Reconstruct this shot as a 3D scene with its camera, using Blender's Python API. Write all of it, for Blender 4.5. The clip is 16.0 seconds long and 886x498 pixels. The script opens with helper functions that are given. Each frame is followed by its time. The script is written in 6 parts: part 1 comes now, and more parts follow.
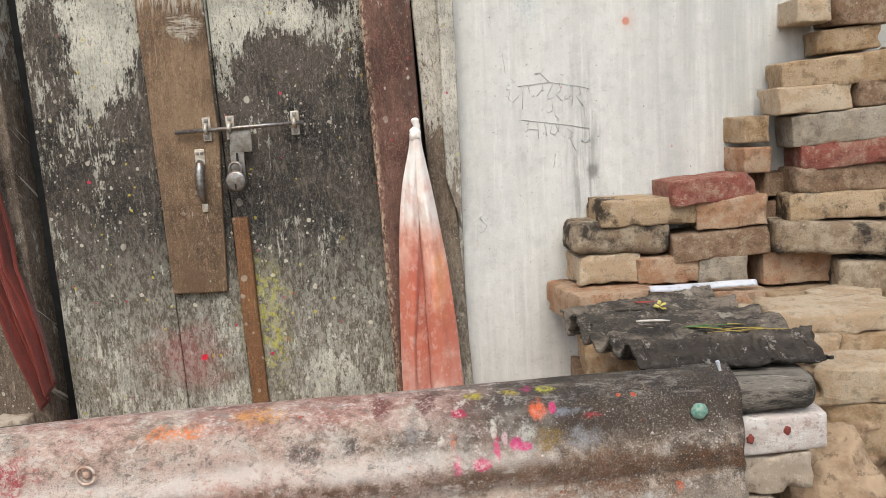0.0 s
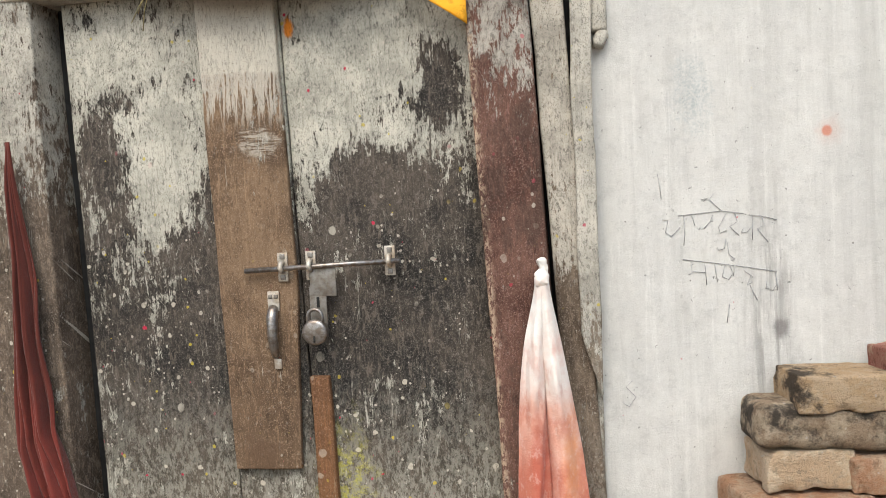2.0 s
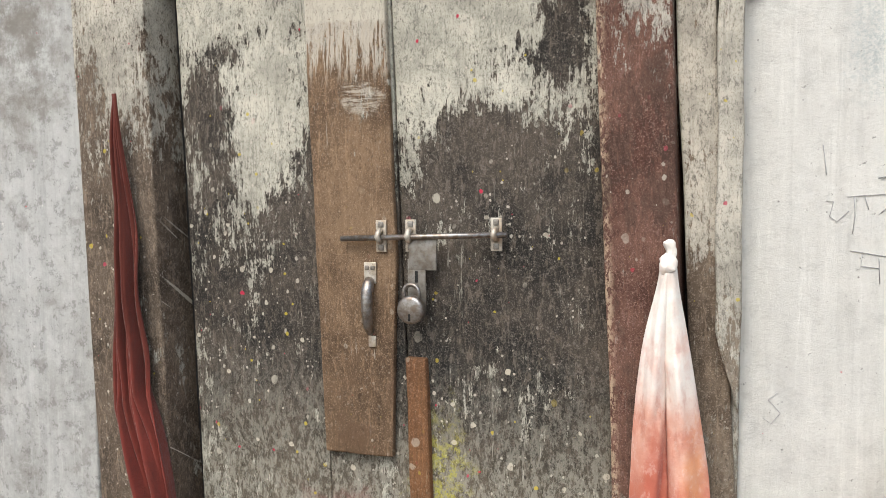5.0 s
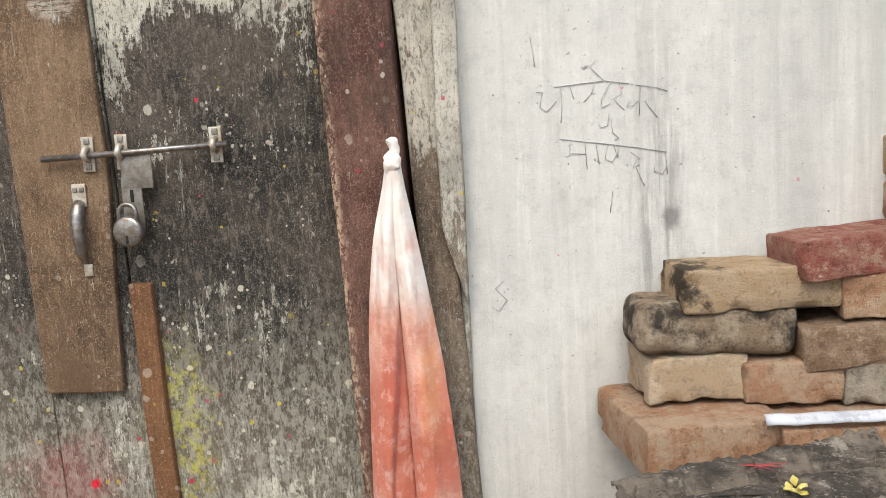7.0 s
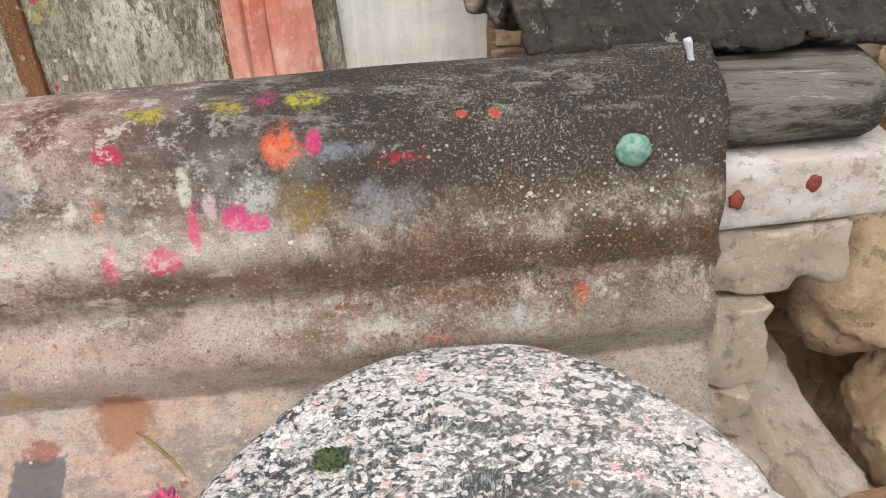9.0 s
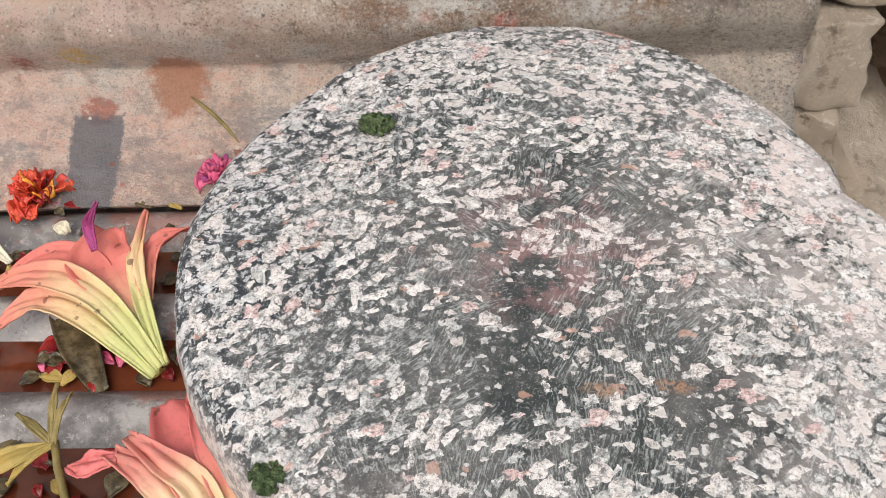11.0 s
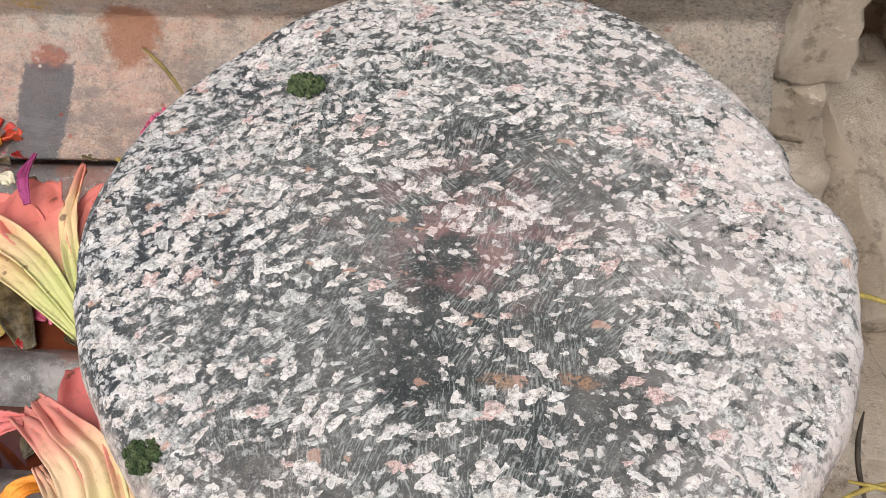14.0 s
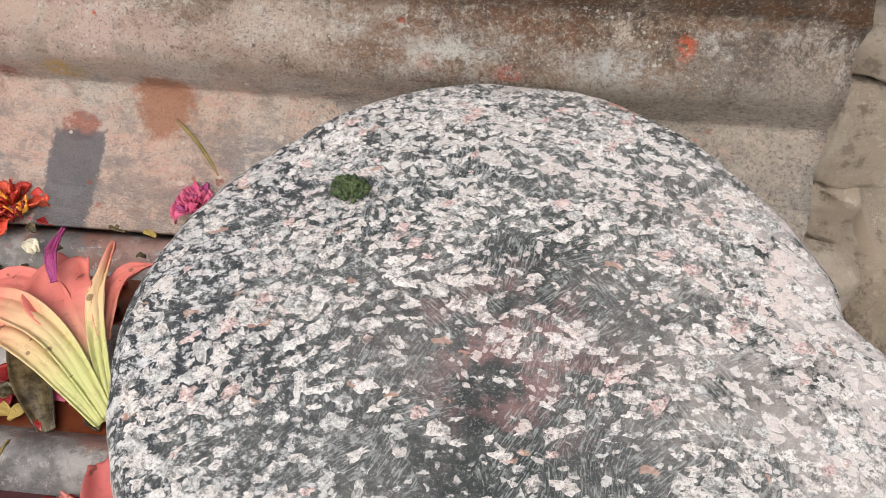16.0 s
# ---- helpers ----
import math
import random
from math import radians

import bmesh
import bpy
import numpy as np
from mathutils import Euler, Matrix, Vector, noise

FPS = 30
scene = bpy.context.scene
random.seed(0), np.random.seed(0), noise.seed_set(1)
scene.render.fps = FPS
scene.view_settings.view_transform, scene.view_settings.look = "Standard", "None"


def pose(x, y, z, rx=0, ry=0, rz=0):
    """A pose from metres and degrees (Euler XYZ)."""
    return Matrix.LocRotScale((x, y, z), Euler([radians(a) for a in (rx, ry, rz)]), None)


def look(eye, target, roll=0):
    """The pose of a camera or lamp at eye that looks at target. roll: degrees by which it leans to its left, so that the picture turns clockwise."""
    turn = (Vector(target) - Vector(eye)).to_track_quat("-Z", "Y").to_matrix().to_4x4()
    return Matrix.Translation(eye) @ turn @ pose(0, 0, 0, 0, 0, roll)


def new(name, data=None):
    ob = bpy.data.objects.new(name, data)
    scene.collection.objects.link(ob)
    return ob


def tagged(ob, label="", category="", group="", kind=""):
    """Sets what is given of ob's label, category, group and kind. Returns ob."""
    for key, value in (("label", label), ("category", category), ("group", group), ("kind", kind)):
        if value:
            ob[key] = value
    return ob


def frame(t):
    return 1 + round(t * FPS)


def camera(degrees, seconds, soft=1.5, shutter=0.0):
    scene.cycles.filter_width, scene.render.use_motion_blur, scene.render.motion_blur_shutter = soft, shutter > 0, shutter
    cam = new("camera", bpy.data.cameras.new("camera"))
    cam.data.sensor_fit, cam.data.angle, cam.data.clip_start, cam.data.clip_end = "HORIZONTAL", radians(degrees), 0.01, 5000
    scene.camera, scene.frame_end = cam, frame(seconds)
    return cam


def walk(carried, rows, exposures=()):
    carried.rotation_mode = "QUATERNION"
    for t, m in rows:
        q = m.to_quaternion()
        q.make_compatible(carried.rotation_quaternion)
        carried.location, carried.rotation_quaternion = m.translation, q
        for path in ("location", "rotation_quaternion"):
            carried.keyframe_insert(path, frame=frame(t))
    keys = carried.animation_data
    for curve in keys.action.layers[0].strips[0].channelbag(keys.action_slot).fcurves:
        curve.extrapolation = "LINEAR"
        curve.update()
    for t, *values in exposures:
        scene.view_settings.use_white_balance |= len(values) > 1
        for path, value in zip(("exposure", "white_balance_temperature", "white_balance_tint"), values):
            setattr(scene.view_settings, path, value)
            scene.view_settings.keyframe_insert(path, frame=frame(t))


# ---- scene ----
import collections

cam = camera(53.3, 16.0, soft=0.8)
METRES, EYE, TILT, LEAN, TURN = 1.4, 1.1, -8.0, 3.0, 0.0
ROWS = [
    (0.0, 0.0, 0.0, 0.0, -0.0, 0.0, -0.0),
    (0.5, 0.0378, 0.0854, 0.0279, 3.44, -0.79, -0.16),
    (1.0, 0.0181, 0.1972, 0.0672, 3.26, 1.31, -1.03),
    (1.5, -0.0086, 0.2709, 0.0813, 4.87, 4.19, -1.18),
    (2.0, -0.0039, 0.2994, 0.1107, 8.43, 5.17, -1.36),
    (2.5, 0.0464, 0.329, 0.1364, 16.2, 7.5, -3.08),
    (3.0, 0.0888, 0.3672, 0.1519, 20.72, 6.68, -5.25),
    (3.5, 0.0833, 0.4025, 0.1315, 22.79, 5.89, -6.34),
    (6.0, 0.0389, 0.4515, 0.1202, 13.74, 1.77, -2.57),
    (6.5, 0.0536, 0.4633, 0.111, 9.13, 2.22, -1.05),
    (7.0, 0.0774, 0.4704, 0.0875, 4.71, 0.02, -0.46),
    (7.5, 0.1096, 0.4684, 0.0565, 1.06, -3.59, 0.32),
    (8.0, 0.1282, 0.4605, 0.0268, 0.74, -9.28, 0.39),
    (8.5, 0.1432, 0.4611, -0.0077, 1.5, -15.46, -0.47),
    (9.0, 0.1642, 0.4646, -0.0416, 0.63, -23.08, -0.29),
    (9.5, 0.1816, 0.4544, -0.0714, 4.13, -30.75, -0.19),
    (10.0, 0.1704, 0.4562, -0.0767, 5.12, -34.24, -1.1),
    (12.5, 0.1901, 0.4823, -0.0849, 13.64, -43.29, -2.27),
    (13.0, 0.1924, 0.4808, -0.0871, 14.64, -42.39, -2.62),
    (13.5, 0.2024, 0.4847, -0.0856, 13.17, -42.59, -2.36),
    (14.0, 0.2116, 0.4893, -0.0817, 11.11, -42.22, -2.01),
    (14.5, 0.2211, 0.4941, -0.0768, 11.31, -41.87, -1.47),
    (15.0, 0.2284, 0.4936, -0.0738, 17.5, -41.08, -2.54),
    (15.5, 0.2202, 0.5058, -0.0666, 18.54, -42.09, -1.29),
    (16.0, 0.1897, 0.5103, -0.0623, 12.71, -41.12, -4.41),
]
EXPOSURES = [(0.0, 0.42, 6450, 5), (3.5, 0.60, 6450, 5), (7.0, 0.56, 6450, 5), (8.5, 0.60, 6450, 5), (10.0, 0.44, 6450, 5), (12.5, 0.34, 6450, 5), (16.0, 0.34, 6450, 5)]
walk(cam, [(t, pose(0, 0, EYE, TILT, LEAN, TURN) @ pose(METRES * x, METRES * y, METRES * z, 90 + pitch, roll, yaw)) for t, x, y, z, yaw, pitch, roll in ROWS],
     exposures=EXPOSURES)

# ---- daylight: a bright overcast sky ----
world = bpy.data.worlds.new("sky")
scene.world = world
world.use_nodes = True
sky = world.node_tree.nodes.new("ShaderNodeTexSky")
sky.sky_type, sky.sun_disc = "NISHITA", False
sky.sun_elevation, sky.sun_rotation, sky.dust_density, sky.air_density = radians(52), radians(200), 4.0, 1.0
background = world.node_tree.nodes["Background"]
background.inputs[1].default_value = 0.15
world.node_tree.links.new(sky.outputs[0], background.inputs[0])
sun = new("sun", bpy.data.lights.new("sun", "SUN"))
sun.data.energy, sun.data.angle, sun.data.color = 1.5, radians(40), (1.0, 0.96, 0.91)
sun.matrix_world = look((0.6, -2.0, 3.2), (0.0, 0.4, 0.0))


# ---- materials ----
class Paint:
    """A small builder for node materials in world space."""

    def __init__(self, name):
        self.mat = bpy.data.materials.new(name)
        self.mat.use_nodes = True
        self.tree = self.mat.node_tree
        self.bsdf = self.tree.nodes["Principled BSDF"]
        self.place = self.node("ShaderNodeNewGeometry").outputs["Position"]
        xyz = self.node("ShaderNodeSeparateXYZ", {0: self.place})
        self.x, self.y, self.z = xyz.outputs

    def put(self, sock, v):
        if isinstance(v, bpy.types.NodeSocket):
            self.tree.links.new(v, sock)
        elif isinstance(v, tuple) and sock.type == "RGBA":
            sock.default_value = (*v[:3], 1.0)
        else:
            sock.default_value = v

    def node(self, kind, ins=None, **props):
        n = self.tree.nodes.new(kind)
        for k, v in props.items():
            setattr(n, k, v)
        for k, v in (ins or {}).items():
            self.put(n.inputs[k], v)
        return n

    def math(self, op, a, b=0.0, clamp=False):
        return self.node("ShaderNodeMath", {0: a, 1: b}, operation=op, use_clamp=clamp).outputs[0]

    def stretch(self, sx, sy, sz, vec=None):
        return self.node("ShaderNodeVectorMath", {0: vec or self.place, 1: (sx, sy, sz)}, operation="MULTIPLY").outputs[0]

    def noise(self, scale, detail=4.0, rough=0.6, vec=None, dist=0.0):
        return self.node("ShaderNodeTexNoise", {"Vector": vec or self.place, "Scale": scale, "Detail": detail, "Roughness": rough, "Distortion": dist}).outputs[0]

    def cells(self, scale, vec=None, feature="F1"):
        return self.node("ShaderNodeTexVoronoi", {"Vector": vec or self.place, "Scale": scale}, feature=feature)

    def step(self, v, a, b):
        return self.node("ShaderNodeMapRange", {"Value": v, "From Min": a, "From Max": b}, interpolation_type="SMOOTHSTEP").outputs[0]

    def mix(self, f, a, b):
        n = self.node("ShaderNodeMix", {0: f, 6: a, 7: b}, data_type="RGBA")
        return n.outputs[2]

    def specks(self, scale, size, density, vec=None):
        """Round drops of uneven size; they lie on the surface, whether it stands or lies."""
        xyz = self.node("ShaderNodeSeparateXYZ", {0: vec or self.place}).outputs
        flat = self.node("ShaderNodeCombineXYZ", {0: xyz[0], 1: self.math("ADD", xyz[2], self.math("MULTIPLY", xyz[1], 0.6))}).outputs[0]
        warp = self.node("ShaderNodeTexNoise", {"Vector": self.place, "Scale": scale * 3.0, "Detail": 2.0}).outputs["Color"]
        warp = self.node("ShaderNodeVectorMath", {0: warp, 1: (0.22 / scale, 0.22 / scale, 0.0)}, operation="MULTIPLY").outputs[0]
        flat = self.node("ShaderNodeVectorMath", {0: flat, 1: warp}, operation="ADD").outputs[0]
        c = self.node("ShaderNodeTexVoronoi", {"Vector": flat, "Scale": scale}, voronoi_dimensions="2D")
        rgb = self.node("ShaderNodeSeparateColor", {0: c.outputs["Color"]})
        big = self.math("MULTIPLY_ADD", self.math("POWER", rgb.outputs[0], 2.0), size)
        self.put(big.node.inputs[2], size * 0.3)
        inside = self.step(self.math("SUBTRACT", big, c.outputs["Distance"]), 0.0, 0.05)
        return self.math("MULTIPLY", inside, self.math("LESS_THAN", rgb.outputs[1], density))

    def blob(self, c, r, wob=0.6, soft=0.3, grain=40.0):
        d = self.node("ShaderNodeVectorMath", {0: self.place, 1: c}, operation="SUBTRACT").outputs[0]
        d = self.node("ShaderNodeVectorMath", {0: d, 1: (1 / r[0], 1 / r[1], 1 / r[2])}, operation="MULTIPLY").outputs[0]
        d = self.node("ShaderNodeVectorMath", {0: d}, operation="LENGTH").outputs["Value"]
        n = self.math("MULTIPLY", self.math("SUBTRACT", self.noise(grain, 7.0, 0.75), 0.5), 2.4 * wob)
        return self.step(self.math("ADD", d, n), 1.0, 1.0 - soft)

    def done(self, colour, rough=0.8, bump=None, strength=0.5, depth=0.002, metal=0.0, spec=0.4):
        self.put(self.bsdf.inputs["Base Color"], colour)
        self.put(self.bsdf.inputs["Roughness"], rough)
        self.put(self.bsdf.inputs["Metallic"], metal)
        self.put(self.bsdf.inputs["Specular IOR Level"], spec)
        if bump is not None:
            b = self.node("ShaderNodeBump", {"Height": bump, "Strength": strength, "Distance": depth})
            self.put(self.bsdf.inputs["Normal"], b.outputs[0])
        return self.mat


def simple(name, a, b, scale=30.0, rough=0.7, metal=0.0, bump=0.4, depth=0.001, detail=5.0, per_object=0.0):
    p = Paint(name)
    n = p.noise(scale, detail)
    col = p.mix(p.step(n, 0.35, 0.65), a, b)
    col = p.mix(p.math("MULTIPLY", p.step(p.noise(scale * 2.6, 7.0, 0.78), 0.52, 0.60), 0.45), col, tuple(0.45 * c for c in a))
    if per_object:
        r = p.node("ShaderNodeObjectInfo").outputs["Random"]
        col = p.node("ShaderNodeHueSaturation", {"Value": p.math("MULTIPLY_ADD", r, per_object), "Color": col}).outputs[0]
        col.node.inputs["Value"].links[0].from_node.inputs[2].default_value = 1 - per_object / 2
    return p.done(col, rough, p.noise(scale * 4, 4.0), bump, depth, metal)


def grainy(name, a, b, c, scale, lay, share, soot_y=None):
    """A rough natural surface of two tones with flecks of a third; lay stretches its grain."""
    p = Paint(name)
    vec = p.stretch(*lay)
    big = p.noise(scale * 0.45, 7.0, 0.7, vec)
    mid = p.noise(scale * 1.6, 8.0, 0.78, vec)
    fine = p.noise(scale * 14, 5.0, 0.8, vec)
    col = p.mix(p.step(big, 0.44, 0.56), a, b)
    col = p.mix(p.math("MULTIPLY", p.step(mid, 0.46, 0.40), 0.65), col, tuple(x * 0.45 for x in a))
    col = p.mix(p.math("MULTIPLY", p.step(mid, 0.66 - 0.25 * share, 0.69 - 0.22 * share), 0.6), col, c)
    col = p.mix(p.math("MULTIPLY", p.math("MULTIPLY", p.step(fine, 0.53, 0.63), p.step(p.noise(scale * 0.7, 5.0, 0.7), 0.44, 0.62)), 0.55), col, c)
    if soot_y:
        burnt = p.step(p.math("ADD", p.y, p.math("MULTIPLY", p.math("SUBTRACT", big, 0.5), 0.4)), soot_y + 0.06, soot_y - 0.04)
        col = p.mix(p.math("MULTIPLY", burnt, 0.8), col, (0.022, 0.019, 0.018))
        col = p.mix(p.math("MULTIPLY", p.math("MULTIPLY", burnt, p.step(p.noise(34.0, 7.0, 0.8), 0.57, 0.62)), 0.55), col, (0.45, 0.42, 0.38))
    return p.done(col, 0.88, p.math("ADD", p.math("MULTIPLY", mid, 2.0), p.math("MULTIPLY", fine, 0.6)), 0.8, 0.005, spec=0.25)


def wall_paint(name, base, grime, dirty):
    p = Paint(name)
    cloudy = p.noise(2.6, 8.0, 0.7, p.stretch(1.5, 1, 0.8))
    streak = p.noise(6.0, 7.0, 0.66, p.stretch(5.0, 1, 0.22))
    thin = p.noise(26.0, 6.0, 0.7, p.stretch(3.0, 1, 0.16))
    blotch = p.noise(13.0, 7.0, 0.75)
    fine = p.noise(300.0, 5.0, 0.8)
    col = p.mix(p.math("MULTIPLY", p.step(cloudy, 0.42, 0.66), dirty * 0.7), base, grime)
    col = p.mix(p.math("MULTIPLY", p.step(streak, 0.48, 0.64), dirty * 0.55), col, tuple(c * 0.70 for c in base))
    col = p.mix(p.math("MULTIPLY", p.step(thin, 0.52, 0.66), dirty * 0.4), col, tuple(c * 0.66 for c in base))
    col = p.mix(p.math("MULTIPLY", p.step(thin, 0.46, 0.34), 0.35), col, tuple(min(0.80, c * 1.2) for c in base))
    col = p.mix(p.math("MULTIPLY", p.step(blotch, 0.54, 0.64), dirty * dirty * 0.6), col, grime)
    col = p.mix(p.math("MULTIPLY", p.step(blotch, 0.47, 0.38), 0.35 * dirty), col, tuple(min(0.80, c * 1.22) for c in base))
    col = p.mix(p.math("MULTIPLY", p.step(fine, 0.55, 0.68), 0.30), col, tuple(c * 0.55 for c in base))
    pits = p.math("MULTIPLY", p.step(p.noise(95.0, 6.0, 0.75), 0.635, 0.66), 0.75)
    grains = p.noise(38.0, 7.0, 0.8)
    col = p.mix(p.math("MULTIPLY", p.step(grains, 0.54, 0.59), 0.55 * dirty * dirty), col, tuple(c * 0.6 for c in grime))
    col = p.mix(p.math("MULTIPLY", p.step(grains, 0.46, 0.41), 0.3 * dirty), col, tuple(min(0.8, c * 1.25) for c in base))
    col = p.mix(pits, col, tuple(c * 0.36 for c in base))
    col = p.mix(p.math("MULTIPLY", p.specks(60, 0.10, 0.10), 0.8), col, (0.13, 0.12, 0.115))
    col = p.mix(p.math("MULTIPLY", p.specks(22, 0.07, 0.04), 0.8), col, (0.5, 0.08, 0.1))
    col = p.mix(p.math("MULTIPLY", p.specks(19, 0.06, 0.03), 0.8), col, (0.7, 0.6, 0.05))
    col = p.mix(p.math("MULTIPLY", p.specks(60, 0.12, 0.07), 0.7), col, (0.74, 0.73, 0.70))
    if name == "white_limewash":
        run = p.math("MULTIPLY", p.blob((0.300, 1.92, 0.99), (0.05, 0.2, 0.30), 0.5, 0.8, 14.0), p.step(p.noise(25.0, 6.0, 0.7, p.stretch(2.5, 1, 0.2)), 0.42, 0.62))
        col = p.mix(p.math("MULTIPLY", run, 0.7), col, (0.24, 0.23, 0.22))
        col = p.mix(p.math("MULTIPLY", p.blob((0.318, 1.92, 0.985), (0.018, 0.2, 0.022), 0.5, 0.7), 0.75), col, (0.17, 0.16, 0.155))
        col = p.mix(p.math("MULTIPLY", p.blob((0.4, 1.91, 1.297), (0.03, 0.2, 0.03), 0.7, 0.8), 0.45), col, (0.6, 0.45, 0.4))
        col = p.mix(p.blob((0.397, 1.91, 1.297), (0.010, 0.2, 0.011), 0.3, 0.5), col, (0.55, 0.24, 0.17))
        rubbed = p.math("MULTIPLY", p.blob((0.19, 1.91, 1.37), (0.045, 0.2, 0.10), 0.8, 0.8), p.step(fine, 0.40, 0.60))
        col = p.mix(p.math("MULTIPLY", rubbed, 0.6), col, (0.30, 0.36, 0.38))
        east = p.math("MULTIPLY", p.step(p.x, 0.34, 0.60), p.step(streak, 0.30, 0.6))
        col = p.mix(p.math("MULTIPLY", east, 0.65), col, (0.40, 0.405, 0.39))
    else:
        # mottled darker grey-brown over the upper part of this wall
        dark_mottle = p.math("MULTIPLY", p.blob((-1.35, 1.91, 1.55), (0.42, 0.4, 0.40), 0.9, 0.9, 6.0), p.step(blotch, 0.36, 0.58))
        col = p.mix(p.math("MULTIPLY", dark_mottle, 0.9), col, (0.20, 0.185, 0.165))
    height = p.math("ADD", p.math("MULTIPLY", fine, 0.5), p.math("ADD", p.noise(22.0, 5.0), p.math("MULTIPLY", pits, -1.0)))
    return p.done(col, 0.9, height, 0.6, 0.004, spec=0.2)


def door_paint(name, dark_a, dark_b, light, low_z, high_z, worn=0.0, dotty=1.0):
    """Old painted wood: flaked pale paint above and below, black and greasy in the middle."""
    p = Paint(name)
    grain = p.noise(16.0, 9.0, 0.78, p.stretch(9, 9, 0.7))
    flake = p.noise(30.0, 9.0, 0.78, p.stretch(1.35, 1, 0.65))
    patch = p.noise(6.0, 5.0, 0.6, p.stretch(1.2, 1, 0.8))
    fine = p.noise(420.0, 4.0, 0.75)
    top = p.math("MULTIPLY", p.step(p.z, high_z - 0.34, high_z + 0.18), 0.36)
    foot = p.math("MULTIPLY", p.step(p.z, low_z + 0.22, low_z - 0.22), 0.19)
    cover = p.math("ADD", top, foot)
    cover = p.math("ADD", cover, p.math("MULTIPLY", p.math("SUBTRACT", patch, 0.5), 0.8))
    cover = p.math("ADD", cover, worn)
    if name == "black_flaking_paint":
        # where the pale coat has held on, and where it has gone
        for x, z, w, h, share in ((-0.45, 1.38, 0.11, 0.20, 0.16), (-0.72, 1.32, 0.07, 0.15, 0.20), (-0.745, 1.20, 0.035, 0.07, 0.20), (-0.285, 1.33, 0.07, 0.05, 0.12), (-0.29, 1.43, 0.05, 0.04, 0.16),
                                  (-0.79, 1.42, 0.05, 0.035, -0.16), (-0.84, 1.33, 0.05, 0.09, -0.30), (-0.215, 1.42, 0.045, 0.09, -0.34), (-0.31, 1.24, 0.13, 0.10, -0.22), (-0.286, 1.412, 0.012, 0.020, -0.34), (-0.47, 1.52, 0.03, 0.06, -0.16), (-0.62, 1.2, 0.06, 0.14, -0.1)):
            cover = p.math("ADD", cover, p.math("MULTIPLY", p.blob((x, 1.91, z), (w * 1.25, 0.3, h * 1.25), 0.3, 1.0), share))
    chip = p.noise(95.0, 7.0, 0.82, p.stretch(1.25, 1, 0.65))
    lick = p.noise(60.0, 8.0, 0.8, p.stretch(3.2, 1, 0.5))
    both = p.math("ADD", p.math("MULTIPLY", flake, 1.0), p.math("ADD", p.math("MULTIPLY", chip, 0.9), p.math("MULTIPLY", lick, 0.9)))
    mask = p.step(p.math("ADD", both, cover), 1.575, 1.60)
    col = p.mix(p.step(p.noise(7.0, 7.0, 0.7), 0.36, 0.62), dark_a, dark_b)
    col = p.mix(p.math("MULTIPLY", p.step(p.noise(58.0, 8.0, 0.85, p.stretch(2.0, 1, 0.6)), 0.52, 0.58), 0.5), col, tuple(min(1, c * (2.4 if dark_a[0] < 0.06 else 1.35)) for c in dark_b))
    col = p.mix(p.math("MULTIPLY", p.step(p.noise(130.0, 6.0, 0.82), 0.56, 0.60), 0.55), col, tuple(min(1, 0.05 + c * (1.8 if dark_a[0] < 0.06 else 1.1)) for c in dark_b))
    col = p.mix(p.math("MULTIPLY", p.step(grain, 0.54, 0.68), 0.28), col, tuple(min(1, c * 3.0) for c in dark_b))
    col = p.mix(p.math("MULTIPLY", p.step(grain, 0.44, 0.34), 0.4), col, tuple(c * 0.35 for c in dark_a))
    col = p.mix(p.math("MULTIPLY", p.step(fine, 0.54, 0.62), 0.5), col, tuple(min(1, 0.10 + c * 1.8) for c in dark_b))
    pale = p.mix(p.step(p.noise(11.0, 7.0, 0.7), 0.36, 0.66), light, tuple(c * 0.60 for c in light))
    pale = p.mix(p.math("MULTIPLY", p.step(grain, 0.52, 0.62), 0.4), pale, tuple(c * 0.36 for c in light))
    pale = p.mix(p.math("MULTIPLY", p.step(fine, 0.54, 0.62), 0.5), pale, tuple(c * 0.3 for c in light))
    crackle = p.noise(130.0, 6.0, 0.8, p.stretch(1.2, 1, 0.7))
    pale = p.mix(p.math("MULTIPLY", p.step(crackle, 0.56, 0.60), 0.65), pale, tuple(c * 0.26 for c in light))
    pale = p.mix(p.math("MULTIPLY", p.step(chip, 0.57, 0.61), 0.7), pale, tuple(c * 0.22 for c in light))
    worn_low = p.math("MULTIPLY", p.step(p.z, low_z + 0.32, low_z), p.step(p.noise(85.0, 8.0, 0.82, p.stretch(1.3, 1, 0.6)), 0.46, 0.54))
    col = p.mix(p.math("MULTIPLY", p.step(p.z, low_z + 0.24, low_z - 0.05), 0.45), col, tuple(c * k for c, k in zip(light, (0.40, 0.36, 0.31))))
    col = p.mix(p.math("MULTIPLY", worn_low, 0.6), col, tuple(c * 0.68 for c in light))
    col = p.mix(mask, col, pale)
    # long scratches and scuffs
    scratch = p.step(p.noise(20.0, 6.0, 0.75, p.stretch(7, 7, 0.45)), 0.62, 0.66)
    scuff = p.math("MULTIPLY", scratch, p.step(p.noise(8.0, 4.0), 0.48, 0.6))
    col = p.mix(p.math("MULTIPLY", scuff, 0.6), col, tuple(c * 0.9 for c in light))
    lower = p.step(p.z, 1.30, 1.02)
    col = p.mix(p.math("MULTIPLY", p.math("MULTIPLY", p.specks(34, 0.17, 0.16), lower), 0.85 * dotty), col, (0.56, 0.51, 0.42))
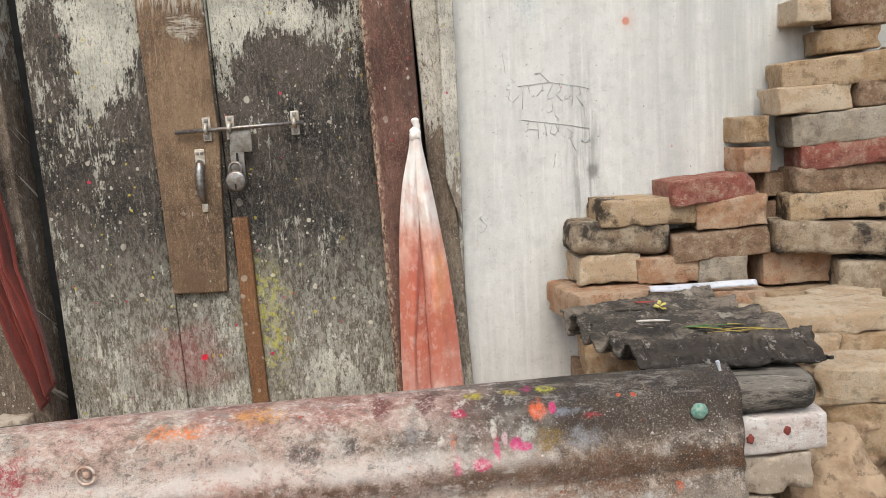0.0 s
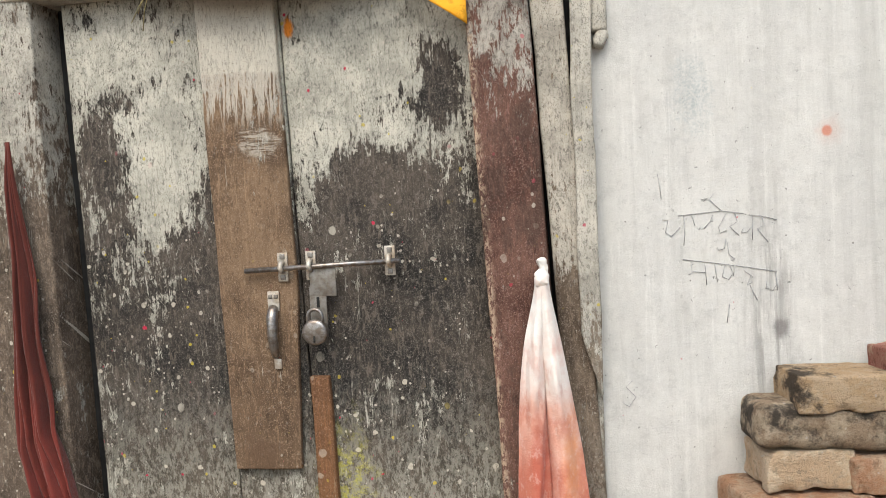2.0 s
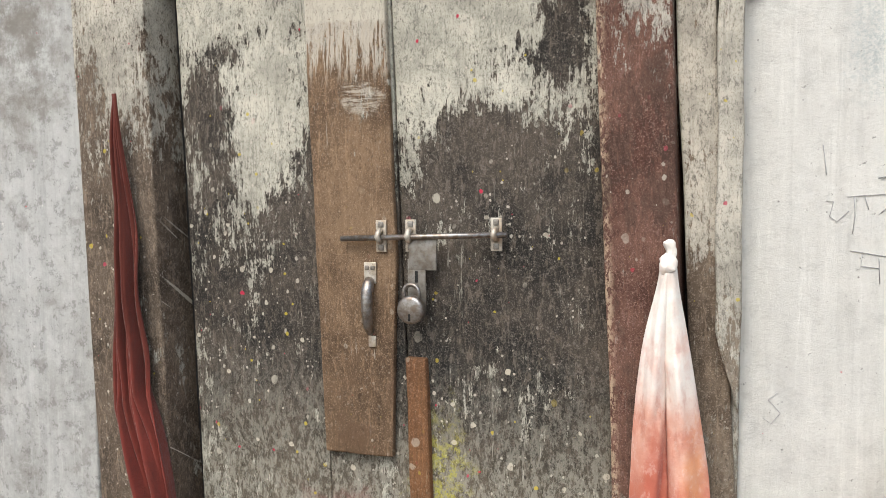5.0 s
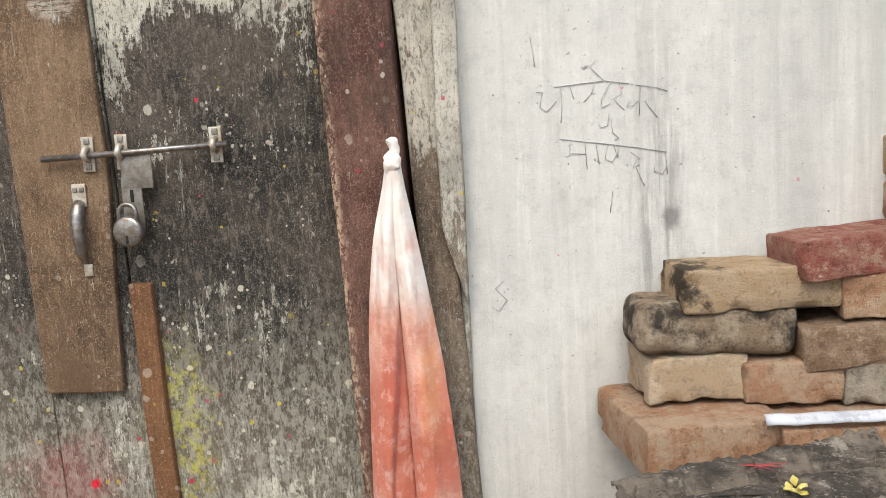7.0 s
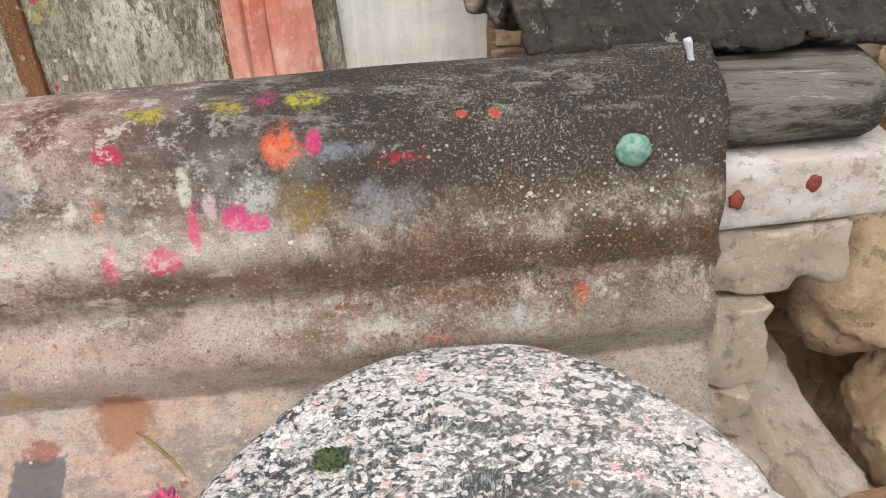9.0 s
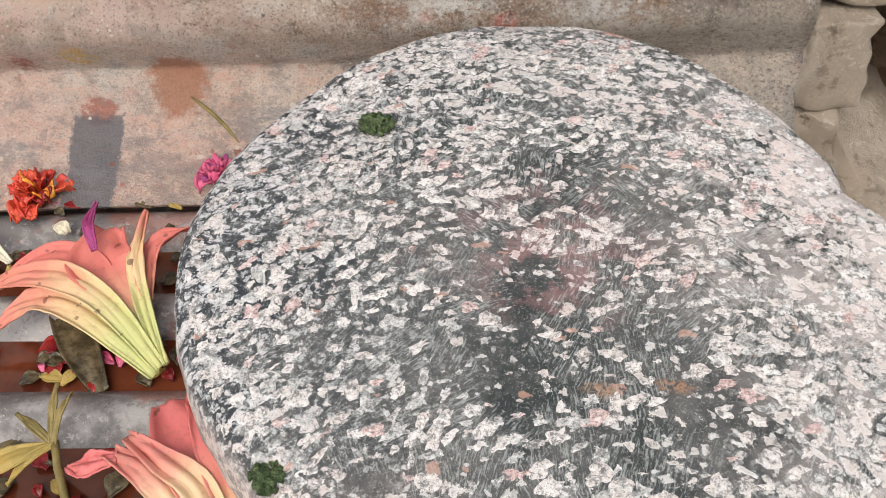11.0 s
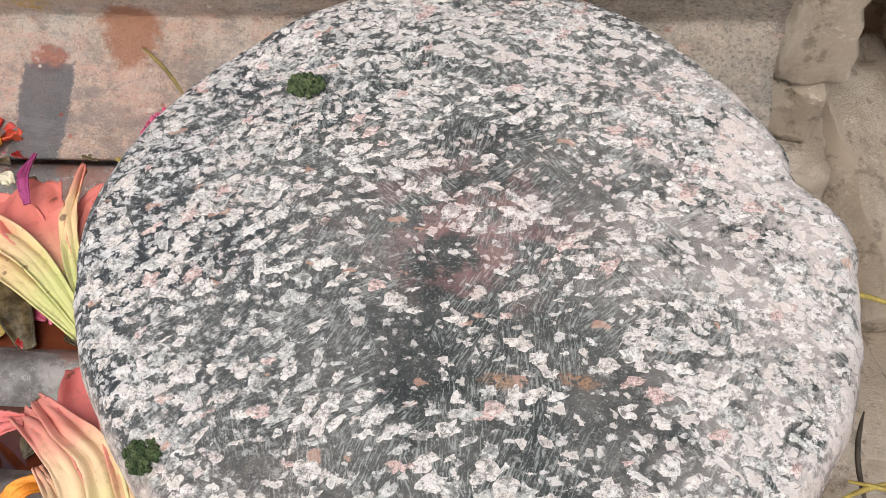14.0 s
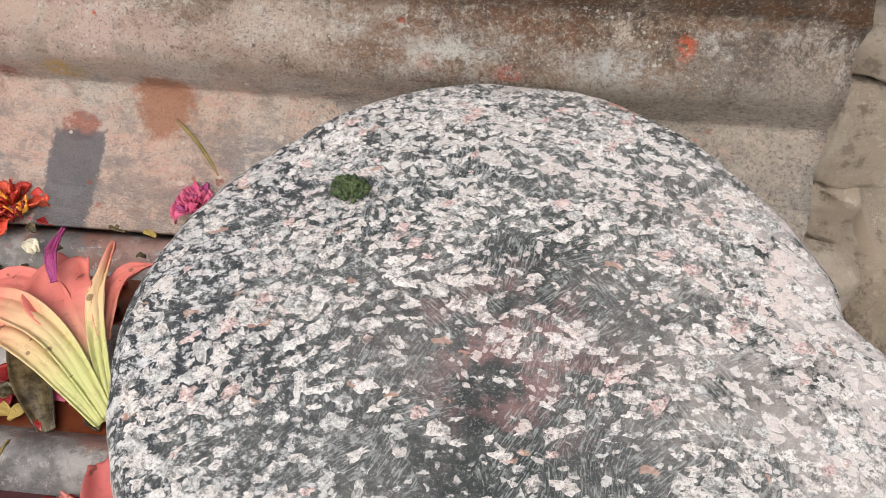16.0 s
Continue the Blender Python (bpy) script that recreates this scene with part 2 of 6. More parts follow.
    col = p.mix(p.math("MULTIPLY", p.math("MULTIPLY", p.specks(110, 0.22, 0.15), p.step(patch, 0.40, 0.55)), 0.8 * dotty), col, (0.55, 0.50, 0.43))
    col = p.mix(p.math("MULTIPLY", p.specks(60, 0.18, 0.025), 0.8 * dotty), col, (0.50, 0.40, 0.06))
    col = p.mix(p.math("MULTIPLY", p.specks(30, 0.12, 0.05), dotty), col, (0.50, 0.04, 0.08))
    if name == "black_flaking_paint":
        yellow = p.math("MULTIPLY", p.blob((-0.41, 1.91, 0.70), (0.065, 0.2, 0.17), 1.0, 0.9, 24.0), p.step(p.noise(70.0, 7.0, 0.75), 0.46, 0.58))
        col = p.mix(p.math("MULTIPLY", yellow, 0.7), col, (0.50, 0.47, 0.06))
        col = p.mix(p.math("MULTIPLY", p.blob((-0.60, 1.91, 0.62), (0.12, 0.2, 0.10), 1.0, 0.9, 18.0), 0.3), col, (0.35, 0.05, 0.07))
        col = p.mix(p.blob((-0.475, 1.91, 1.525), (0.012, 0.2, 0.025), 0.8, 0.5), col, (0.75, 0.25, 0.03))
        col = p.mix(p.blob((-0.555, 1.91, 0.617), (0.010, 0.2, 0.010), 0.6, 0.5), col, (0.60, 0.03, 0.05))
    if name == "brown_board_paint":
        ragged = p.math("MULTIPLY", p.math("SUBTRACT", p.noise(60.0, 6.0, 0.75), 0.5), 0.03)
        zr = p.math("ADD", p.z, ragged)
        lath = p.noise(40.0, 6.0, 0.7, p.stretch(5.0, 1, 0.35))
        band = p.math("MULTIPLY", p.step(zr, 1.345, 1.40), p.step(p.math("ADD", lath, p.math("MULTIPLY", p.step(zr, 1.36, 1.45), 0.10)), 0.50, 0.56))
        col = p.mix(p.math("MULTIPLY", band, 0.8), col, (0.52, 0.48, 0.41))
        rubbed = p.math("MULTIPLY", p.blob((-0.535, 1.89, 1.332), (0.045, 0.2, 0.030), 0.8, 0.6, 60.0), p.step(p.noise(45.0, 6.0, 0.8, p.stretch(0.4, 1, 4.0)), 0.44, 0.54))
        col = p.mix(p.math("MULTIPLY", rubbed, 0.7), col, (0.52, 0.48, 0.41))
        coat = p.math("MULTIPLY", p.step(zr, 1.448, 1.456), p.step(p.noise(90.0, 7.0, 0.8, p.stretch(0.5, 1, 2.5)), 0.64, 0.58))
        col = p.mix(p.math("MULTIPLY", coat, 0.9), col, (0.55, 0.52, 0.44))
        col = p.mix(p.math("MULTIPLY", p.math("MULTIPLY", p.step(p.noise(14.0, 6.0, 0.7), 0.48, 0.6), p.step(p.z, 1.0, 0.8)), 0.6), col, (0.085, 0.05, 0.032))
    if name == "red_brown_jamb_paint":
        foot_x = p.math("MULTIPLY", p.math("SUBTRACT", 1.6, p.z), 0.035)
        arris = p.step(p.math("SUBTRACT", p.math("SUBTRACT", p.x, -0.168), foot_x), 0.016, 0.002)
        col = p.mix(p.math("MULTIPLY", p.math("MULTIPLY", arris, p.step(chip, 0.49, 0.53)), 0.85), col, (0.50, 0.38, 0.27))
        col = p.mix(p.math("MULTIPLY", p.step(p.noise(9.0, 7.0, 0.75, p.stretch(1.5, 1, 0.6)), 0.50, 0.58), 0.55), col, (0.055, 0.038, 0.030))
    # drips of pale, yellow and pink paint, thickest about the lock
    splash = p.math("MULTIPLY", p.step(p.noise(4.0, 4.0, 0.6), 0.40, 0.58), p.step(p.z, 1.42, 1.15))
    for scale, size, share, tint in ((27, 0.17, 0.12, (0.58, 0.54, 0.45)), (62, 0.20, 0.13, (0.54, 0.50, 0.42)), (44, 0.18, 0.035, (0.55, 0.42, 0.06)), (50, 0.18, 0.03, (0.50, 0.07, 0.12))):
        col = p.mix(p.math("MULTIPLY", p.math("MULTIPLY", p.specks(scale, size, share, p.stretch(1.0, 1.0, 0.85)), splash), 0.85 * min(1.0, dotty + 0.3)), col, tint)
    crackle = p.noise(150.0, 6.0, 0.85, p.stretch(1.6, 1, 0.7))
    col = p.mix(p.math("MULTIPLY", p.step(crackle, 0.45, 0.40), 0.5), col, tuple(c * 0.5 for c in dark_a))
    rough = p.math("MULTIPLY_ADD", fine, 0.5)
    rough.node.inputs[2].default_value = 0.48
    return p.done(col, rough, p.math("ADD", p.math("MULTIPLY", grain, 0.8), p.math("ADD", p.math("MULTIPLY", mask, 0.5), p.math("MULTIPLY", fine, 0.4))), 0.7, 0.003, spec=0.14)


def brick_paint(name, a, b, soot=0.0):
    p = Paint(name)
    r = p.node("ShaderNodeObjectInfo").outputs["Random"]
    off = p.node("ShaderNodeVectorMath", {0: p.place, 1: p.node("ShaderNodeCombineXYZ", {0: p.math("MULTIPLY", r, 9.0), 1: p.math("MULTIPLY", r, 5.0)}).outputs[0]}, operation="ADD").outputs[0]
    big = p.noise(16.0, 7.0, 0.7, off)
    mid = p.noise(42.0, 7.0, 0.75, off)
    fine = p.noise(300.0, 5.0, 0.8, off)
    col = p.mix(p.step(big, 0.44, 0.56), a, b)
    col = p.mix(p.math("MULTIPLY", p.step(mid, 0.53, 0.60), 0.45), col, (0.58, 0.48, 0.35))
    col = p.mix(p.math("MULTIPLY", p.step(mid, 0.46, 0.40), 0.55), col, tuple(c * 0.48 for c in a))
    col = p.mix(p.math("MULTIPLY", p.step(fine, 0.54, 0.62), 0.45), col, tuple(c * 0.4 for c in a))
    col = p.mix(p.math("MULTIPLY", p.step(fine, 0.44, 0.34), 0.35), col, (0.58, 0.50, 0.40))
    col = p.mix(p.math("MULTIPLY", p.specks(70, 0.16, 0.10, off), 0.5), col, (0.62, 0.57, 0.50))
    if soot:
        col = p.mix(p.math("MULTIPLY", p.step(p.noise(9.0, 7.0, 0.7, off), 0.62 - 0.3 * soot, 0.70 - 0.22 * soot), 0.88), col, (0.024, 0.022, 0.021))
    return p.done(col, 0.92, p.math("ADD", fine, p.math("MULTIPLY", mid, 1.6)), 1.0, 0.006, spec=0.2)


def sheet_paint():
    """Corrugated sheet: grey-brown, rusty in the hollows, splashed with ritual powder and lime."""
    p = Paint("stained_corrugated_sheet")
    big = p.noise(7.0, 7.0, 0.7)
    mid = p.noise(30.0, 8.0, 0.78, p.stretch(0.8, 1, 1.1))
    fine = p.noise(620.0, 3.0, 0.7)
    col = p.mix(p.step(big, 0.44, 0.56), (0.52, 0.42, 0.345), (0.29, 0.22, 0.17))
    patchy = p.noise(17.0, 8.0, 0.8, p.stretch(0.8, 1, 1))
    col = p.mix(p.math("MULTIPLY", p.step(patchy, 0.53, 0.58), 0.5), col, (0.24, 0.145, 0.095))
    col = p.mix(p.math("MULTIPLY", p.step(patchy, 0.47, 0.43), 0.5), col, (0.60, 0.57, 0.53))
    # pale lime and pink wash on the part by the door
    left = p.step(p.x, 0.22, -0.05)
    pink = p.math("MULTIPLY", left, p.step(p.noise(5.0, 6.0, 0.65), 0.42, 0.6))
    col = p.mix(p.math("MULTIPLY", pink, 0.6), col, (0.62, 0.40, 0.32))
    col = p.mix(p.math("MULTIPLY", p.step(mid, 0.50, 0.57), 0.8), col, (0.60, 0.55, 0.49))
    col = p.mix(p.math("MULTIPLY", p.step(mid, 0.44, 0.36), 0.6), col, (0.17, 0.125, 0.10))
    # darker, gritty end
    end = p.step(p.math("ADD", p.x, p.math("MULTIPLY", p.math("SUBTRACT", big, 0.5), 0.5)), 0.06, 0.26)
    col = p.mix(p.math("MULTIPLY", p.math("MULTIPLY", end, p.step(p.noise(13.0, 7.0, 0.7), 0.66, 0.46)), p.math("MULTIPLY", p.step(p.z, 0.53, 0.62), 0.9)), col, (0.16, 0.110, 0.078))
    # sooty upper edge
    upper = p.math("MULTIPLY", p.step(p.z, 0.655, 0.70), p.step(p.math("ADD", p.x, p.math("MULTIPLY", big, 0.4)), 0.05, 0.36))
    col = p.mix(p.math("MULTIPLY", upper, 0.88), col, (0.042, 0.032, 0.027))
    rim = p.math("MULTIPLY", p.step(p.z, 0.712, 0.732), p.step(p.math("ADD", p.x, p.math("MULTIPLY", mid, 0.3)), 0.0, 0.25))
    col = p.mix(p.math("MULTIPLY", rim, 0.9), col, (0.035, 0.03, 0.028))
    redrim = p.math("MULTIPLY", p.step(p.z, 0.708, 0.730), p.step(p.x, 0.08, -0.06))
    col = p.mix(p.math("MULTIPLY", p.math("MULTIPLY", redrim, p.step(big, 0.40, 0.54)), 0.6), col, (0.42, 0.17, 0.14))
    smear = p.noise(24.0, 8.0, 0.8, p.stretch(0.5, 1, 1))
    col = p.mix(p.math("MULTIPLY", p.step(smear, 0.56, 0.62), 0.6), col, (0.09, 0.072, 0.062))
    col = p.mix(p.math("MULTIPLY", p.math("MULTIPLY", p.step(smear, 0.44, 0.36), p.step(p.x, 0.15, -0.05)), 0.6), col, (0.55, 0.30, 0.28))
    char = p.math("MULTIPLY", p.step(p.noise(40.0, 8.0, 0.8, p.stretch(0.35, 1, 1)), 0.52, 0.58), p.step(p.z, 0.715, 0.730))
    col = p.mix(p.math("MULTIPLY", char, 0.6), col, (0.36, 0.33, 0.30))
    # rust lines along the hollows
    wob = p.math("MULTIPLY", p.math("SUBTRACT", p.noise(9.0, 4.0), 0.5), 0.03)
    zz = p.math("ADD", p.z, wob)
    for zc, w, f in ((0.642, 0.026, 0.85), (0.588, 0.020, 0.5), (0.528, 0.012, 0.3)):
        near = p.step(p.math("ABSOLUTE", p.math("SUBTRACT", zz, zc)), w, 0.0)
        col = p.mix(p.math("MULTIPLY", p.math("MULTIPLY", near, p.step(mid, 0.3, 0.55)), f), col, (0.13, 0.056, 0.022))
    # dark runs and crusts
    crust = p.noise(46.0, 9.0, 0.85, p.stretch(1.0, 1, 0.55))
    where = p.step(p.math("ADD", p.x, p.math("MULTIPLY", p.math("SUBTRACT", patchy, 0.5), 0.7)), -0.02, 0.18)
    where = p.math("MULTIPLY", where, p.step(p.z, 0.545, 0.60))
    col = p.mix(p.math("MULTIPLY", p.math("MULTIPLY", p.step(crust, 0.50, 0.55), where), 0.72), col, (0.075, 0.052, 0.038))
    col = p.mix(p.math("MULTIPLY", p.step(crust, 0.60, 0.63), 0.5), col, (0.12, 0.08, 0.06))
    col = p.mix(p.math("MULTIPLY", p.math("MULTIPLY", p.step(crust, 0.43, 0.39), p.step(p.z, 0.70, 0.66)), 0.6), col, (0.66, 0.59, 0.53))
    low = p.math("MULTIPLY", p.step(p.z, 0.60, 0.555), p.step(p.noise(33.0, 8.0, 0.8), 0.40, 0.52))
    col = p.mix(p.math("MULTIPLY", low, 0.6), col, (0.60, 0.505, 0.43))
    wash = p.math("MULTIPLY", p.step(p.x, 0.12, -0.06), p.step(p.noise(21.0, 8.0, 0.8), 0.46, 0.56))
    col = p.mix(p.math("MULTIPLY", wash, 0.5), col, (0.68, 0.50, 0.43))
    # grit
    grit = p.math("MULTIPLY", p.step(p.x, -0.1, 0.25), p.step(p.noise(11.0, 6.0, 0.7), 0.44, 0.60))
    col = p.mix(p.math("MULTIPLY", p.math("MULTIPLY", p.step(fine, 0.57, 0.64), grit), 0.7), col, (0.62, 0.57, 0.48))
    col = p.mix(p.math("MULTIPLY", p.step(fine, 0.46, 0.36), 0.55), col, (0.06, 0.05, 0.045))
    col = p.mix(p.math("MULTIPLY", p.math("MULTIPLY", p.specks(260, 0.26, 0.30), p.math("MULTIPLY", p.step(p.noise(9.0, 5.0, 0.7), 0.42, 0.58), p.step(p.z, 0.735, 0.705))), 0.8), col, (0.66, 0.62, 0.55))
    col = p.mix(p.math("MULTIPLY", p.math("MULTIPLY", p.specks(120, 0.2, 0.10), p.step(p.noise(10.0, 5.0, 0.7), 0.55, 0.42)), 0.7), col, (0.05, 0.04, 0.04))
    col = p.mix(p.math("MULTIPLY", p.math("MULTIPLY", p.specks(100, 0.17, 0.08), p.math("MULTIPLY", p.step(p.noise(8.0, 5.0, 0.7), 0.40, 0.56), p.step(p.z, 0.735, 0.705))), 0.85), col, (0.74, 0.70, 0.64))
    col = p.mix(p.math("MULTIPLY", p.specks(50, 0.17, 0.05), 0.85), col, (0.56, 0.10, 0.05))
    # splashes of powder and paint, each with a place of its own
    marks = (
        ((0.292, 1.14, 0.603), (0.007, 0.08, 0.008), (0.65, 0.10, 0.03)),
        ((0.195, 1.12, 0.588), (0.010, 0.08, 0.006), (0.60, 0.06, 0.03)),
        ((0.150, 1.12, 0.592), (0.010, 0.08, 0.006), (0.60, 0.12, 0.06)),
        ((0.165, 1.12, 0.680), (0.028, 0.08, 0.020), (0.30, 0.305, 0.33)),
        ((0.175, 1.13, 0.708), (0.020, 0.08, 0.006), (0.50, 0.03, 0.05)),
        ((0.118, 1.12, 0.683), (0.026, 0.08, 0.022), (0.25, 0.16, 0.04)),
        ((-0.12, 1.08, 0.560), (0.014, 0.06, 0.012), (0.26, 0.07, 0.05)),
        ((-0.045, 1.14, 0.735), (0.020, 0.04, 0.02), (0.12, 0.04, 0.04)),
        ((-0.105, 1.13, 0.735), (0.022, 0.04, 0.02), (0.16, 0.05, 0.05)),
        ((-0.08, 1.09, 0.565), (0.022, 0.06, 0.012), (0.55, 0.36, 0.08)),
        ((0.18, 1.11, 0.625), (0.10, 0.08, 0.04), (0.17, 0.085, 0.05)),
        ((0.33, 1.13, 0.590), (0.035, 0.08, 0.03), (0.14, 0.115, 0.10)),
        ((-0.36, 1.06, 0.728), (0.06, 0.06, 0.010), (0.80, 0.22, 0.05)),
        ((-0.26, 1.08, 0.738), (0.05, 0.06, 0.012), (0.80, 0.36, 0.05)),
        ((0.02, 1.145, 0.735), (0.014, 0.008, 0.02), (0.52, 0.42, 0.04)),
        ((0.07, 1.152, 0.735), (0.018, 0.006, 0.02), (0.48, 0.36, 0.04)),
        ((0.117, 1.158, 0.738), (0.018, 0.010, 0.02), (0.52, 0.48, 0.05)),
        ((0.094, 1.160, 0.739), (0.013, 0.009, 0.02), (0.52, 0.05, 0.20)),
        ((-0.56, 1.05, 0.69), (0.05, 0.08, 0.03), (0.40, 0.05, 0.06)),
        ((-0.30, 1.08, 0.66), (0.09, 0.08, 0.03), (0.55, 0.32, 0.26)),
        ((-0.20, 1.08, 0.69), (0.035, 0.08, 0.022), (0.10, 0.085, 0.075)),
        ((-0.14, 1.10, 0.695), (0.018, 0.08, 0.018), (0.08, 0.07, 0.065)),
        ((-0.06, 1.10, 0.700), (0.014, 0.08, 0.016), (0.30, 0.29, 0.29)),
        ((0.092, 1.12, 0.708), (0.018, 0.08, 0.012), (0.05, 0.04, 0.035)),
        ((0.085, 1.12, 0.692), (0.020, 0.08, 0.016), (0.58, 0.57, 0.52)),
        ((0.15, 1.13, 0.715), (0.040, 0.08, 0.008), (0.22, 0.24, 0.28)),
        ((-0.008, 1.11, 0.685), (0.006, 0.08, 0.022), (0.62, 0.20, 0.10)),
        ((0.165, 1.10, 0.595), (0.035, 0.08, 0.016), (0.60, 0.58, 0.53)),
        ((0.26, 1.12, 0.590), (0.030, 0.08, 0.014), (0.55, 0.55, 0.54)),
        ((-0.10, 1.10, 0.600), (0.05, 0.08, 0.012), (0.58, 0.42, 0.34)),
        ((-0.40, 1.06, 0.62), (0.10, 0.08, 0.03), (0.60, 0.52, 0.46)),
    )
    broken = p.step(p.noise(170.0, 7.0, 0.85), 0.42, 0.52)
    for c, r, tint in marks:
        col = p.mix(p.math("MULTIPLY", p.math("MULTIPLY", p.blob(c, r, 1.25, 0.75, 55.0), broken), 0.9), col, tint)
    # thicker dabs of powder with firm edges
    for c, r, tint in (
        ((0.106, 1.12, 0.719), (0.015, 0.08, 0.013), (0.80, 0.15, 0.05)),
        ((0.074, 1.12, 0.682), (0.009, 0.08, 0.009), (0.70, 0.06, 0.23)),
        ((0.086, 1.12, 0.676), (0.009, 0.08, 0.006), (0.70, 0.06, 0.23)),
        ((0.0485, 1.12, 0.676), (0.005, 0.08, 0.016), (0.74, 0.05, 0.20)),
        ((0.029, 1.12, 0.659), (0.015, 0.08, 0.008), (0.72, 0.04, 0.17)),
        ((-0.004, 1.12, 0.660), (0.007, 0.08, 0.013), (0.72, 0.06, 0.20)),
        ((-0.024, 1.12, 0.693), (0.007, 0.08, 0.010), (0.75, 0.71, 0.64)),
        ((0.045, 1.12, 0.700), (0.005, 0.08, 0.012), (0.72, 0.68, 0.60)),
        ((0.060, 1.12, 0.690), (0.005, 0.08, 0.010), (0.70, 0.50, 0.52)),
        ((0.125, 1.14, 0.722), (0.005, 0.08, 0.007), (0.65, 0.05, 0.20)),
        ((0.002, 1.12, 0.722), (0.010, 0.08, 0.005), (0.50, 0.03, 0.09)),
    ):
        col = p.mix(p.math("MULTIPLY", p.math("MULTIPLY", p.blob(c, (r[0] * 1.15, r[1], r[2] * 1.15), 1.0, 0.55, 45.0), p.step(p.noise(150.0, 7.0, 0.85), 0.36, 0.46)), 0.9), col, tint)
    scurf = p.noise(58.0, 9.0, 0.85, p.stretch(0.6, 1, 1))
    lowest = p.step(p.z, 0.59, 0.55)
    col = p.mix(p.math("MULTIPLY", p.math("MULTIPLY", p.step(scurf, 0.52, 0.57), lowest), 0.65), col, (0.33, 0.30, 0.285))
    col = p.mix(p.math("MULTIPLY", p.math("MULTIPLY", p.step(scurf, 0.47, 0.42), lowest), 0.65), col, (0.64, 0.40, 0.33))
    nib = p.math("MULTIPLY", p.math("SUBTRACT", p.noise(110.0, 6.0, 0.8), 0.5), 0.016)
    across = p.step(p.math("ABSOLUTE", p.math("ADD", p.math("SUBTRACT", p.x, -0.073), nib)), 0.019, 0.016)
    patch = p.math("MULTIPLY", across, p.step(p.math("ADD", p.z, nib), 0.532, 0.527))
    col = p.mix(p.math("MULTIPLY", p.blob((-0.073, 1.06, 0.531), (0.014, 0.09, 0.008), 0.6, 0.3, 90.0), 0.8), col, (0.30, 0.08, 0.06))
    col = p.mix(p.math("MULTIPLY", patch, 0.85), col, (0.135, 0.13, 0.14))
    haze = p.math("MULTIPLY", p.math("MULTIPLY", p.step(p.noise(20.0, 8.0, 0.8, p.stretch(0.5, 1, 1.6)), 0.50, 0.57), lowest), p.step(p.z, 0.535, 0.528))
    col = p.mix(p.math("MULTIPLY", haze, 0.65), col, (0.24, 0.23, 0.235))
    col = p.mix(p.math("MULTIPLY", p.math("MULTIPLY", p.specks(75, 0.22, 0.10), lowest), 0.8), col, (0.30, 0.10, 0.07))
    col = p.mix(p.math("MULTIPLY", p.math("MULTIPLY", p.specks(120, 0.22, 0.14), lowest), 0.8), col, (0.70, 0.64, 0.56))
    fleck = p.noise(72.0, 8.0, 0.84, p.stretch(0.8, 1, 1))
    west = p.math("MULTIPLY", p.step(p.x, 0.16, 0.0), p.step(p.z, 0.60, 0.64))
    col = p.mix(p.math("MULTIPLY", p.math("MULTIPLY", p.step(fleck, 0.54, 0.58), west), 0.6), col, (0.13, 0.098, 0.08))
    col = p.mix(p.math("MULTIPLY", p.math("MULTIPLY", p.step(fleck, 0.46, 0.42), west), 0.65), col, (0.72, 0.66, 0.61))
    dusty = p.math("MULTIPLY", p.math("MULTIPLY", p.step(p.z, 0.612, 0.575), p.step(p.x, 0.10, 0.24)), p.step(p.noise(16.0, 7.0, 0.75), 0.36, 0.52))
    col = p.mix(p.math("MULTIPLY", dusty, 0.75), col, (0.43, 0.375, 0.31))
    ruddy = p.math("MULTIPLY", p.math("MULTIPLY", p.step(p.noise(19.0, 8.0, 0.8, p.stretch(0.7, 1, 1.3)), 0.50, 0.57), p.step(p.x, 0.0, 0.14)), p.step(p.math("ABSOLUTE", p.math("SUBTRACT", p.z, 0.622)), 0.055, 0.025))
    col = p.mix(p.math("MULTIPLY", ruddy, 0.6), col, (0.21, 0.095, 0.042))
    ochre = p.math("MULTIPLY", p.math("MULTIPLY", p.step(p.noise(10.0, 7.0, 0.75), 0.42, 0.56), lowest), p.step(p.x, 0.12, 0.0))
    col = p.mix(p.math("MULTIPLY", p.math("MULTIPLY", ochre, p.math("SUBTRACT", 1.0, patch)), 0.22), col, (0.58, 0.31, 0.20))
    free = p.math("MULTIPLY", lowest, p.math("SUBTRACT", 1.0, patch))
    col = p.mix(p.math("MULTIPLY", p.math("MULTIPLY", p.step(fleck, 0.53, 0.57), free), 0.5), col, (0.25, 0.215, 0.20))
    col = p.mix(p.math("MULTIPLY", p.math("MULTIPLY", p.step(fleck, 0.46, 0.42), free), 0.5), col, (0.68, 0.56, 0.48))
    sand = p.noise(430.0, 5.0, 0.85)
    east = p.step(p.x, 0.0, 0.20)
    col = p.mix(p.math("MULTIPLY", p.math("MULTIPLY", p.step(sand, 0.56, 0.61), east), 0.5), col, (0.60, 0.52, 0.42))
    col = p.mix(p.math("MULTIPLY", p.math("MULTIPLY", p.step(sand, 0.46, 0.41), east), 0.6), col, (0.085, 0.066, 0.052))
    band = p.math("MULTIPLY", p.step(p.math("ABSOLUTE", p.math("SUBTRACT", zz, 0.668)), 0.024, 0.004), p.step(p.x, 0.10, -0.06))
    col = p.mix(p.math("MULTIPLY", p.math("MULTIPLY", band, p.step(mid, 0.56, 0.48)), 0.7), col, (0.72, 0.66, 0.60))
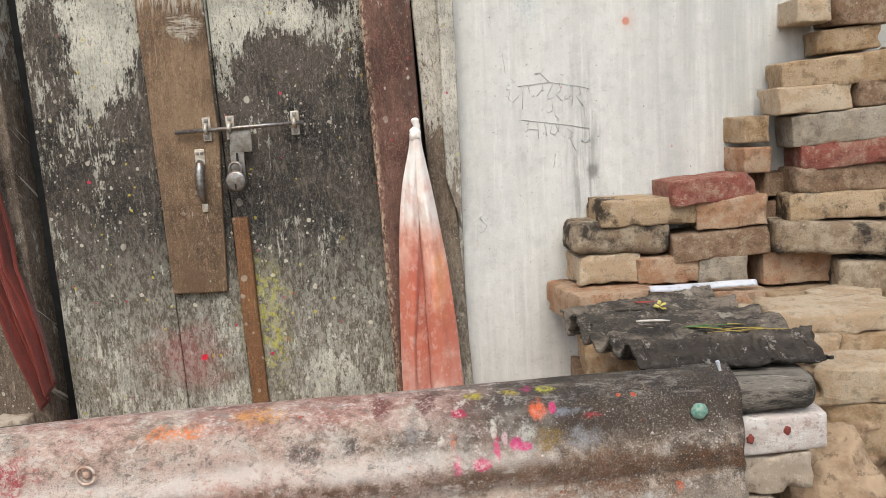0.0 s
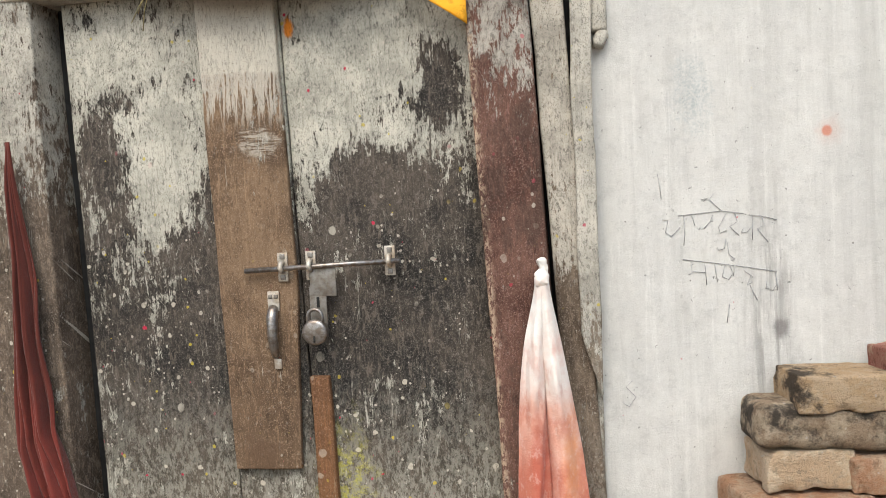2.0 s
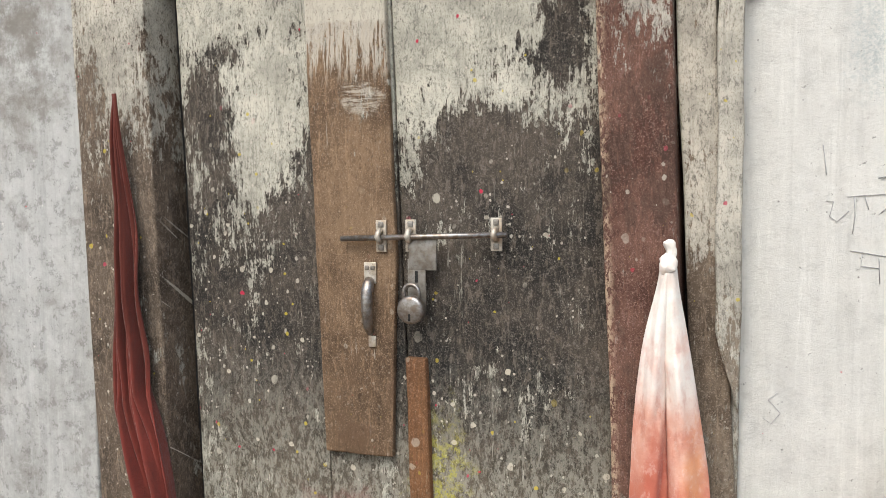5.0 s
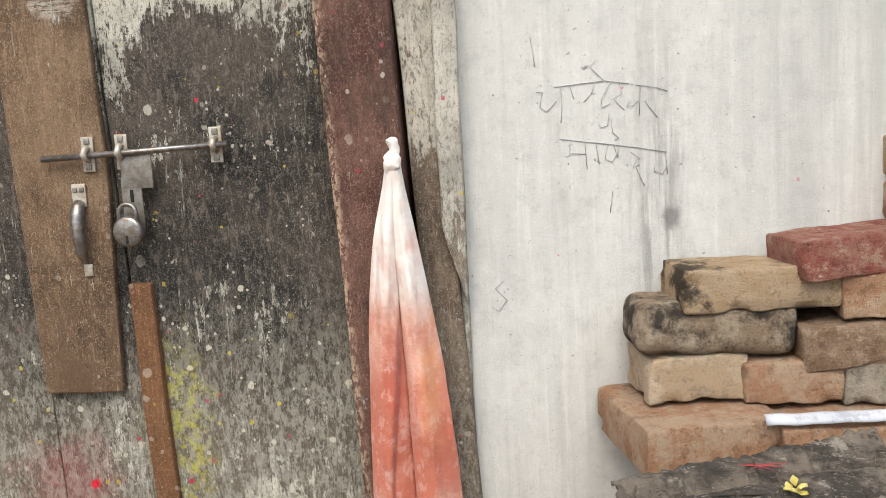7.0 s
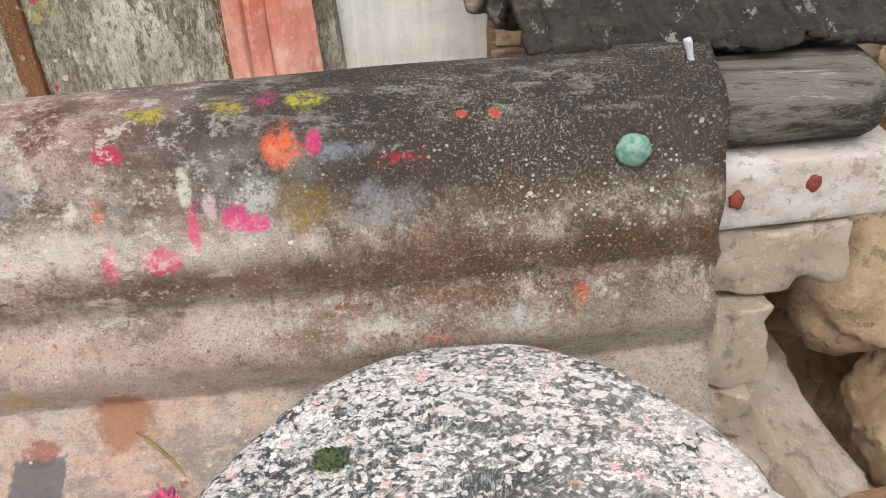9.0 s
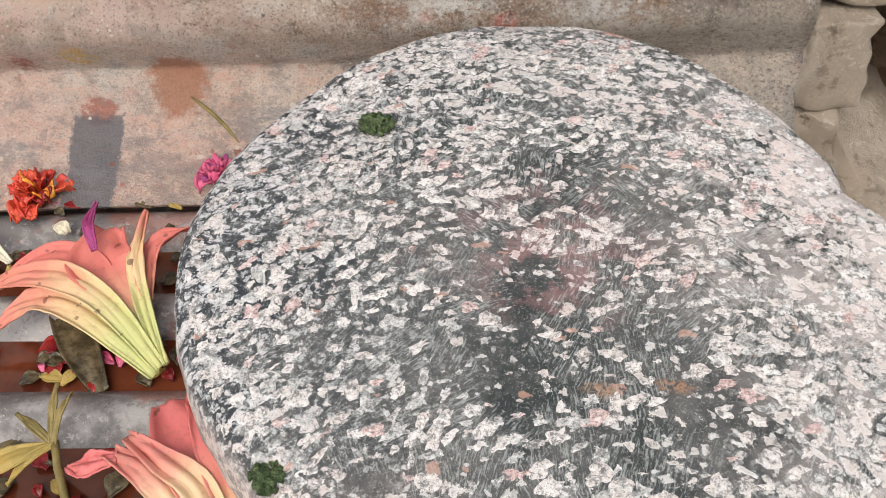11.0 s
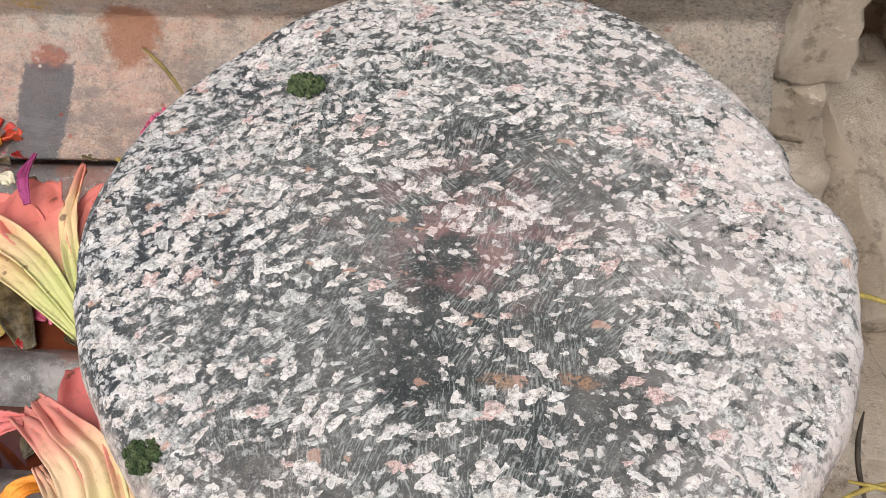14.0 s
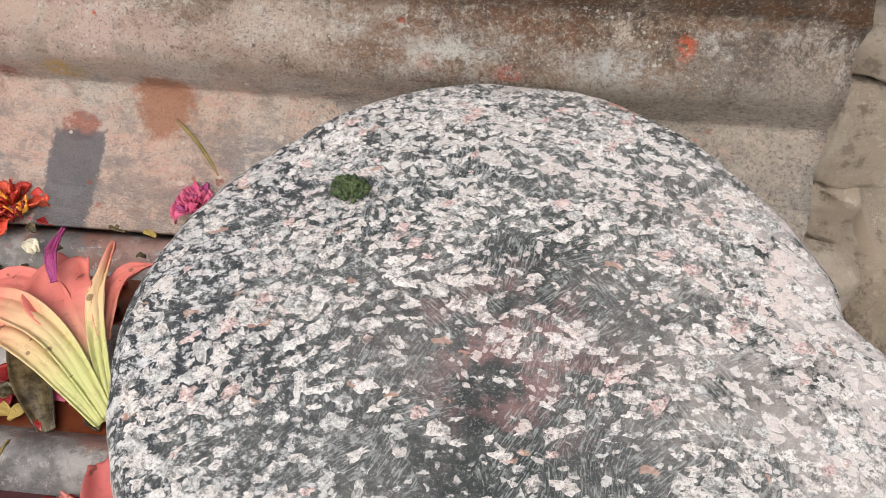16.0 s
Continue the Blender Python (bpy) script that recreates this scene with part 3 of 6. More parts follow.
    stain = p.blob((-0.020, 1.085, 0.544), (0.021, 0.09, 0.020), 0.8, 0.35, 50.0)
    col = p.mix(p.math("MULTIPLY", stain, 0.75), col, (0.36, 0.15, 0.08))
    rough = p.math("MULTIPLY_ADD", mid, 0.5)
    rough.node.inputs[2].default_value = 0.42
    return p.done(col, rough, p.math("ADD", fine, p.math("ADD", p.math("MULTIPLY", mid, 2.0), p.math("ADD", p.math("MULTIPLY", patchy, 1.0), p.math("MULTIPLY", crust, 1.5)))), 0.8, 0.004, spec=0.22)


def lower_sheet_paint():
    p = Paint("wet_grey_corrugated_sheet")
    n = p.noise(16.0, 6.0, 0.65)
    col = p.mix(p.step(n, 0.44, 0.56), (0.13, 0.115, 0.11), (0.31, 0.285, 0.27))
    col = p.mix(p.math("MULTIPLY", p.step(p.noise(14.0, 7.0, 0.75), 0.52, 0.57), 0.65), col, (0.26, 0.10, 0.07))
    col = p.mix(p.math("MULTIPLY", p.step(p.noise(90.0, 7.0, 0.8), 0.54, 0.60), 0.6), col, (0.05, 0.042, 0.038))
    col = p.mix(p.math("MULTIPLY", p.step(p.noise(150.0, 5.0, 0.8), 0.58, 0.63), 0.5), col, (0.52, 0.46, 0.42))
    col = p.mix(p.math("MULTIPLY", p.step(p.noise(45.0, 7.0, 0.75), 0.54, 0.66), 0.5), col, (0.42, 0.38, 0.36))
    return p.done(col, 0.4, p.noise(120.0, 6.0, 0.75), 0.5, 0.002)


def stone_paint():
    """Dark grey grinding stone with pale pinkish flakes set in a swirl, brushed between."""
    p = Paint("pale_flaked_granite")
    dx = p.math("SUBTRACT", p.x, 0.225)
    dy = p.math("SUBTRACT", p.y, 0.862)
    rad = p.math("SQRT", p.math("ADD", p.math("MULTIPLY", dx, dx), p.math("MULTIPLY", dy, dy)))
    warp = p.node("ShaderNodeTexNoise", {"Vector": p.place, "Scale": 110.0, "Detail": 4.0}).outputs["Color"]
    warp = p.node("ShaderNodeVectorMath", {0: warp, 1: (0.011, 0.011, 0.0)}, operation="MULTIPLY").outputs[0]
    flat = p.node("ShaderNodeVectorMath", {0: p.place, 1: warp}, operation="ADD").outputs[0]
    # flakes lie along a gentle swirl
    tilt = p.math("MULTIPLY", dx, 2.4)
    spun = p.node("ShaderNodeVectorRotate", {"Vector": flat, "Center": (0.225, 0.862, 0.0), "Angle": tilt}, rotation_type="Z_AXIS").outputs[0]
    lay = p.stretch(0.72, 1.15, 0.3, spun)
    f1 = p.cells(182.0, lay)
    rgb = p.node("ShaderNodeSeparateColor", {0: f1.outputs["Color"]})
    edge = p.step(rad, 0.06, 0.17)
    rim_r = p.step(p.math("ADD", p.x, p.math("MULTIPLY", p.noise(9.0, 6.0, 0.7), 0.16)), 0.36, 0.47)
    rag = p.math("MULTIPLY", p.math("SUBTRACT", p.noise(420.0, 4.0, 0.8), 0.5), 0.95)
    size = p.math("ADD", p.math("MULTIPLY", rgb.outputs[0], 0.24), p.math("ADD", 0.285, p.math("MULTIPLY", edge, 0.10)))
    size = p.math("ADD", size, p.math("MULTIPLY", rim_r, 0.10))
    inside = p.math("SUBTRACT", p.math("ADD", size, rag), f1.outputs["Distance"])
    flake = p.step(inside, -0.01, 0.035)
    keep = p.math("LESS_THAN", rgb.outputs[1], p.math("ADD", 0.12, p.math("MULTIPLY", edge, 0.45)))
    flake = p.math("MULTIPLY", flake, keep)
    core = p.math("MULTIPLY", p.step(inside, 0.13, 0.20), keep)
    small = p.cells(300.0, p.stretch(0.75, 1, 1, flat))
    srgb = p.node("ShaderNodeSeparateColor", {0: small.outputs["Color"]})
    smallm = p.math("MULTIPLY", p.step(p.math("ADD", small.outputs["Distance"], rag), 0.46, 0.34), p.math("LESS_THAN", srgb.outputs[0], p.math("ADD", 0.26, p.math("MULTIPLY", edge, 0.50))))
    facet = p.cells(38.0, flat)
    frgb = p.node("ShaderNodeSeparateColor", {0: facet.outputs["Color"]})
    cell_way = p.node("ShaderNodeVectorRotate", {"Vector": p.place, "Center": (0.0, 0.0, 0.0), "Angle": p.math("MULTIPLY_ADD", frgb.outputs[0], 2.2)}, rotation_type="Z_AXIS").outputs[0]
    brush = p.noise(950.0, 4.0, 0.7, p.stretch(0.16, 1.0, 0.2, cell_way))
    fine = p.noise(760.0, 4.0, 0.8)
    dark = p.mix(p.step(p.noise(14.0, 6.0, 0.7), 0.38, 0.62), (0.026, 0.031, 0.030), (0.112, 0.107, 0.100))
    dark = p.mix(p.math("MULTIPLY", p.math("MULTIPLY", p.step(brush, 0.50, 0.60), p.step(frgb.outputs[1], 0.20, 0.40)), 0.6), dark, (0.36, 0.38, 0.36))
    dark = p.mix(p.math("MULTIPLY", p.step(fine, 0.56, 0.62), 0.4), dark, (0.46, 0.44, 0.42))
    dark = p.mix(p.math("MULTIPLY", p.math("MULTIPLY", p.step(p.x, 0.19, 0.09), p.step(p.noise(26.0, 6.0, 0.7), 0.42, 0.54)), 0.85), dark, (0.022, 0.026, 0.032))
    pale = p.mix(rgb.outputs[2], (0.60, 0.535, 0.495), (0.68, 0.655, 0.63))
    pale = p.mix(p.math("MULTIPLY", p.step(p.x, 0.15, 0.08), 0.5), pale, (0.60, 0.61, 0.63))
    pale = p.mix(p.math("MULTIPLY", core, 0.5), pale, (0.42, 0.365, 0.335))
    pale = p.mix(p.math("MULTIPLY", p.step(p.noise(9.0, 4.0), 0.5, 0.65), 0.5), pale, (0.62, 0.47, 0.43))
    pale = p.mix(p.math("MULTIPLY", p.step(fine, 0.55, 0.62), 0.7), pale, (0.20, 0.19, 0.185))
    col = p.mix(p.math("MAXIMUM", flake, p.math("MULTIPLY", smallm, 0.8)), dark, pale)
    mottle = p.noise(170.0, 6.0, 0.8)
    col = p.mix(p.math("MULTIPLY", p.step(mottle, 0.55, 0.60), p.math("MULTIPLY_ADD", edge, 0.4)), col, (0.58, 0.56, 0.545))
    col = p.mix(p.math("MULTIPLY", p.step(mottle, 0.46, 0.41), 0.65), col, (0.06, 0.062, 0.062))
    for n in p.tree.nodes:
        if n.type == "MATH" and n.operation == "MULTIPLY_ADD" and n.inputs[0].links and n.inputs[0].links[0].from_socket == edge:
            n.inputs[2].default_value = 0.15
    pepper = p.noise(250.0, 5.0, 0.8)
    col = p.mix(p.math("MULTIPLY", p.math("MULTIPLY", p.step(pepper, 0.54, 0.59), p.step(p.x, 0.24, 0.12)), 0.6), col, (0.62, 0.61, 0.60))
    col = p.mix(p.math("MULTIPLY", p.math("MULTIPLY", p.step(pepper, 0.46, 0.42), p.step(p.x, 0.26, 0.12)), 0.6), col, (0.035, 0.04, 0.045))
    lime = p.math("MULTIPLY", rim_r, p.step(p.noise(34.0, 8.0, 0.78), 0.44, 0.54))
    col = p.mix(p.math("MULTIPLY", lime, 0.72), col, (0.66, 0.57, 0.53))
    rosy = p.math("MULTIPLY", p.blob((0.235, 0.91, 0.595), (0.07, 0.06, 0.1), 0.8, 0.9, 20.0), p.step(p.noise(60.0, 6.0, 0.7), 0.45, 0.6))
    col = p.mix(p.math("MULTIPLY", rosy, 0.28), col, (0.55, 0.26, 0.25))
    col = p.mix(p.math("MULTIPLY", p.math("MULTIPLY", p.math("GREATER_THAN", rgb.outputs[1], 0.975), p.step(inside, -0.01, 0.05)), 0.5), col, (0.60, 0.34, 0.25))
    col = p.mix(p.math("MULTIPLY", p.math("MULTIPLY", p.blob((0.288, 0.845, 0.59), (0.009, 0.004, 0.1), 1.2, 0.8, 150.0), p.step(mottle, 0.42, 0.5)), 0.8), col, (0.36, 0.19, 0.11))
    col = p.mix(p.math("MULTIPLY", p.math("MULTIPLY", p.blob((0.258, 0.840, 0.59), (0.010, 0.005, 0.1), 1.2, 0.8, 150.0), p.step(mottle, 0.42, 0.5)), 0.8), col, (0.40, 0.24, 0.15))
    col = p.mix(p.math("MULTIPLY", p.blob((0.268, 1.075, 0.59), (0.018, 0.012, 0.1), 1.0, 0.6, 90.0), 0.8), col, (0.62, 0.33, 0.25))
    off = p.node("ShaderNodeVectorMath", {0: p.place, 1: (0.232, 0.9085, 0.594)}, operation="SUBTRACT").outputs[0]
    out = p.node("ShaderNodeVectorMath", {0: off}, operation="LENGTH").outputs["Value"]
    worn = p.math("MULTIPLY", p.step(p.math("ADD", out, p.math("MULTIPLY", p.math("SUBTRACT", p.noise(60.0, 6.0, 0.75), 0.5), 0.03)), 0.161, 0.168), p.step(p.noise(140.0, 7.0, 0.8), 0.56, 0.48))
    col = p.mix(p.math("MULTIPLY", p.math("MULTIPLY", worn, p.step(p.x, 0.10, 0.20)), 0.75), col, (0.64, 0.56, 0.52))
    spot = p.blob((0.222, 0.862, 0.59), (0.028, 0.022, 0.1), 0.9, 0.9, 45.0)
    col = p.mix(p.math("MULTIPLY", p.math("MULTIPLY", spot, p.step(pepper, 0.56, 0.50)), 0.3), col, (0.028, 0.036, 0.036))
    side = p.step(p.z, 0.572, 0.585)
    col = p.mix(side, p.mix(p.step(p.noise(90.0, 7.0, 0.8), 0.46, 0.56), (0.60, 0.50, 0.45), (0.27, 0.22, 0.20)), col)
    height = p.math("ADD", p.math("MULTIPLY", flake, 0.8), p.math("ADD", p.math("MULTIPLY", fine, 0.5), p.math("MULTIPLY", brush, 0.5)))
    return p.done(col, 0.75, height, 0.45, 0.0022, spec=0.3)


def flake_paint():
    """Pale crystals: creamy to pink from one to the next, pitted with dark grains."""
    p = Paint("pale_mineral_flake")
    r = p.tree.nodes.new("ShaderNodeNewGeometry").outputs["Random Per Island"]
    col = p.mix(r, (0.68, 0.645, 0.615), (0.58, 0.51, 0.47))
    col = p.mix(p.math("MULTIPLY", p.math("GREATER_THAN", r, 0.93), 0.6), col, (0.55, 0.31, 0.28))
    col = p.mix(p.math("MULTIPLY", p.math("LESS_THAN", r, 0.25), 0.6), col, (0.30, 0.30, 0.285))
    warm = p.blob((0.235, 0.91, 0.595), (0.08, 0.07, 0.1), 0.6, 0.9, 20.0)
    col = p.mix(p.math("MULTIPLY", warm, 0.35), col, (0.55, 0.34, 0.31))
    fine, mid = p.noise(900.0, 4.0, 0.8), p.noise(330.0, 7.0, 0.82)
    gone = p.noise(120.0, 6.0, 0.8)
    col = p.mix(p.math("MULTIPLY", p.step(gone, 0.53, 0.57), 0.75), col, (0.16, 0.158, 0.150))
    col = p.mix(p.math("MULTIPLY", p.step(mid, 0.53, 0.58), 0.8), col, (0.11, 0.108, 0.104))
    col = p.mix(p.math("MULTIPLY", p.step(fine, 0.54, 0.60), 0.75), col, (0.12, 0.115, 0.11))
    col = p.mix(p.math("MULTIPLY", p.step(mid, 0.48, 0.42), 0.7), col, (0.76, 0.73, 0.70))
    return p.done(col, 0.7, p.math("ADD", fine, mid), 0.4, 0.0012, spec=0.3)


def cloth_paint(name, stops, tint=None, deep=None):
    p = Paint(name)
    n = p.math("MULTIPLY", p.math("SUBTRACT", p.noise(11.0, 5.0), 0.5), 0.22)
    h = p.math("ADD", p.z, n)
    col = stops[0][1]
    for z, c in stops[1:]:
        col = p.mix(p.step(h, z + 0.07, z - 0.07), col, c)
    col = p.mix(p.math("MULTIPLY", p.step(p.noise(30.0, 5.0, 0.6, p.stretch(1.6, 1, 0.6)), 0.46, 0.60), p.math("MULTIPLY", p.step(h, 1.0, 0.90) if tint else 1.0, 0.5)), col, stops[-2][1])
    col = p.mix(p.math("MULTIPLY", p.step(p.noise(14.0, 7.0, 0.7), 0.48, 0.66), 0.45), col, (0.70, 0.50, 0.42) if tint else stops[0][1])
    for spot in (tint, deep):
        if spot:
            col = p.mix(p.math("MULTIPLY", p.blob(*spot[:2], 0.9, 0.9, 18.0), 0.65), col, spot[2])
    crease = p.noise(60.0, 6.0, 0.7, p.stretch(1.0, 1, 0.7))
    col = p.mix(p.math("MULTIPLY", p.step(crease, 0.54, 0.62), 0.25), col, (0.74, 0.60, 0.54) if tint else stops[-1][1])
    m = p.done(col, 0.9, p.math("ADD", p.noise(320.0, 3.0), p.math("MULTIPLY", p.noise(38.0, 6.0, 0.7), 4.0)), 0.5, 0.002, spec=0.15)
    p.bsdf.inputs["Sheen Weight"].default_value = 0.15
    return m


WHITE_WALL = wall_paint("white_limewash", (0.60, 0.595, 0.57), (0.44, 0.44, 0.43), 0.55)
GREY_WALL = wall_paint("grey_plaster", (0.44, 0.445, 0.44), (0.20, 0.19, 0.175), 0.9)
DOOR = door_paint("black_flaking_paint", (0.018, 0.017, 0.016), (0.078, 0.065, 0.053), (0.58, 0.56, 0.48), 0.66, 1.36)
BOARD = door_paint("brown_board_paint", (0.085, 0.055, 0.034), (0.20, 0.133, 0.082), (0.55, 0.52, 0.45), 0.2, 1.46, -0.12, 0.22)
STRIP = door_paint("brown_strip_paint", (0.12, 0.060, 0.030), (0.17, 0.085, 0.040), (0.40, 0.30, 0.20), 0.1, 1.9, -0.08, 0.12)
JAMB = door_paint("red_brown_jamb_paint", (0.070, 0.033, 0.025), (0.150, 0.080, 0.060), (0.50, 0.46, 0.40), 0.1, 1.47, -0.02, 0.5)
POST = door_paint("weathered_post_paint", (0.055, 0.042, 0.032), (0.13, 0.10, 0.075), (0.54, 0.51, 0.44), 0.10, 1.38, -0.03)
SIDE_POST = door_paint("worn_side_post_paint", (0.075, 0.055, 0.040), (0.17, 0.13, 0.095), (0.52, 0.48, 0.41), 0.60, 1.22, 0.03, 0.5)
PALE_WOOD = door_paint("pale_weathered_wood", (0.12, 0.095, 0.07), (0.22, 0.18, 0.14), (0.56, 0.53, 0.46), 0.75, 1.05, 0.10)
SHEET = sheet_paint()
LOWER_SHEET = lower_sheet_paint()
STONE = stone_paint()
FLAKE = flake_paint()
SLAB = grainy("sooty_rusted_sheet", (0.062, 0.053, 0.045), (0.195, 0.160, 0.128), (0.40, 0.36, 0.30), 30.0, (0.35, 1.0, 1.0), 0.36, 1.305)
OLD_BEAM = grainy("charred_beam_wood", (0.05, 0.044, 0.038), (0.22, 0.195, 0.165), (0.46, 0.43, 0.38), 44.0, (0.09, 1.2, 1.2), 0.36)
LIMED_BOARD = grainy("limewashed_board", (0.74, 0.70, 0.66), (0.62, 0.54, 0.50), (0.32, 0.20, 0.17), 26.0, (0.8, 1.0, 1.0), 0.35)
MUD = grainy("dry_mud", (0.48, 0.32, 0.18), (0.60, 0.43, 0.27), (0.26, 0.16, 0.09), 20.0, (1, 1, 1), 0.4)
EARTH = simple("trodden_earth", (0.16, 0.12, 0.085), (0.26, 0.20, 0.145), 9.0, 0.95, 0.0, 1.0, 0.01)
BANK = grainy("crumbling_brown_mud", (0.33, 0.225, 0.145), (0.46, 0.335, 0.225), (0.58, 0.47, 0.35), 24.0, (1, 1, 1), 0.2)
BEDROCK = grainy("dusty_grey_brown_stone", (0.42, 0.34, 0.265), (0.52, 0.44, 0.36), (0.62, 0.55, 0.46), 22.0, (1, 1, 1), 0.3)
RUBBLE = grainy("pale_rubble_stone", (0.40, 0.315, 0.24), (0.55, 0.47, 0.385), (0.66, 0.60, 0.52), 26.0, (1, 1, 1), 0.4)
BRICKS = {
    "buff": brick_paint("buff_brick", (0.45, 0.305, 0.175), (0.55, 0.405, 0.265)),
    "orange": brick_paint("orange_brick", (0.48, 0.27, 0.16), (0.55, 0.385, 0.265)),
    "red": brick_paint("red_brick", (0.34, 0.115, 0.088), (0.40, 0.19, 0.145)),
    "brown": brick_paint("brown_brick", (0.27, 0.170, 0.108), (0.36, 0.245, 0.165)),
    "grey": brick_paint("grey_brick", (0.38, 0.322, 0.253), (0.46, 0.402, 0.333)),
    "sooty": brick_paint("sooty_brick", (0.345, 0.253, 0.172), (0.483, 0.391, 0.287), 0.42),
    "stained": brick_paint("half_sooty_brick", (0.54, 0.38, 0.23), (0.598, 0.448, 0.299), 0.35),
    "pale": brick_paint("pale_brick", (0.69, 0.564, 0.414), (0.598, 0.437, 0.287)),
}
STEEL = simple("worn_steel", (0.34, 0.33, 0.32), (0.22, 0.18, 0.15), 120.0, 0.36, 0.85, 0.3, 0.0006)
DULL_STEEL = simple("dull_steel", (0.30, 0.29, 0.27), (0.20, 0.17, 0.14), 60.0, 0.5, 0.7, 0.3, 0.0006)
PLATE = simple("pale_worn_plate", (0.55, 0.52, 0.46), (0.40, 0.32, 0.24), 50.0, 0.5, 0.5, 0.3, 0.0006)
# near-black that paints in the shade of holes and door gaps
BLACK = simple("hole_shade", (0.01, 0.01, 0.01), (0.02, 0.02, 0.02), 30.0, 0.8)
PENCIL = simple("pencil_grey", (0.26, 0.26, 0.27), (0.46, 0.46, 0.46), 90.0, 0.8)
DYED = cloth_paint("tie_dyed_cotton", [(1.2, (0.78, 0.75, 0.71)), (0.915, (0.66, 0.36, 0.28)), (0.80, (0.50, 0.155, 0.10)), (0.60, (0.56, 0.27, 0.22))], ((-0.022, 1.84, 0.79), (0.022, 0.2, 0.12), (0.70, 0.28, 0.10)), ((-0.072, 1.84, 0.78), (0.024, 0.2, 0.13), (0.44, 0.095, 0.06)))
RED_CLOTH = cloth_paint("maroon_cotton", [(1.5, (0.11, 0.028, 0.021)), (0.9, (0.17, 0.034, 0.026))])
SAFFRON = simple("saffron_cloth", (0.80, 0.36, 0.015), (0.86, 0.44, 0.03), 14.0, 0.85, 0.0, 0.2)
TASSEL = simple("withered_marigold", (0.24, 0.05, 0.03), (0.34, 0.10, 0.045), 70.0, 0.8)
TASSEL_STEM = simple("dry_stem", (0.22, 0.19, 0.09), (0.30, 0.25, 0.12), 70.0, 0.8)
WHITE_STRIP = simple("white_plastic", (0.42, 0.43, 0.48), (0.50, 0.51, 0.55), 14.0, 0.5, 0.0, 0.2)


# ---- mesh helpers ----
def part(name, bm, material, parent=None, label="", smooth=True):
    """Links a bmesh as one mesh object, under a parent where one is given."""
    me = bpy.data.meshes.new(name)
    bm.normal_update()
    bm.to_mesh(me)
    bm.free()
    if smooth:
        for f in me.polygons:
            f.use_smooth = True
    me.materials.append(material)
    ob = new(name, me)
    if parent is not None:
        ob.parent = parent
    return tagged(ob, label)


def thing(name, label, category, group="", kind="", at=(0, 0, 0)):
    ob = new(name)
    ob.location = at
    ob.empty_display_size = 0.05
    return tagged(ob, label, category, group, kind)


def rbox(sx, sy, sz, r=0.008, n=(5, 4, 3), amp=0.0, freq=20.0, seed=0.0, bm=None, m=None, chip=0.0):
    """A box with rounded edges, its faces gridded and roughened, centred on the origin."""
    bm = bm or bmesh.new()
    half = (sx / 2, sy / 2, sz / 2)
    r = min(r, *(0.95 * h for h in half))

    def steps(a):
        q = r / half[a]
        inner = [-(1 - q) + 2 * (1 - q) * i / n[a] for i in range(n[a] + 1)]
        return [-1.0, -(1 - 0.4 * q)] + inner + [1 - 0.4 * q, 1.0]

    made = {}

    def vert(p):
        key = tuple(round(c, 6) for c in p)
        if key not in made:
            inner = [max(-(h - r), min(h - r, c * h)) for c, h in zip(p, half)]
            d = Vector([c * h - i for c, h, i in zip(p, half, inner)])
            q = Vector(inner) + (d.normalized() * r if d.length > 1e-9 else d)
            if amp:
                s = Vector((seed * 3.1, seed * 1.7, seed * 2.3))
                q = q + noise.noise_vector(q * freq + s) * amp + noise.noise_vector(q * freq * 3 + s) * amp * 0.4 + noise.noise_vector(q * freq * 8 + s) * amp * 0.22
                if chip and sum(abs(c) > 0.8 for c in p) > 1:
                    q = q * (1 - chip * max(0.0, noise.noise(q * freq * 1.3 + s * 2) - 0.1))
            made[key] = bm.verts.new(m @ q if m else q)
        return made[key]

    for a in range(3):
        u, v = (a + 1) % 3, (a + 2) % 3
        su, sv = steps(u), steps(v)
        for s in (-1.0, 1.0):
            for i in range(len(su) - 1):
                for j in range(len(sv) - 1):
                    quad = []
                    for k, l in ((i, j), (i + 1, j), (i + 1, j + 1), (i, j + 1)):
                        p = [0, 0, 0]
                        p[a], p[u], p[v] = s, su[k], sv[l]
                        quad.append(vert(p))
                    bm.faces.new(quad if s > 0 else quad[::-1])
    return bm


def slab_bm(x0, x1, y0, y1, z0, z1, r=0.004, n=(3, 2, 8), amp=0.0015, freq=12.0, seed=0.0, lean=0.0):
    """A rounded bar between bounds in the place; lean: how far its foot stands to the side per metre of height."""
    m = Matrix.Translation(((x0 + x1) / 2, (y0 + y1) / 2, (z0 + z1) / 2))
    bm = rbox(x1 - x0, y1 - y0, z1 - z0, r, n, amp, freq, seed, m=m)
    if lean:
        for v in bm.verts:
            v.co.x += lean * (1.6 - v.co.z)
    return bm


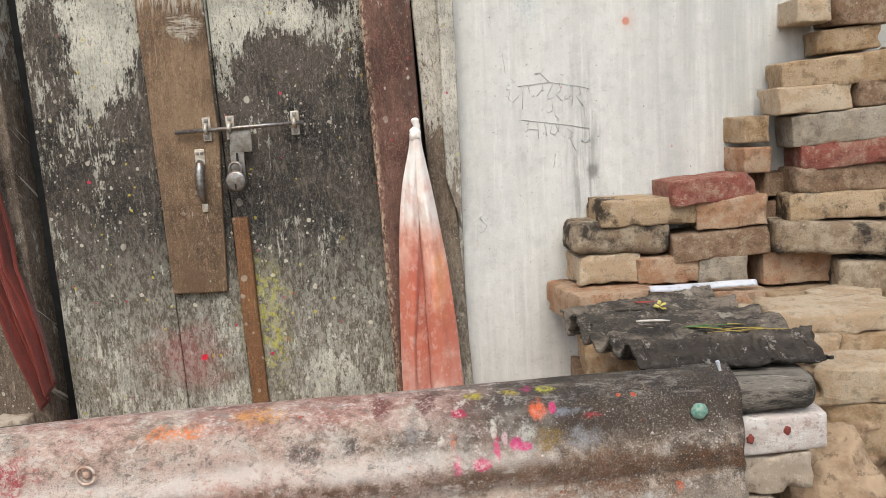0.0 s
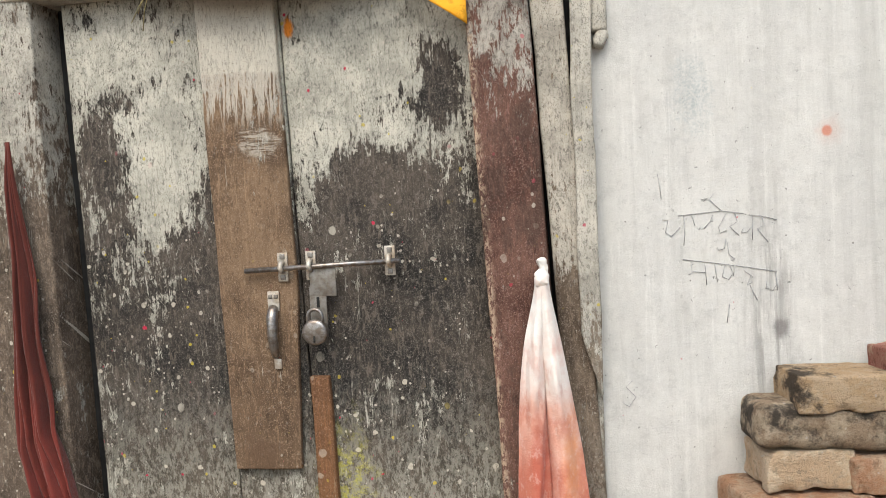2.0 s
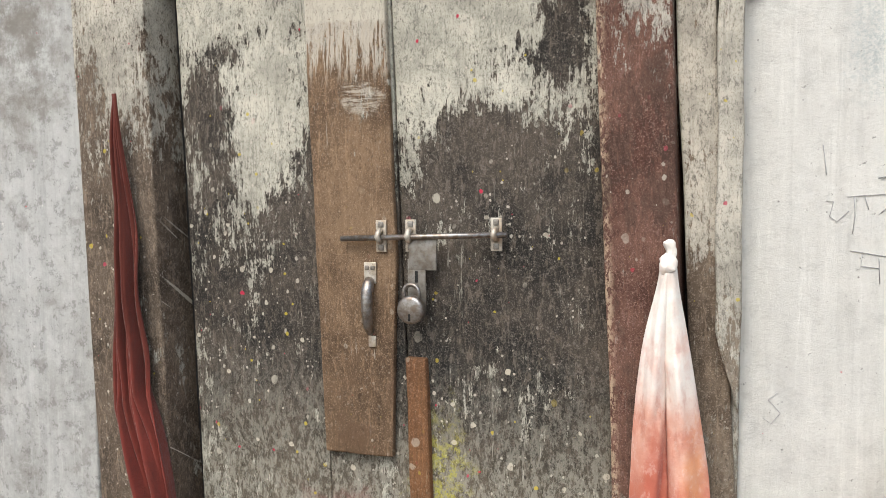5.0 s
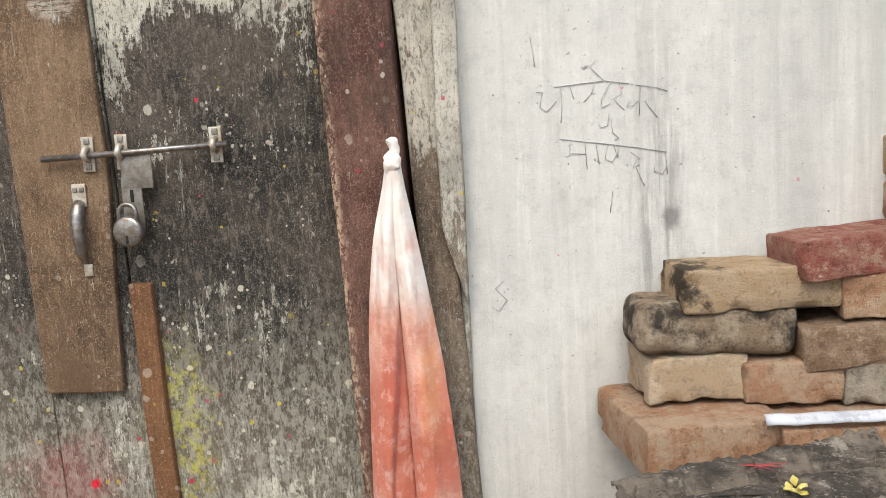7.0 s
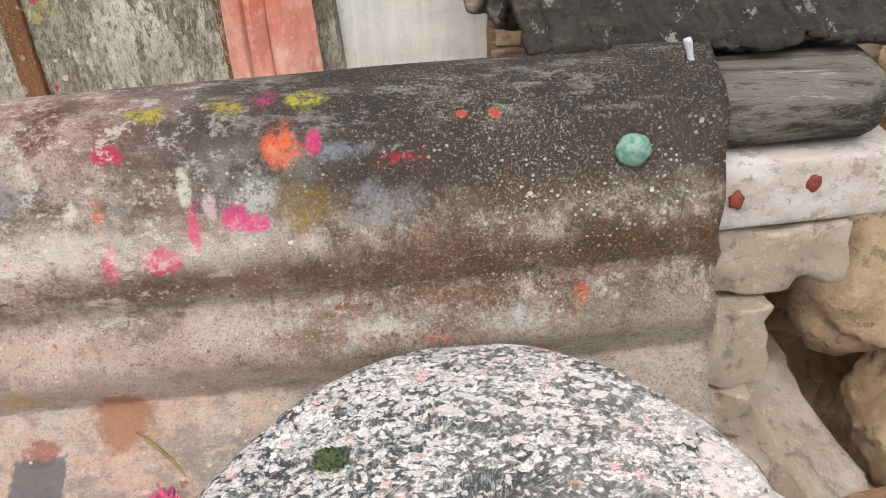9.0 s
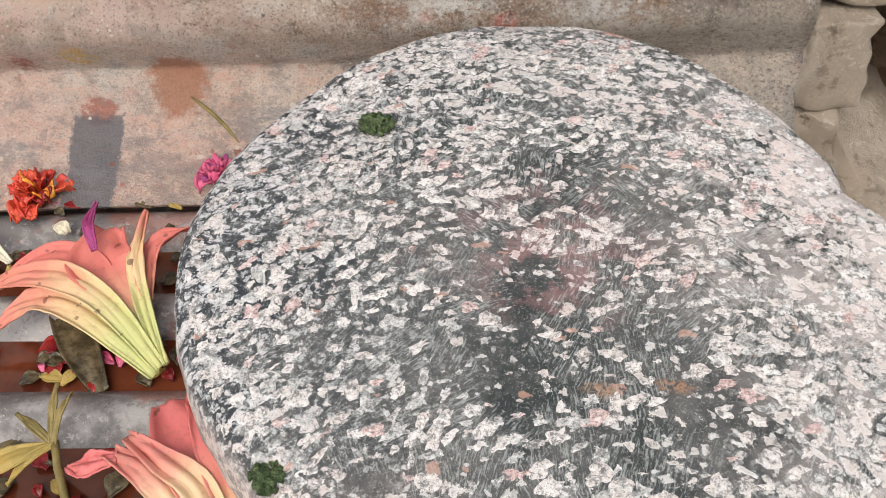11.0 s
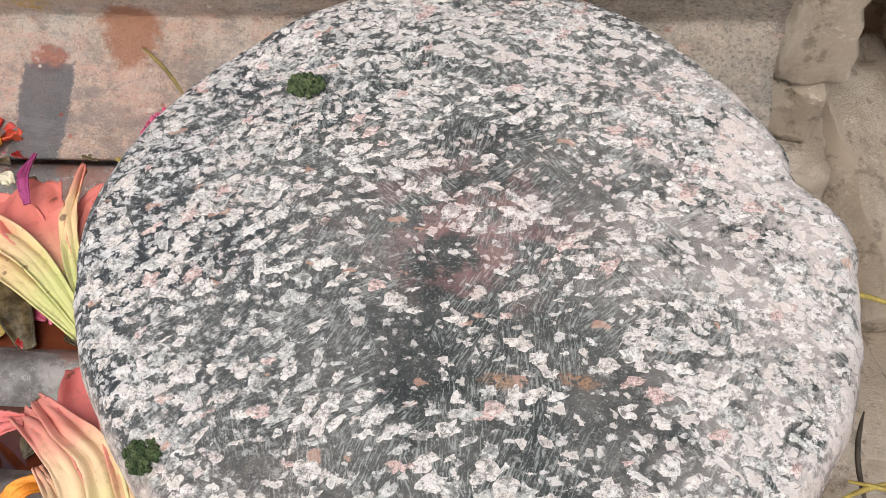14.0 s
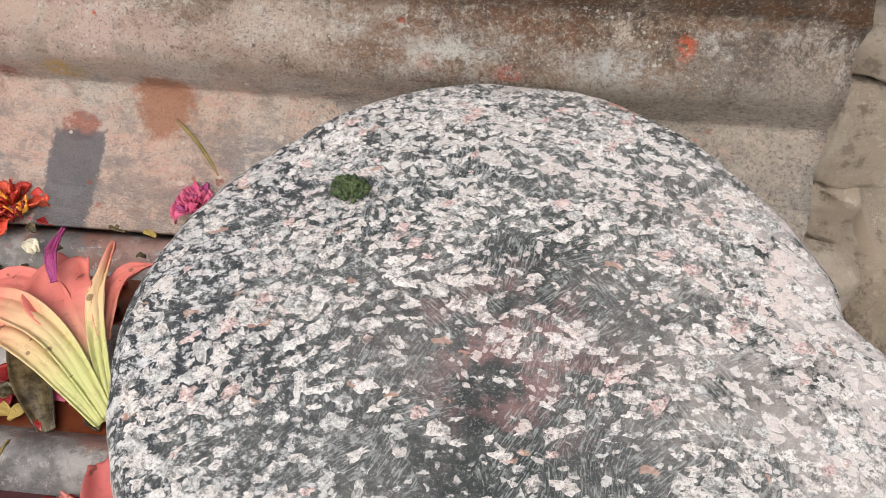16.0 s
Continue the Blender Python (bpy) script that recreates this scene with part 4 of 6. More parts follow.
def tube(points, radius, sides=8, bm=None, taper=None):
    bm = bm or bmesh.new()
    pts = [Vector(p) for p in points]
    rings = []
    for i, p in enumerate(pts):
        d = (pts[min(i + 1, len(pts) - 1)] - pts[max(i - 1, 0)]).normalized()
        side = d.orthogonal().normalized()
        if i:
            side = (last - d * last.dot(d)).normalized()
        last = side
        r = radius * (taper[i] if taper else 1.0)
        other = d.cross(side)
        rings.append([bm.verts.new(p + (side * math.cos(k * 2 * math.pi / sides) + other * math.sin(k * 2 * math.pi / sides)) * r) for k in range(sides)])
    for a, b in zip(rings, rings[1:]):
        for k in range(sides):
            bm.faces.new((a[k], a[(k + 1) % sides], b[(k + 1) % sides], b[k]))
    bm.faces.new(rings[0][::-1])
    bm.faces.new(rings[-1])
    return bm


def sheet_grid(fn, nu, nv, thick=0.0):
    """A surface from fn(u, v) with u, v from 0 to 1; thick: metres added behind it."""
    bm = bmesh.new()
    g = [[bm.verts.new(fn(i / nu, j / nv)) for j in range(nv + 1)] for i in range(nu + 1)]
    for i in range(nu):
        for j in range(nv):
            bm.faces.new((g[i][j], g[i + 1][j], g[i + 1][j + 1], g[i][j + 1]))
    if thick:
        bm.normal_update()
        h = [[bm.verts.new(v.co - v.normal * thick) for v in row] for row in g]
        for i in range(nu):
            for j in range(nv):
                bm.faces.new((h[i][j + 1], h[i + 1][j + 1], h[i + 1][j], h[i][j]))
        for i in range(nu):
            bm.faces.new((g[i + 1][0], g[i][0], h[i][0], h[i + 1][0]))
            bm.faces.new((g[i][nv], g[i + 1][nv], h[i + 1][nv], h[i][nv]))
        for j in range(nv):
            bm.faces.new((g[0][j], g[0][j + 1], h[0][j + 1], h[0][j]))
            bm.faces.new((g[nu][j + 1], g[nu][j], h[nu][j], h[nu][j + 1]))
    return bm


def ball(rx, ry, rz, amp=0.0, seed=0.0):
    """A lumpy flattened dome or pebble."""
    bm = bmesh.new()
    bmesh.ops.create_uvsphere(bm, u_segments=18, v_segments=10, radius=1.0)
    for v in bm.verts:
        n = noise.noise(v.co * 1.7 + Vector((seed, 0, 0)))
        v.co = Vector((v.co.x * rx, v.co.y * ry, v.co.z * rz)) * (1 + amp * n)
    return bm


def spline(pts, t):
    """A smooth curve through a few control points, t from 0 to 1."""
    s = t * (len(pts) - 1)
    i = min(int(s), len(pts) - 2)
    f = s - i
    a, b, c, d = (Vector(pts[max(0, min(len(pts) - 1, k))]) for k in (i - 1, i, i + 1, i + 2))
    return 0.5 * (2 * b + (c - a) * f + (2 * a - 5 * b + 4 * c - d) * f * f + (3 * b - a - 3 * c + d) * f ** 3)


# ---- the ground and the walls ----
def ground_at(u, v):
    x, y = (u - 0.5) * 2, (v - 0.5) * 2
    x, y = math.copysign(abs(x) ** 3 * 400, x), math.copysign(abs(y) ** 3 * 400, y)
    return Vector((x, y, 0.012 * noise.noise(Vector((x * 2, y * 2, 0)))))


tagged(part("ground", sheet_grid(ground_at, 60, 60), EARTH), "trodden brown earth in front of the house", "ground", kind="structure")


def wall_piece(name, x0, x1, z0, z1, mat, label, seed):
    bm = slab_bm(x0, x1, 1.915, 2.25, z0, z1, 0.006, (int((x1 - x0) * 14) + 2, 2, int((z1 - z0) * 14) + 2), 0.0016, 5.0, seed)
    tagged(part(name, bm, mat), label, "wall", kind="structure")


wall_piece("wall_west", -3.2, -1.095, 0, 3.0, GREY_WALL, "stained grey cement plaster wall of the house", 3)
wall_piece("wall_east", 0.028, 3.0, 0, 3.0, WHITE_WALL, "whitewashed plaster wall with pencil scribbles", 5)
wall_piece("wall_lintel", -1.10, 0.033, 1.93, 3.0, GREY_WALL, "grey plaster wall over the doorway", 8)
tagged(part("threshold", slab_bm(-1.1, -0.02, 1.25, 2.25, 0.0, 0.28, 0.01, (10, 6, 3), 0.006, 8, 2), MUD), "dry mud floor before the door", "floor", kind="structure")

tagged(part("mud_step", slab_bm(0.402, 1.2, 1.46, 2.25, 0.0, 0.40, 0.01, (8, 6, 3), 0.006, 8, 5), MUD), "raised dry mud step under the heap", "floor", kind="structure")
tagged(part("mud_step", slab_bm(-0.018, 0.40, 1.28, 2.25, 0.0, 0.40, 0.01, (10, 6, 3), 0.006, 8, 4), MUD), "raised dry mud step under the bricks", "floor", kind="structure")

# ---- the door ----
LEAN_OUT = 0.035
frame_thing = thing("door_frame", "old wooden door frame with flaking pale paint", "door frame")


def post(name, x0, x1, y0, z0, z1, mat, lean=LEAN_OUT, seed=0.0, depth=None):
    return part(name, slab_bm(x0, x1, y0, depth or 2.05, z0, z1, 0.005, (3, 2, 14), 0.003, 9.0, seed, lean), mat, frame_thing)


post("outer_post", -1.105, -1.017, 1.892, 0.25, 1.75, POST, seed=1)
post("inner_post", -1.015, -0.928, 1.868, 0.25, 1.607, POST, seed=2)
post("jamb", -0.168, -0.066, 1.872, 0.25, 1.64, JAMB, seed=3)
post("outer_post", -0.064, -0.010, 1.890, 0.25, 1.93, SIDE_POST, 0.045, 4)
split = slab_bm(0.002, 0.036, 1.880, 1.898, 0.885, 1.93, 0.004, (5, 2, 40), 0.003, 8.0, 5, -0.004)
for v in split.verts:
    if v.co.z < 0.985:
        v.co.x = max(v.co.x, 0.000 + 0.030 * min(1.0, (0.985 - v.co.z) / 0.095))
part("cover_strip", split, PALE_WOOD, frame_thing, "pale strip with a splintered foot")
part("backing_strip", slab_bm(0.004, 0.034, 1.900, 2.0, 0.25, 1.93, 0.005, (3, 2, 18), 0.003, 8.0, 15, -0.004), PALE_WOOD, frame_thing)
part("cover_strip", slab_bm(0.034, 0.062, 1.893, 1.95, 1.475, 1.93, 0.008, (3, 2, 6), 0.004, 14.0, 9), PALE_WOOD, frame_thing)
part("peg", rbox(0.020, 0.036, 0.032, 0.0095, (3, 3, 3), 0.004, 40, 2, m=pose(0.050, 1.910, 1.466, 0, 25, 0)), PALE_WOOD, frame_thing)
part("lintel", slab_bm(-1.02, -0.172, 1.862, 2.05, 1.600, 1.690, 0.005, (16, 2, 3), 0.003, 9, 6), PALE_WOOD, frame_thing)
part("lintel_beam", slab_bm(-1.06, -0.02, 1.878, 2.05, 1.694, 1.94, 0.006, (16, 2, 3), 0.003, 9, 7), PALE_WOOD, frame_thing)

# added black panel: shuts out the sky, paints the shade beside the post
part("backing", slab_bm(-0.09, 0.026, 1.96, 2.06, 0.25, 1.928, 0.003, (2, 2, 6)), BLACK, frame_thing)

hole = ball(0.009, 0.004, 0.009)
bmesh.ops.translate(hole, verts=hole.verts[:], vec=(-0.126, 1.8705, 1.589))
part("peg_hole", hole, BLACK, frame_thing)

leaf = thing("double_door", "closed double wooden door, black paint flaking to pale grey", "door")
planks = ((-0.893, -0.640, 3), (-0.492, -0.166, 6))
for x0, x1, seed in planks:
    part("door_leaf", slab_bm(x0, x1, 1.911, 1.95, 0.28, 1.60, 0.003, (6, 2, 16), 0.002, 7, seed, LEAN_OUT), DOOR, leaf)
board = slab_bm(-0.636, -0.496, 1.893, 1.906, 0.765, 1.603, 0.003, (4, 2, 24), 0.002, 7, 7, LEAN_OUT)
for v in board.verts:
    if v.co.x > -0.566 + LEAN_OUT * (1.6 - v.co.z) and v.co.z < 1.10:
        v.co.x -= 0.020 * (1.10 - v.co.z) / 0.335
part("cover_board", board, BOARD, leaf, "brown board with whitened top")
part("lower_plank", slab_bm(-0.638, -0.494, 1.909, 1.945, 0.28, 1.60, 0.003, (4, 2, 8), 0.002, 7, 8, LEAN_OUT), DOOR, leaf)
part("cover_strip", slab_bm(-0.492, -0.457, 1.898, 1.93, 0.28, 0.925, 0.003, (2, 2, 10), 0.002, 7, 9, LEAN_OUT), STRIP, leaf, "rust brown wooden strip")
# black slab behind the leaves, painted shade for the gaps between them
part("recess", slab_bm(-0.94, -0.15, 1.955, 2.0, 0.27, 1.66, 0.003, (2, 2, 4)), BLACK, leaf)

# bolt, hasp, padlock and pull
bolt = thing("door_bolt", "long steel sliding bolt across the door", "bolt", at=(-0.43, 1.885, 1.118))


def local(bm, ob):
    bmesh.ops.translate(bm, verts=bm.verts[:], vec=-ob.location)
    return bm


part("rod", local(tube([(-0.566, 1.881, 1.113), (-0.294, 1.881, 1.121)], 0.0045, 12), bolt), STEEL, bolt)
for x, z in ((-0.501, 1.117), (-0.451, 1.118), (-0.313, 1.121)):
    clip = part("bracket", local(rbox(0.018, 0.003, 0.05, 0.0012, (2, 1, 3), m=pose(x, 1.8905, z)), bolt), PLATE, bolt)
    arch = bmesh.new()
    tube([(x, 1.889, z - 0.008), (x, 1.880, z - 0.007), (x, 1.874, z), (x, 1.880, z + 0.007), (x, 1.889, z + 0.008)], 0.0045, 8, arch)
    part("loop", local(arch, bolt), PLATE, bolt)
    for dz in (-0.018, 0.018):
        part("screw", local(rbox(0.009, 0.003, 0.009, 0.0014, (1, 1, 1), m=pose(x, 1.8885, z + dz)), bolt), DULL_STEEL, clip)
hasp = thing("hasp", "flat steel hasp hanging from the bolt", "hasp", at=(-0.43, 1.886, 1.08))
part("plate", local(rbox(0.046, 0.003, 0.050, 0.0014, (2, 1, 2), m=pose(-0.430, 1.886, 1.090)), hasp), DULL_STEEL, hasp)
part("tongue", local(rbox(0.030, 0.003, 0.075, 0.0014, (2, 1, 3), m=pose(-0.440, 1.8862, 1.045)), hasp), DULL_STEEL, hasp)
part("slot", local(rbox(0.005, 0.002, 0.018, 0.001, (1, 1, 1), m=pose(-0.440, 1.8842, 1.055)), hasp), BLACK, hasp)
lock = thing("padlock", "round steel padlock closed on the hasp", "padlock", at=(-0.443, 1.87, 1.006))
disc = bmesh.new()
rings = ((0.0, -0.009), (0.017, -0.009), (0.0205, -0.0075), (0.022, -0.004), (0.022, 0.006), (0.019, 0.009), (0.0, 0.009))
loops = []
for r, y in rings:
    loops.append([disc.verts.new((max(r, 1e-5) * math.cos(a * math.pi / 18), y, max(r, 1e-5) * math.sin(a * math.pi / 18))) for a in range(36)])
for a, b in zip(loops, loops[1:]):
    for k in range(36):
        disc.faces.new((a[k], a[(k + 1) % 36], b[(k + 1) % 36], b[k]))
part("lock_body", disc, STEEL, lock)
bow = [(0.0125 * math.cos(a), 0.0, 0.026 + 0.0125 * math.sin(a)) for a in [math.pi * k / 10 for k in range(11)]]
part("shackle", tube([(0.0125, 0, 0.012)] + bow + [(-0.0125, 0, 0.012)], 0.0033, 8), STEEL, lock)
part("keyhole", rbox(0.0035, 0.001, 0.011, 0.0005, (1, 1, 1), m=pose(0.0, -0.0094, -0.011)), BLACK, lock)
pull = thing("door_pull", "worn steel pull handle on the brown board", "door handle", at=(-0.521, 1.88, 1.02))
part("upper_plate", local(rbox(0.021, 0.003, 0.034, 0.0013, (2, 1, 2), m=pose(-0.521, 1.8905, 1.059)), pull), PLATE, pull)
part("lower_plate", local(rbox(0.013, 0.003, 0.018, 0.0013, (1, 1, 1), m=pose(-0.519, 1.8905, 0.950)), pull), PLATE, pull)
part("grip", local(tube([(-0.521, 1.889, 1.048), (-0.5212, 1.883, 1.042), (-0.521, 1.877, 1.028), (-0.5205, 1.875, 1.0), (-0.520, 1.878, 0.975), (-0.5195, 1.886, 0.964)], 0.0088, 10, None, (0.9, 1.05, 1.1, 1.0, 0.85, 0.6)), pull), STEEL, pull)
for dx in (-0.005, 0.005):
    part("screw", local(rbox(0.007, 0.003, 0.007, 0.0012, (1, 1, 1), m=pose(-0.521 + dx, 1.8885, 1.067)), pull), DULL_STEEL, pull)


# ---- cloths ----
def dyed_cloth(u, v):
    """Two panels hanging from one knot; the seam side laps over a hollow fold."""
    z = 1.080 - 0.715 * v
    left = spline([(-0.068, 0, 0), (-0.090, 0, 0), (-0.102, 0, 0), (-0.108, 0, 0), (-0.112, 0, 0), (-0.114, 0, 0), (-0.112, 0, 0), (-0.110, 0, 0)], v).x
    right = spline([(-0.050, 0, 0), (-0.034, 0, 0), (-0.018, 0, 0), (-0.004, 0, 0), (0.005, 0, 0), (0.012, 0, 0), (0.016, 0, 0), (0.018, 0, 0)], v).x
    s = 2 * u - 1
    seam = 0.02 - 0.05 * v
    wedge = seam - 1.25 * max(0.0, v - 0.20) if v < 0.62 else seam - 0.525 - 0.1 * (v - 0.62)

    def lap(x, soft):
        x = max(0.0, min(1.0, x / soft + 0.5))
        return x * x * (3 - 2 * x)

    hollow = lap(s - wedge, 0.09) * (1 - lap(s - seam, 0.05)) * lap(v - 0.20, 0.15)
    bulge = 0.013 * (1 - ((s - 0.5) / 0.55) ** 2 if s > seam else 1 - ((s + 0.55) / 0.6) ** 2)
    pinch = 0.010 * math.exp(-((s - seam) / 0.05) ** 2)
    wave = 0.003 * math.sin(s * 7 + v * 4) + 0.006 * noise.noise(Vector((s * 2, v * 7, 3))) + 0.003 * noise.noise(Vector((s * 5, v * 18, 7)))
    y = 1.842 + 0.012 * s * s - bulge * min(1, 4 * v) + 0.011 * hollow + (pinch + wave) * min(1, 5 * v)
    x = left + (right - left) * u
    return Vector((x + 0.003 * noise.noise(Vector((s, v * 6, 0))) * v, y, z + 0.012 * s * s * v))


dyed = thing("dyed_cloth", "white cotton cloth dyed orange red, knotted on a nail", "cloth")
part("drape", sheet_grid(dyed_cloth, 90, 80, 0.0025), DYED, dyed)
part("knot", rbox(0.024, 0.024, 0.030, 0.011, (4, 4, 4), 0.004, 60, 4, m=pose(-0.060, 1.850, 1.083, 0, 20, 0)), DYED, dyed)
part("tuft", rbox(0.014, 0.014, 0.026, 0.006, (3, 3, 4), 0.004, 80, 6, m=pose(-0.057, 1.853, 1.104, 0, -8, 0)), DYED, dyed)


def red_cloth(u, v):
    z = 1.355 - 0.79 * v
    s = 2 * u - 1
    half = 0.005 + 0.028 * min(1.0, v / 0.55) * (1 - 0.45 * max(0, (v - 0.86) / 0.14)) + 0.006 * noise.noise(Vector((2, v * 5, 4))) * v
    mid = -0.968 + 0.030 * v + 0.060 * max(0, v - 0.66) / 0.34
    pleat = 0.011 * math.sin(s * 7.0 + 1.2 + 2.5 * v) + 0.006 * math.sin(s * 15 - 4 * v + 2 * noise.noise(Vector((s, v * 4, 3)))) + 0.003 * math.sin(s * 29 + 6 * v)
    y = 1.842 + pleat * min(1, 3 * v) + 0.008 * noise.noise(Vector((s * 2, v * 6, 1)))
    return Vector((mid + half * s + 0.007 * noise.noise(Vector((s, v * 5, 8))), y, z + 0.035 * s * v * v))


maroon = thing("maroon_cloth", "maroon cotton cloth hanging limp on the door frame", "cloth")
part("drape", sheet_grid(red_cloth, 64, 80, 0.0018), RED_CLOTH, maroon)


def flag(u, v):
    a = Vector((-0.285, 1.858, 1.585)).lerp(Vector((-0.160, 1.858, 1.585)), u)
    b = Vector((-0.160, 1.858, 1.497))
    w = a.lerp(Vector((a.x, a.y, 1.585 - (a.x + 0.285) / 0.125 * 0.088)), v)
    return w + Vector((0, 0.004 * math.sin(u * 9 + v * 4), 0))


tagged(part("saffron_pennant", sheet_grid(flag, 14, 14, 0.002), SAFFRON), "saffron cloth pennant under the lintel", "pennant")


# ---- the sheet over the beam, and the lower sheet ----
SLOPE = 0.12
PROFILE = [(1.212, 0.728), (1.185, 0.738), (1.150, 0.737), (1.124, 0.723), (1.114, 0.700), (1.110, 0.678), (1.099, 0.656), (1.102, 0.634), (1.107, 0.617), (1.097, 0.598), (1.087, 0.584), (1.093, 0.565), (1.098, 0.549), (1.084, 0.532), (1.062, 0.512), (1.046, 0.500), (1.033, 0.4930), (1.023, 0.4895)]


def upper_sheet(u, v):
    x = -1.35 + 1.735 * u
    a, z = spline(PROFILE, v)
    if v < 0.12:
        a += 0.012 * noise.noise(Vector((x * 9, 2, 0))) * (1 - v / 0.12)
    n = Vector((x * 5, a * 9, z * 9))
    end = 0.006 * noise.noise(Vector((v * 12, 4, 0))) if u > 0.98 else 0
    return Vector((x + end, a + SLOPE * x + 0.005 * noise.noise(n), z + 0.004 * noise.noise(n + Vector((7, 0, 0))) - 0.012 * max(0, -x - 0.2)))


tagged(part("corrugated_sheet", sheet_grid(upper_sheet, 140, 110, 0.004), SHEET), "stained corrugated sheet draped over a beam, splashed with powder", "metal sheet")


def lower_sheet(u, v):
    x = -1.2 + 1.568 * u
    a = 0.15 + 0.93 * v
    z = 0.474 + 0.013 * math.cos((a - 1.018) / 0.0735 * 2 * math.pi)
    return Vector((x, a + SLOPE * x, z + 0.003 * noise.noise(Vector((x * 6, a * 6, 2)))))


tagged(part("corrugated_sheet", sheet_grid(lower_sheet, 60, 220, 0.003), LOWER_SHEET), "wet grey corrugated sheet lying flat with puddles", "metal sheet")
water = Paint("red_stained_water")
wcol = water.mix(water.step(water.noise(14.0, 4.0), 0.35, 0.65), (0.060, 0.014, 0.007), (0.15, 0.040, 0.018))
WATER = water.done(wcol, 0.04, water.noise(25.0, 2.0), 0.05, 0.002, spec=0.6)
tagged(part("puddle_water", sheet_grid(lambda u, v: Vector((-0.9 + 0.98 * u, 0.72 + 0.295 * v + SLOPE * (-0.9 + 0.98 * u), 0.4735)), 8, 8), WATER), "red stained water in the hollows of the sheet", "water", kind="structure")
tagged(part("platform", slab_bm(-1.25, 0.40, 0.12, 1.2, 0.0, 0.455, 0.02, (12, 8, 4), 0.01, 6, 3), RUBBLE), "rubble platform under the sheets", "platform", kind="structure")


def along(name, x0, x1, v0, v1, z0, z1, mat, label, cat, seed, r=0.01, amp=0.004):
    bm = rbox(x1 - x0, v1 - v0, z1 - z0, r, (40, 3, 3), amp, 14.0, seed)
    for v in bm.verts:
        v.co += Vector(((x0 + x1) / 2, (v0 + v1) / 2, (z0 + z1) / 2))
        v.co.y += SLOPE * v.co.x
    return tagged(part(name, bm, mat), label, cat)


along("wooden_beam", -1.3, 0.505, 1.128, 1.225, 0.679, 0.733, OLD_BEAM, "charred grey wooden beam with split grain", "beam", 2, 0.02, 0.004)
along("limewashed_board", -1.3, 0.517, 1.125, 1.20, 0.622, 0.677, LIMED_BOARD, "pale limewashed board under the beam with red spots", "board", 5, 0.006, 0.003)
tagged(part("parapet", slab_bm(-1.3, 0.40, 1.17, 1.30, 0.0, 0.62, 0.02, (14, 3, 6), 0.01, 9, 4), RUBBLE), "rubble wall under the beam", "wall", kind="structure")


# ---- the stone ----
STONE_ROWS = [(0.0, 0.0), (0.25, 0.0), (0.5, 0.0), (0.72, 0.0), (0.88, -0.001), (0.955, -0.003), (0.985, -0.008), (1.0, -0.016), (1.005, -0.028), (0.985, -0.06), (0.93, -0.095), (0.8, -0.112), (0.0, -0.114)]


def stone_at(q, a, dz):
    """A point of the stone: q of the way out to its rim, at the angle a, dz under its top."""
    r = 0.1685 - 0.0045 * math.cos(a) - 0.0015 * math.cos(2 * a) - 0.0056 * math.sin(2 * a) - 0.002 * math.sin(3 * a) + 0.0023 * math.cos(4 * a)
    r -= 0.007 * math.exp(-((a - 0.36) / 0.10) ** 2) - 0.004 * math.exp(-((a - 0.18) / 0.12) ** 2)
    r += 0.002 * noise.noise(Vector((math.cos(a) * 5, math.sin(a) * 5, dz * 30))) + 0.0012 * noise.noise(Vector((math.cos(a) * 16, math.sin(a) * 16, dz * 30)))
    x, y = 0.232 + q * r * math.cos(a), 0.9085 + q * r * math.sin(a)
    z = 0.594 + dz + 0.09 * (y - 0.9) - 0.012 * (x - 0.23) + 0.0025 * noise.noise(Vector((x * 22, y * 22, 0))) + 0.004 * noise.noise(Vector((x * 7, y * 7, 5)))
    return Vector((x, y, z))


def stone_bm():
    bm = bmesh.new()
    count = 160
    loops = [[bm.verts.new(stone_at(q, 2 * math.pi * k / count, dz)) for k in range(count)] for q, dz in STONE_ROWS]
    for a, b in zip(loops, loops[1:]):
        for k in range(count):
            bm.faces.new((a[k], b[k], b[(k + 1) % count], a[(k + 1) % count]))
    bmesh.ops.remove_doubles(bm, verts=bm.verts[:], dist=1e-5)
    return bm


def stone_skin(x, y):
    """Height of the stone's top, or None past its rounded rim."""
    dx, dy = x - 0.232, y - 0.9085
    a = math.atan2(dy, dx) % (2 * math.pi)
    q = math.hypot(dx, dy) / max(1e-6, (stone_at(1.0, a, 0.0) - Vector((0.232, 0.9085, 0.0))).xy.length)
    if q > 0.965:
        return None
    for (q0, d0), (q1, d1) in zip(STONE_ROWS, STONE_ROWS[1:]):
        if q <= q1:
            return stone_at(q, a, d0 + (d1 - d0) * (q - q0) / (q1 - q0)).z
    return None


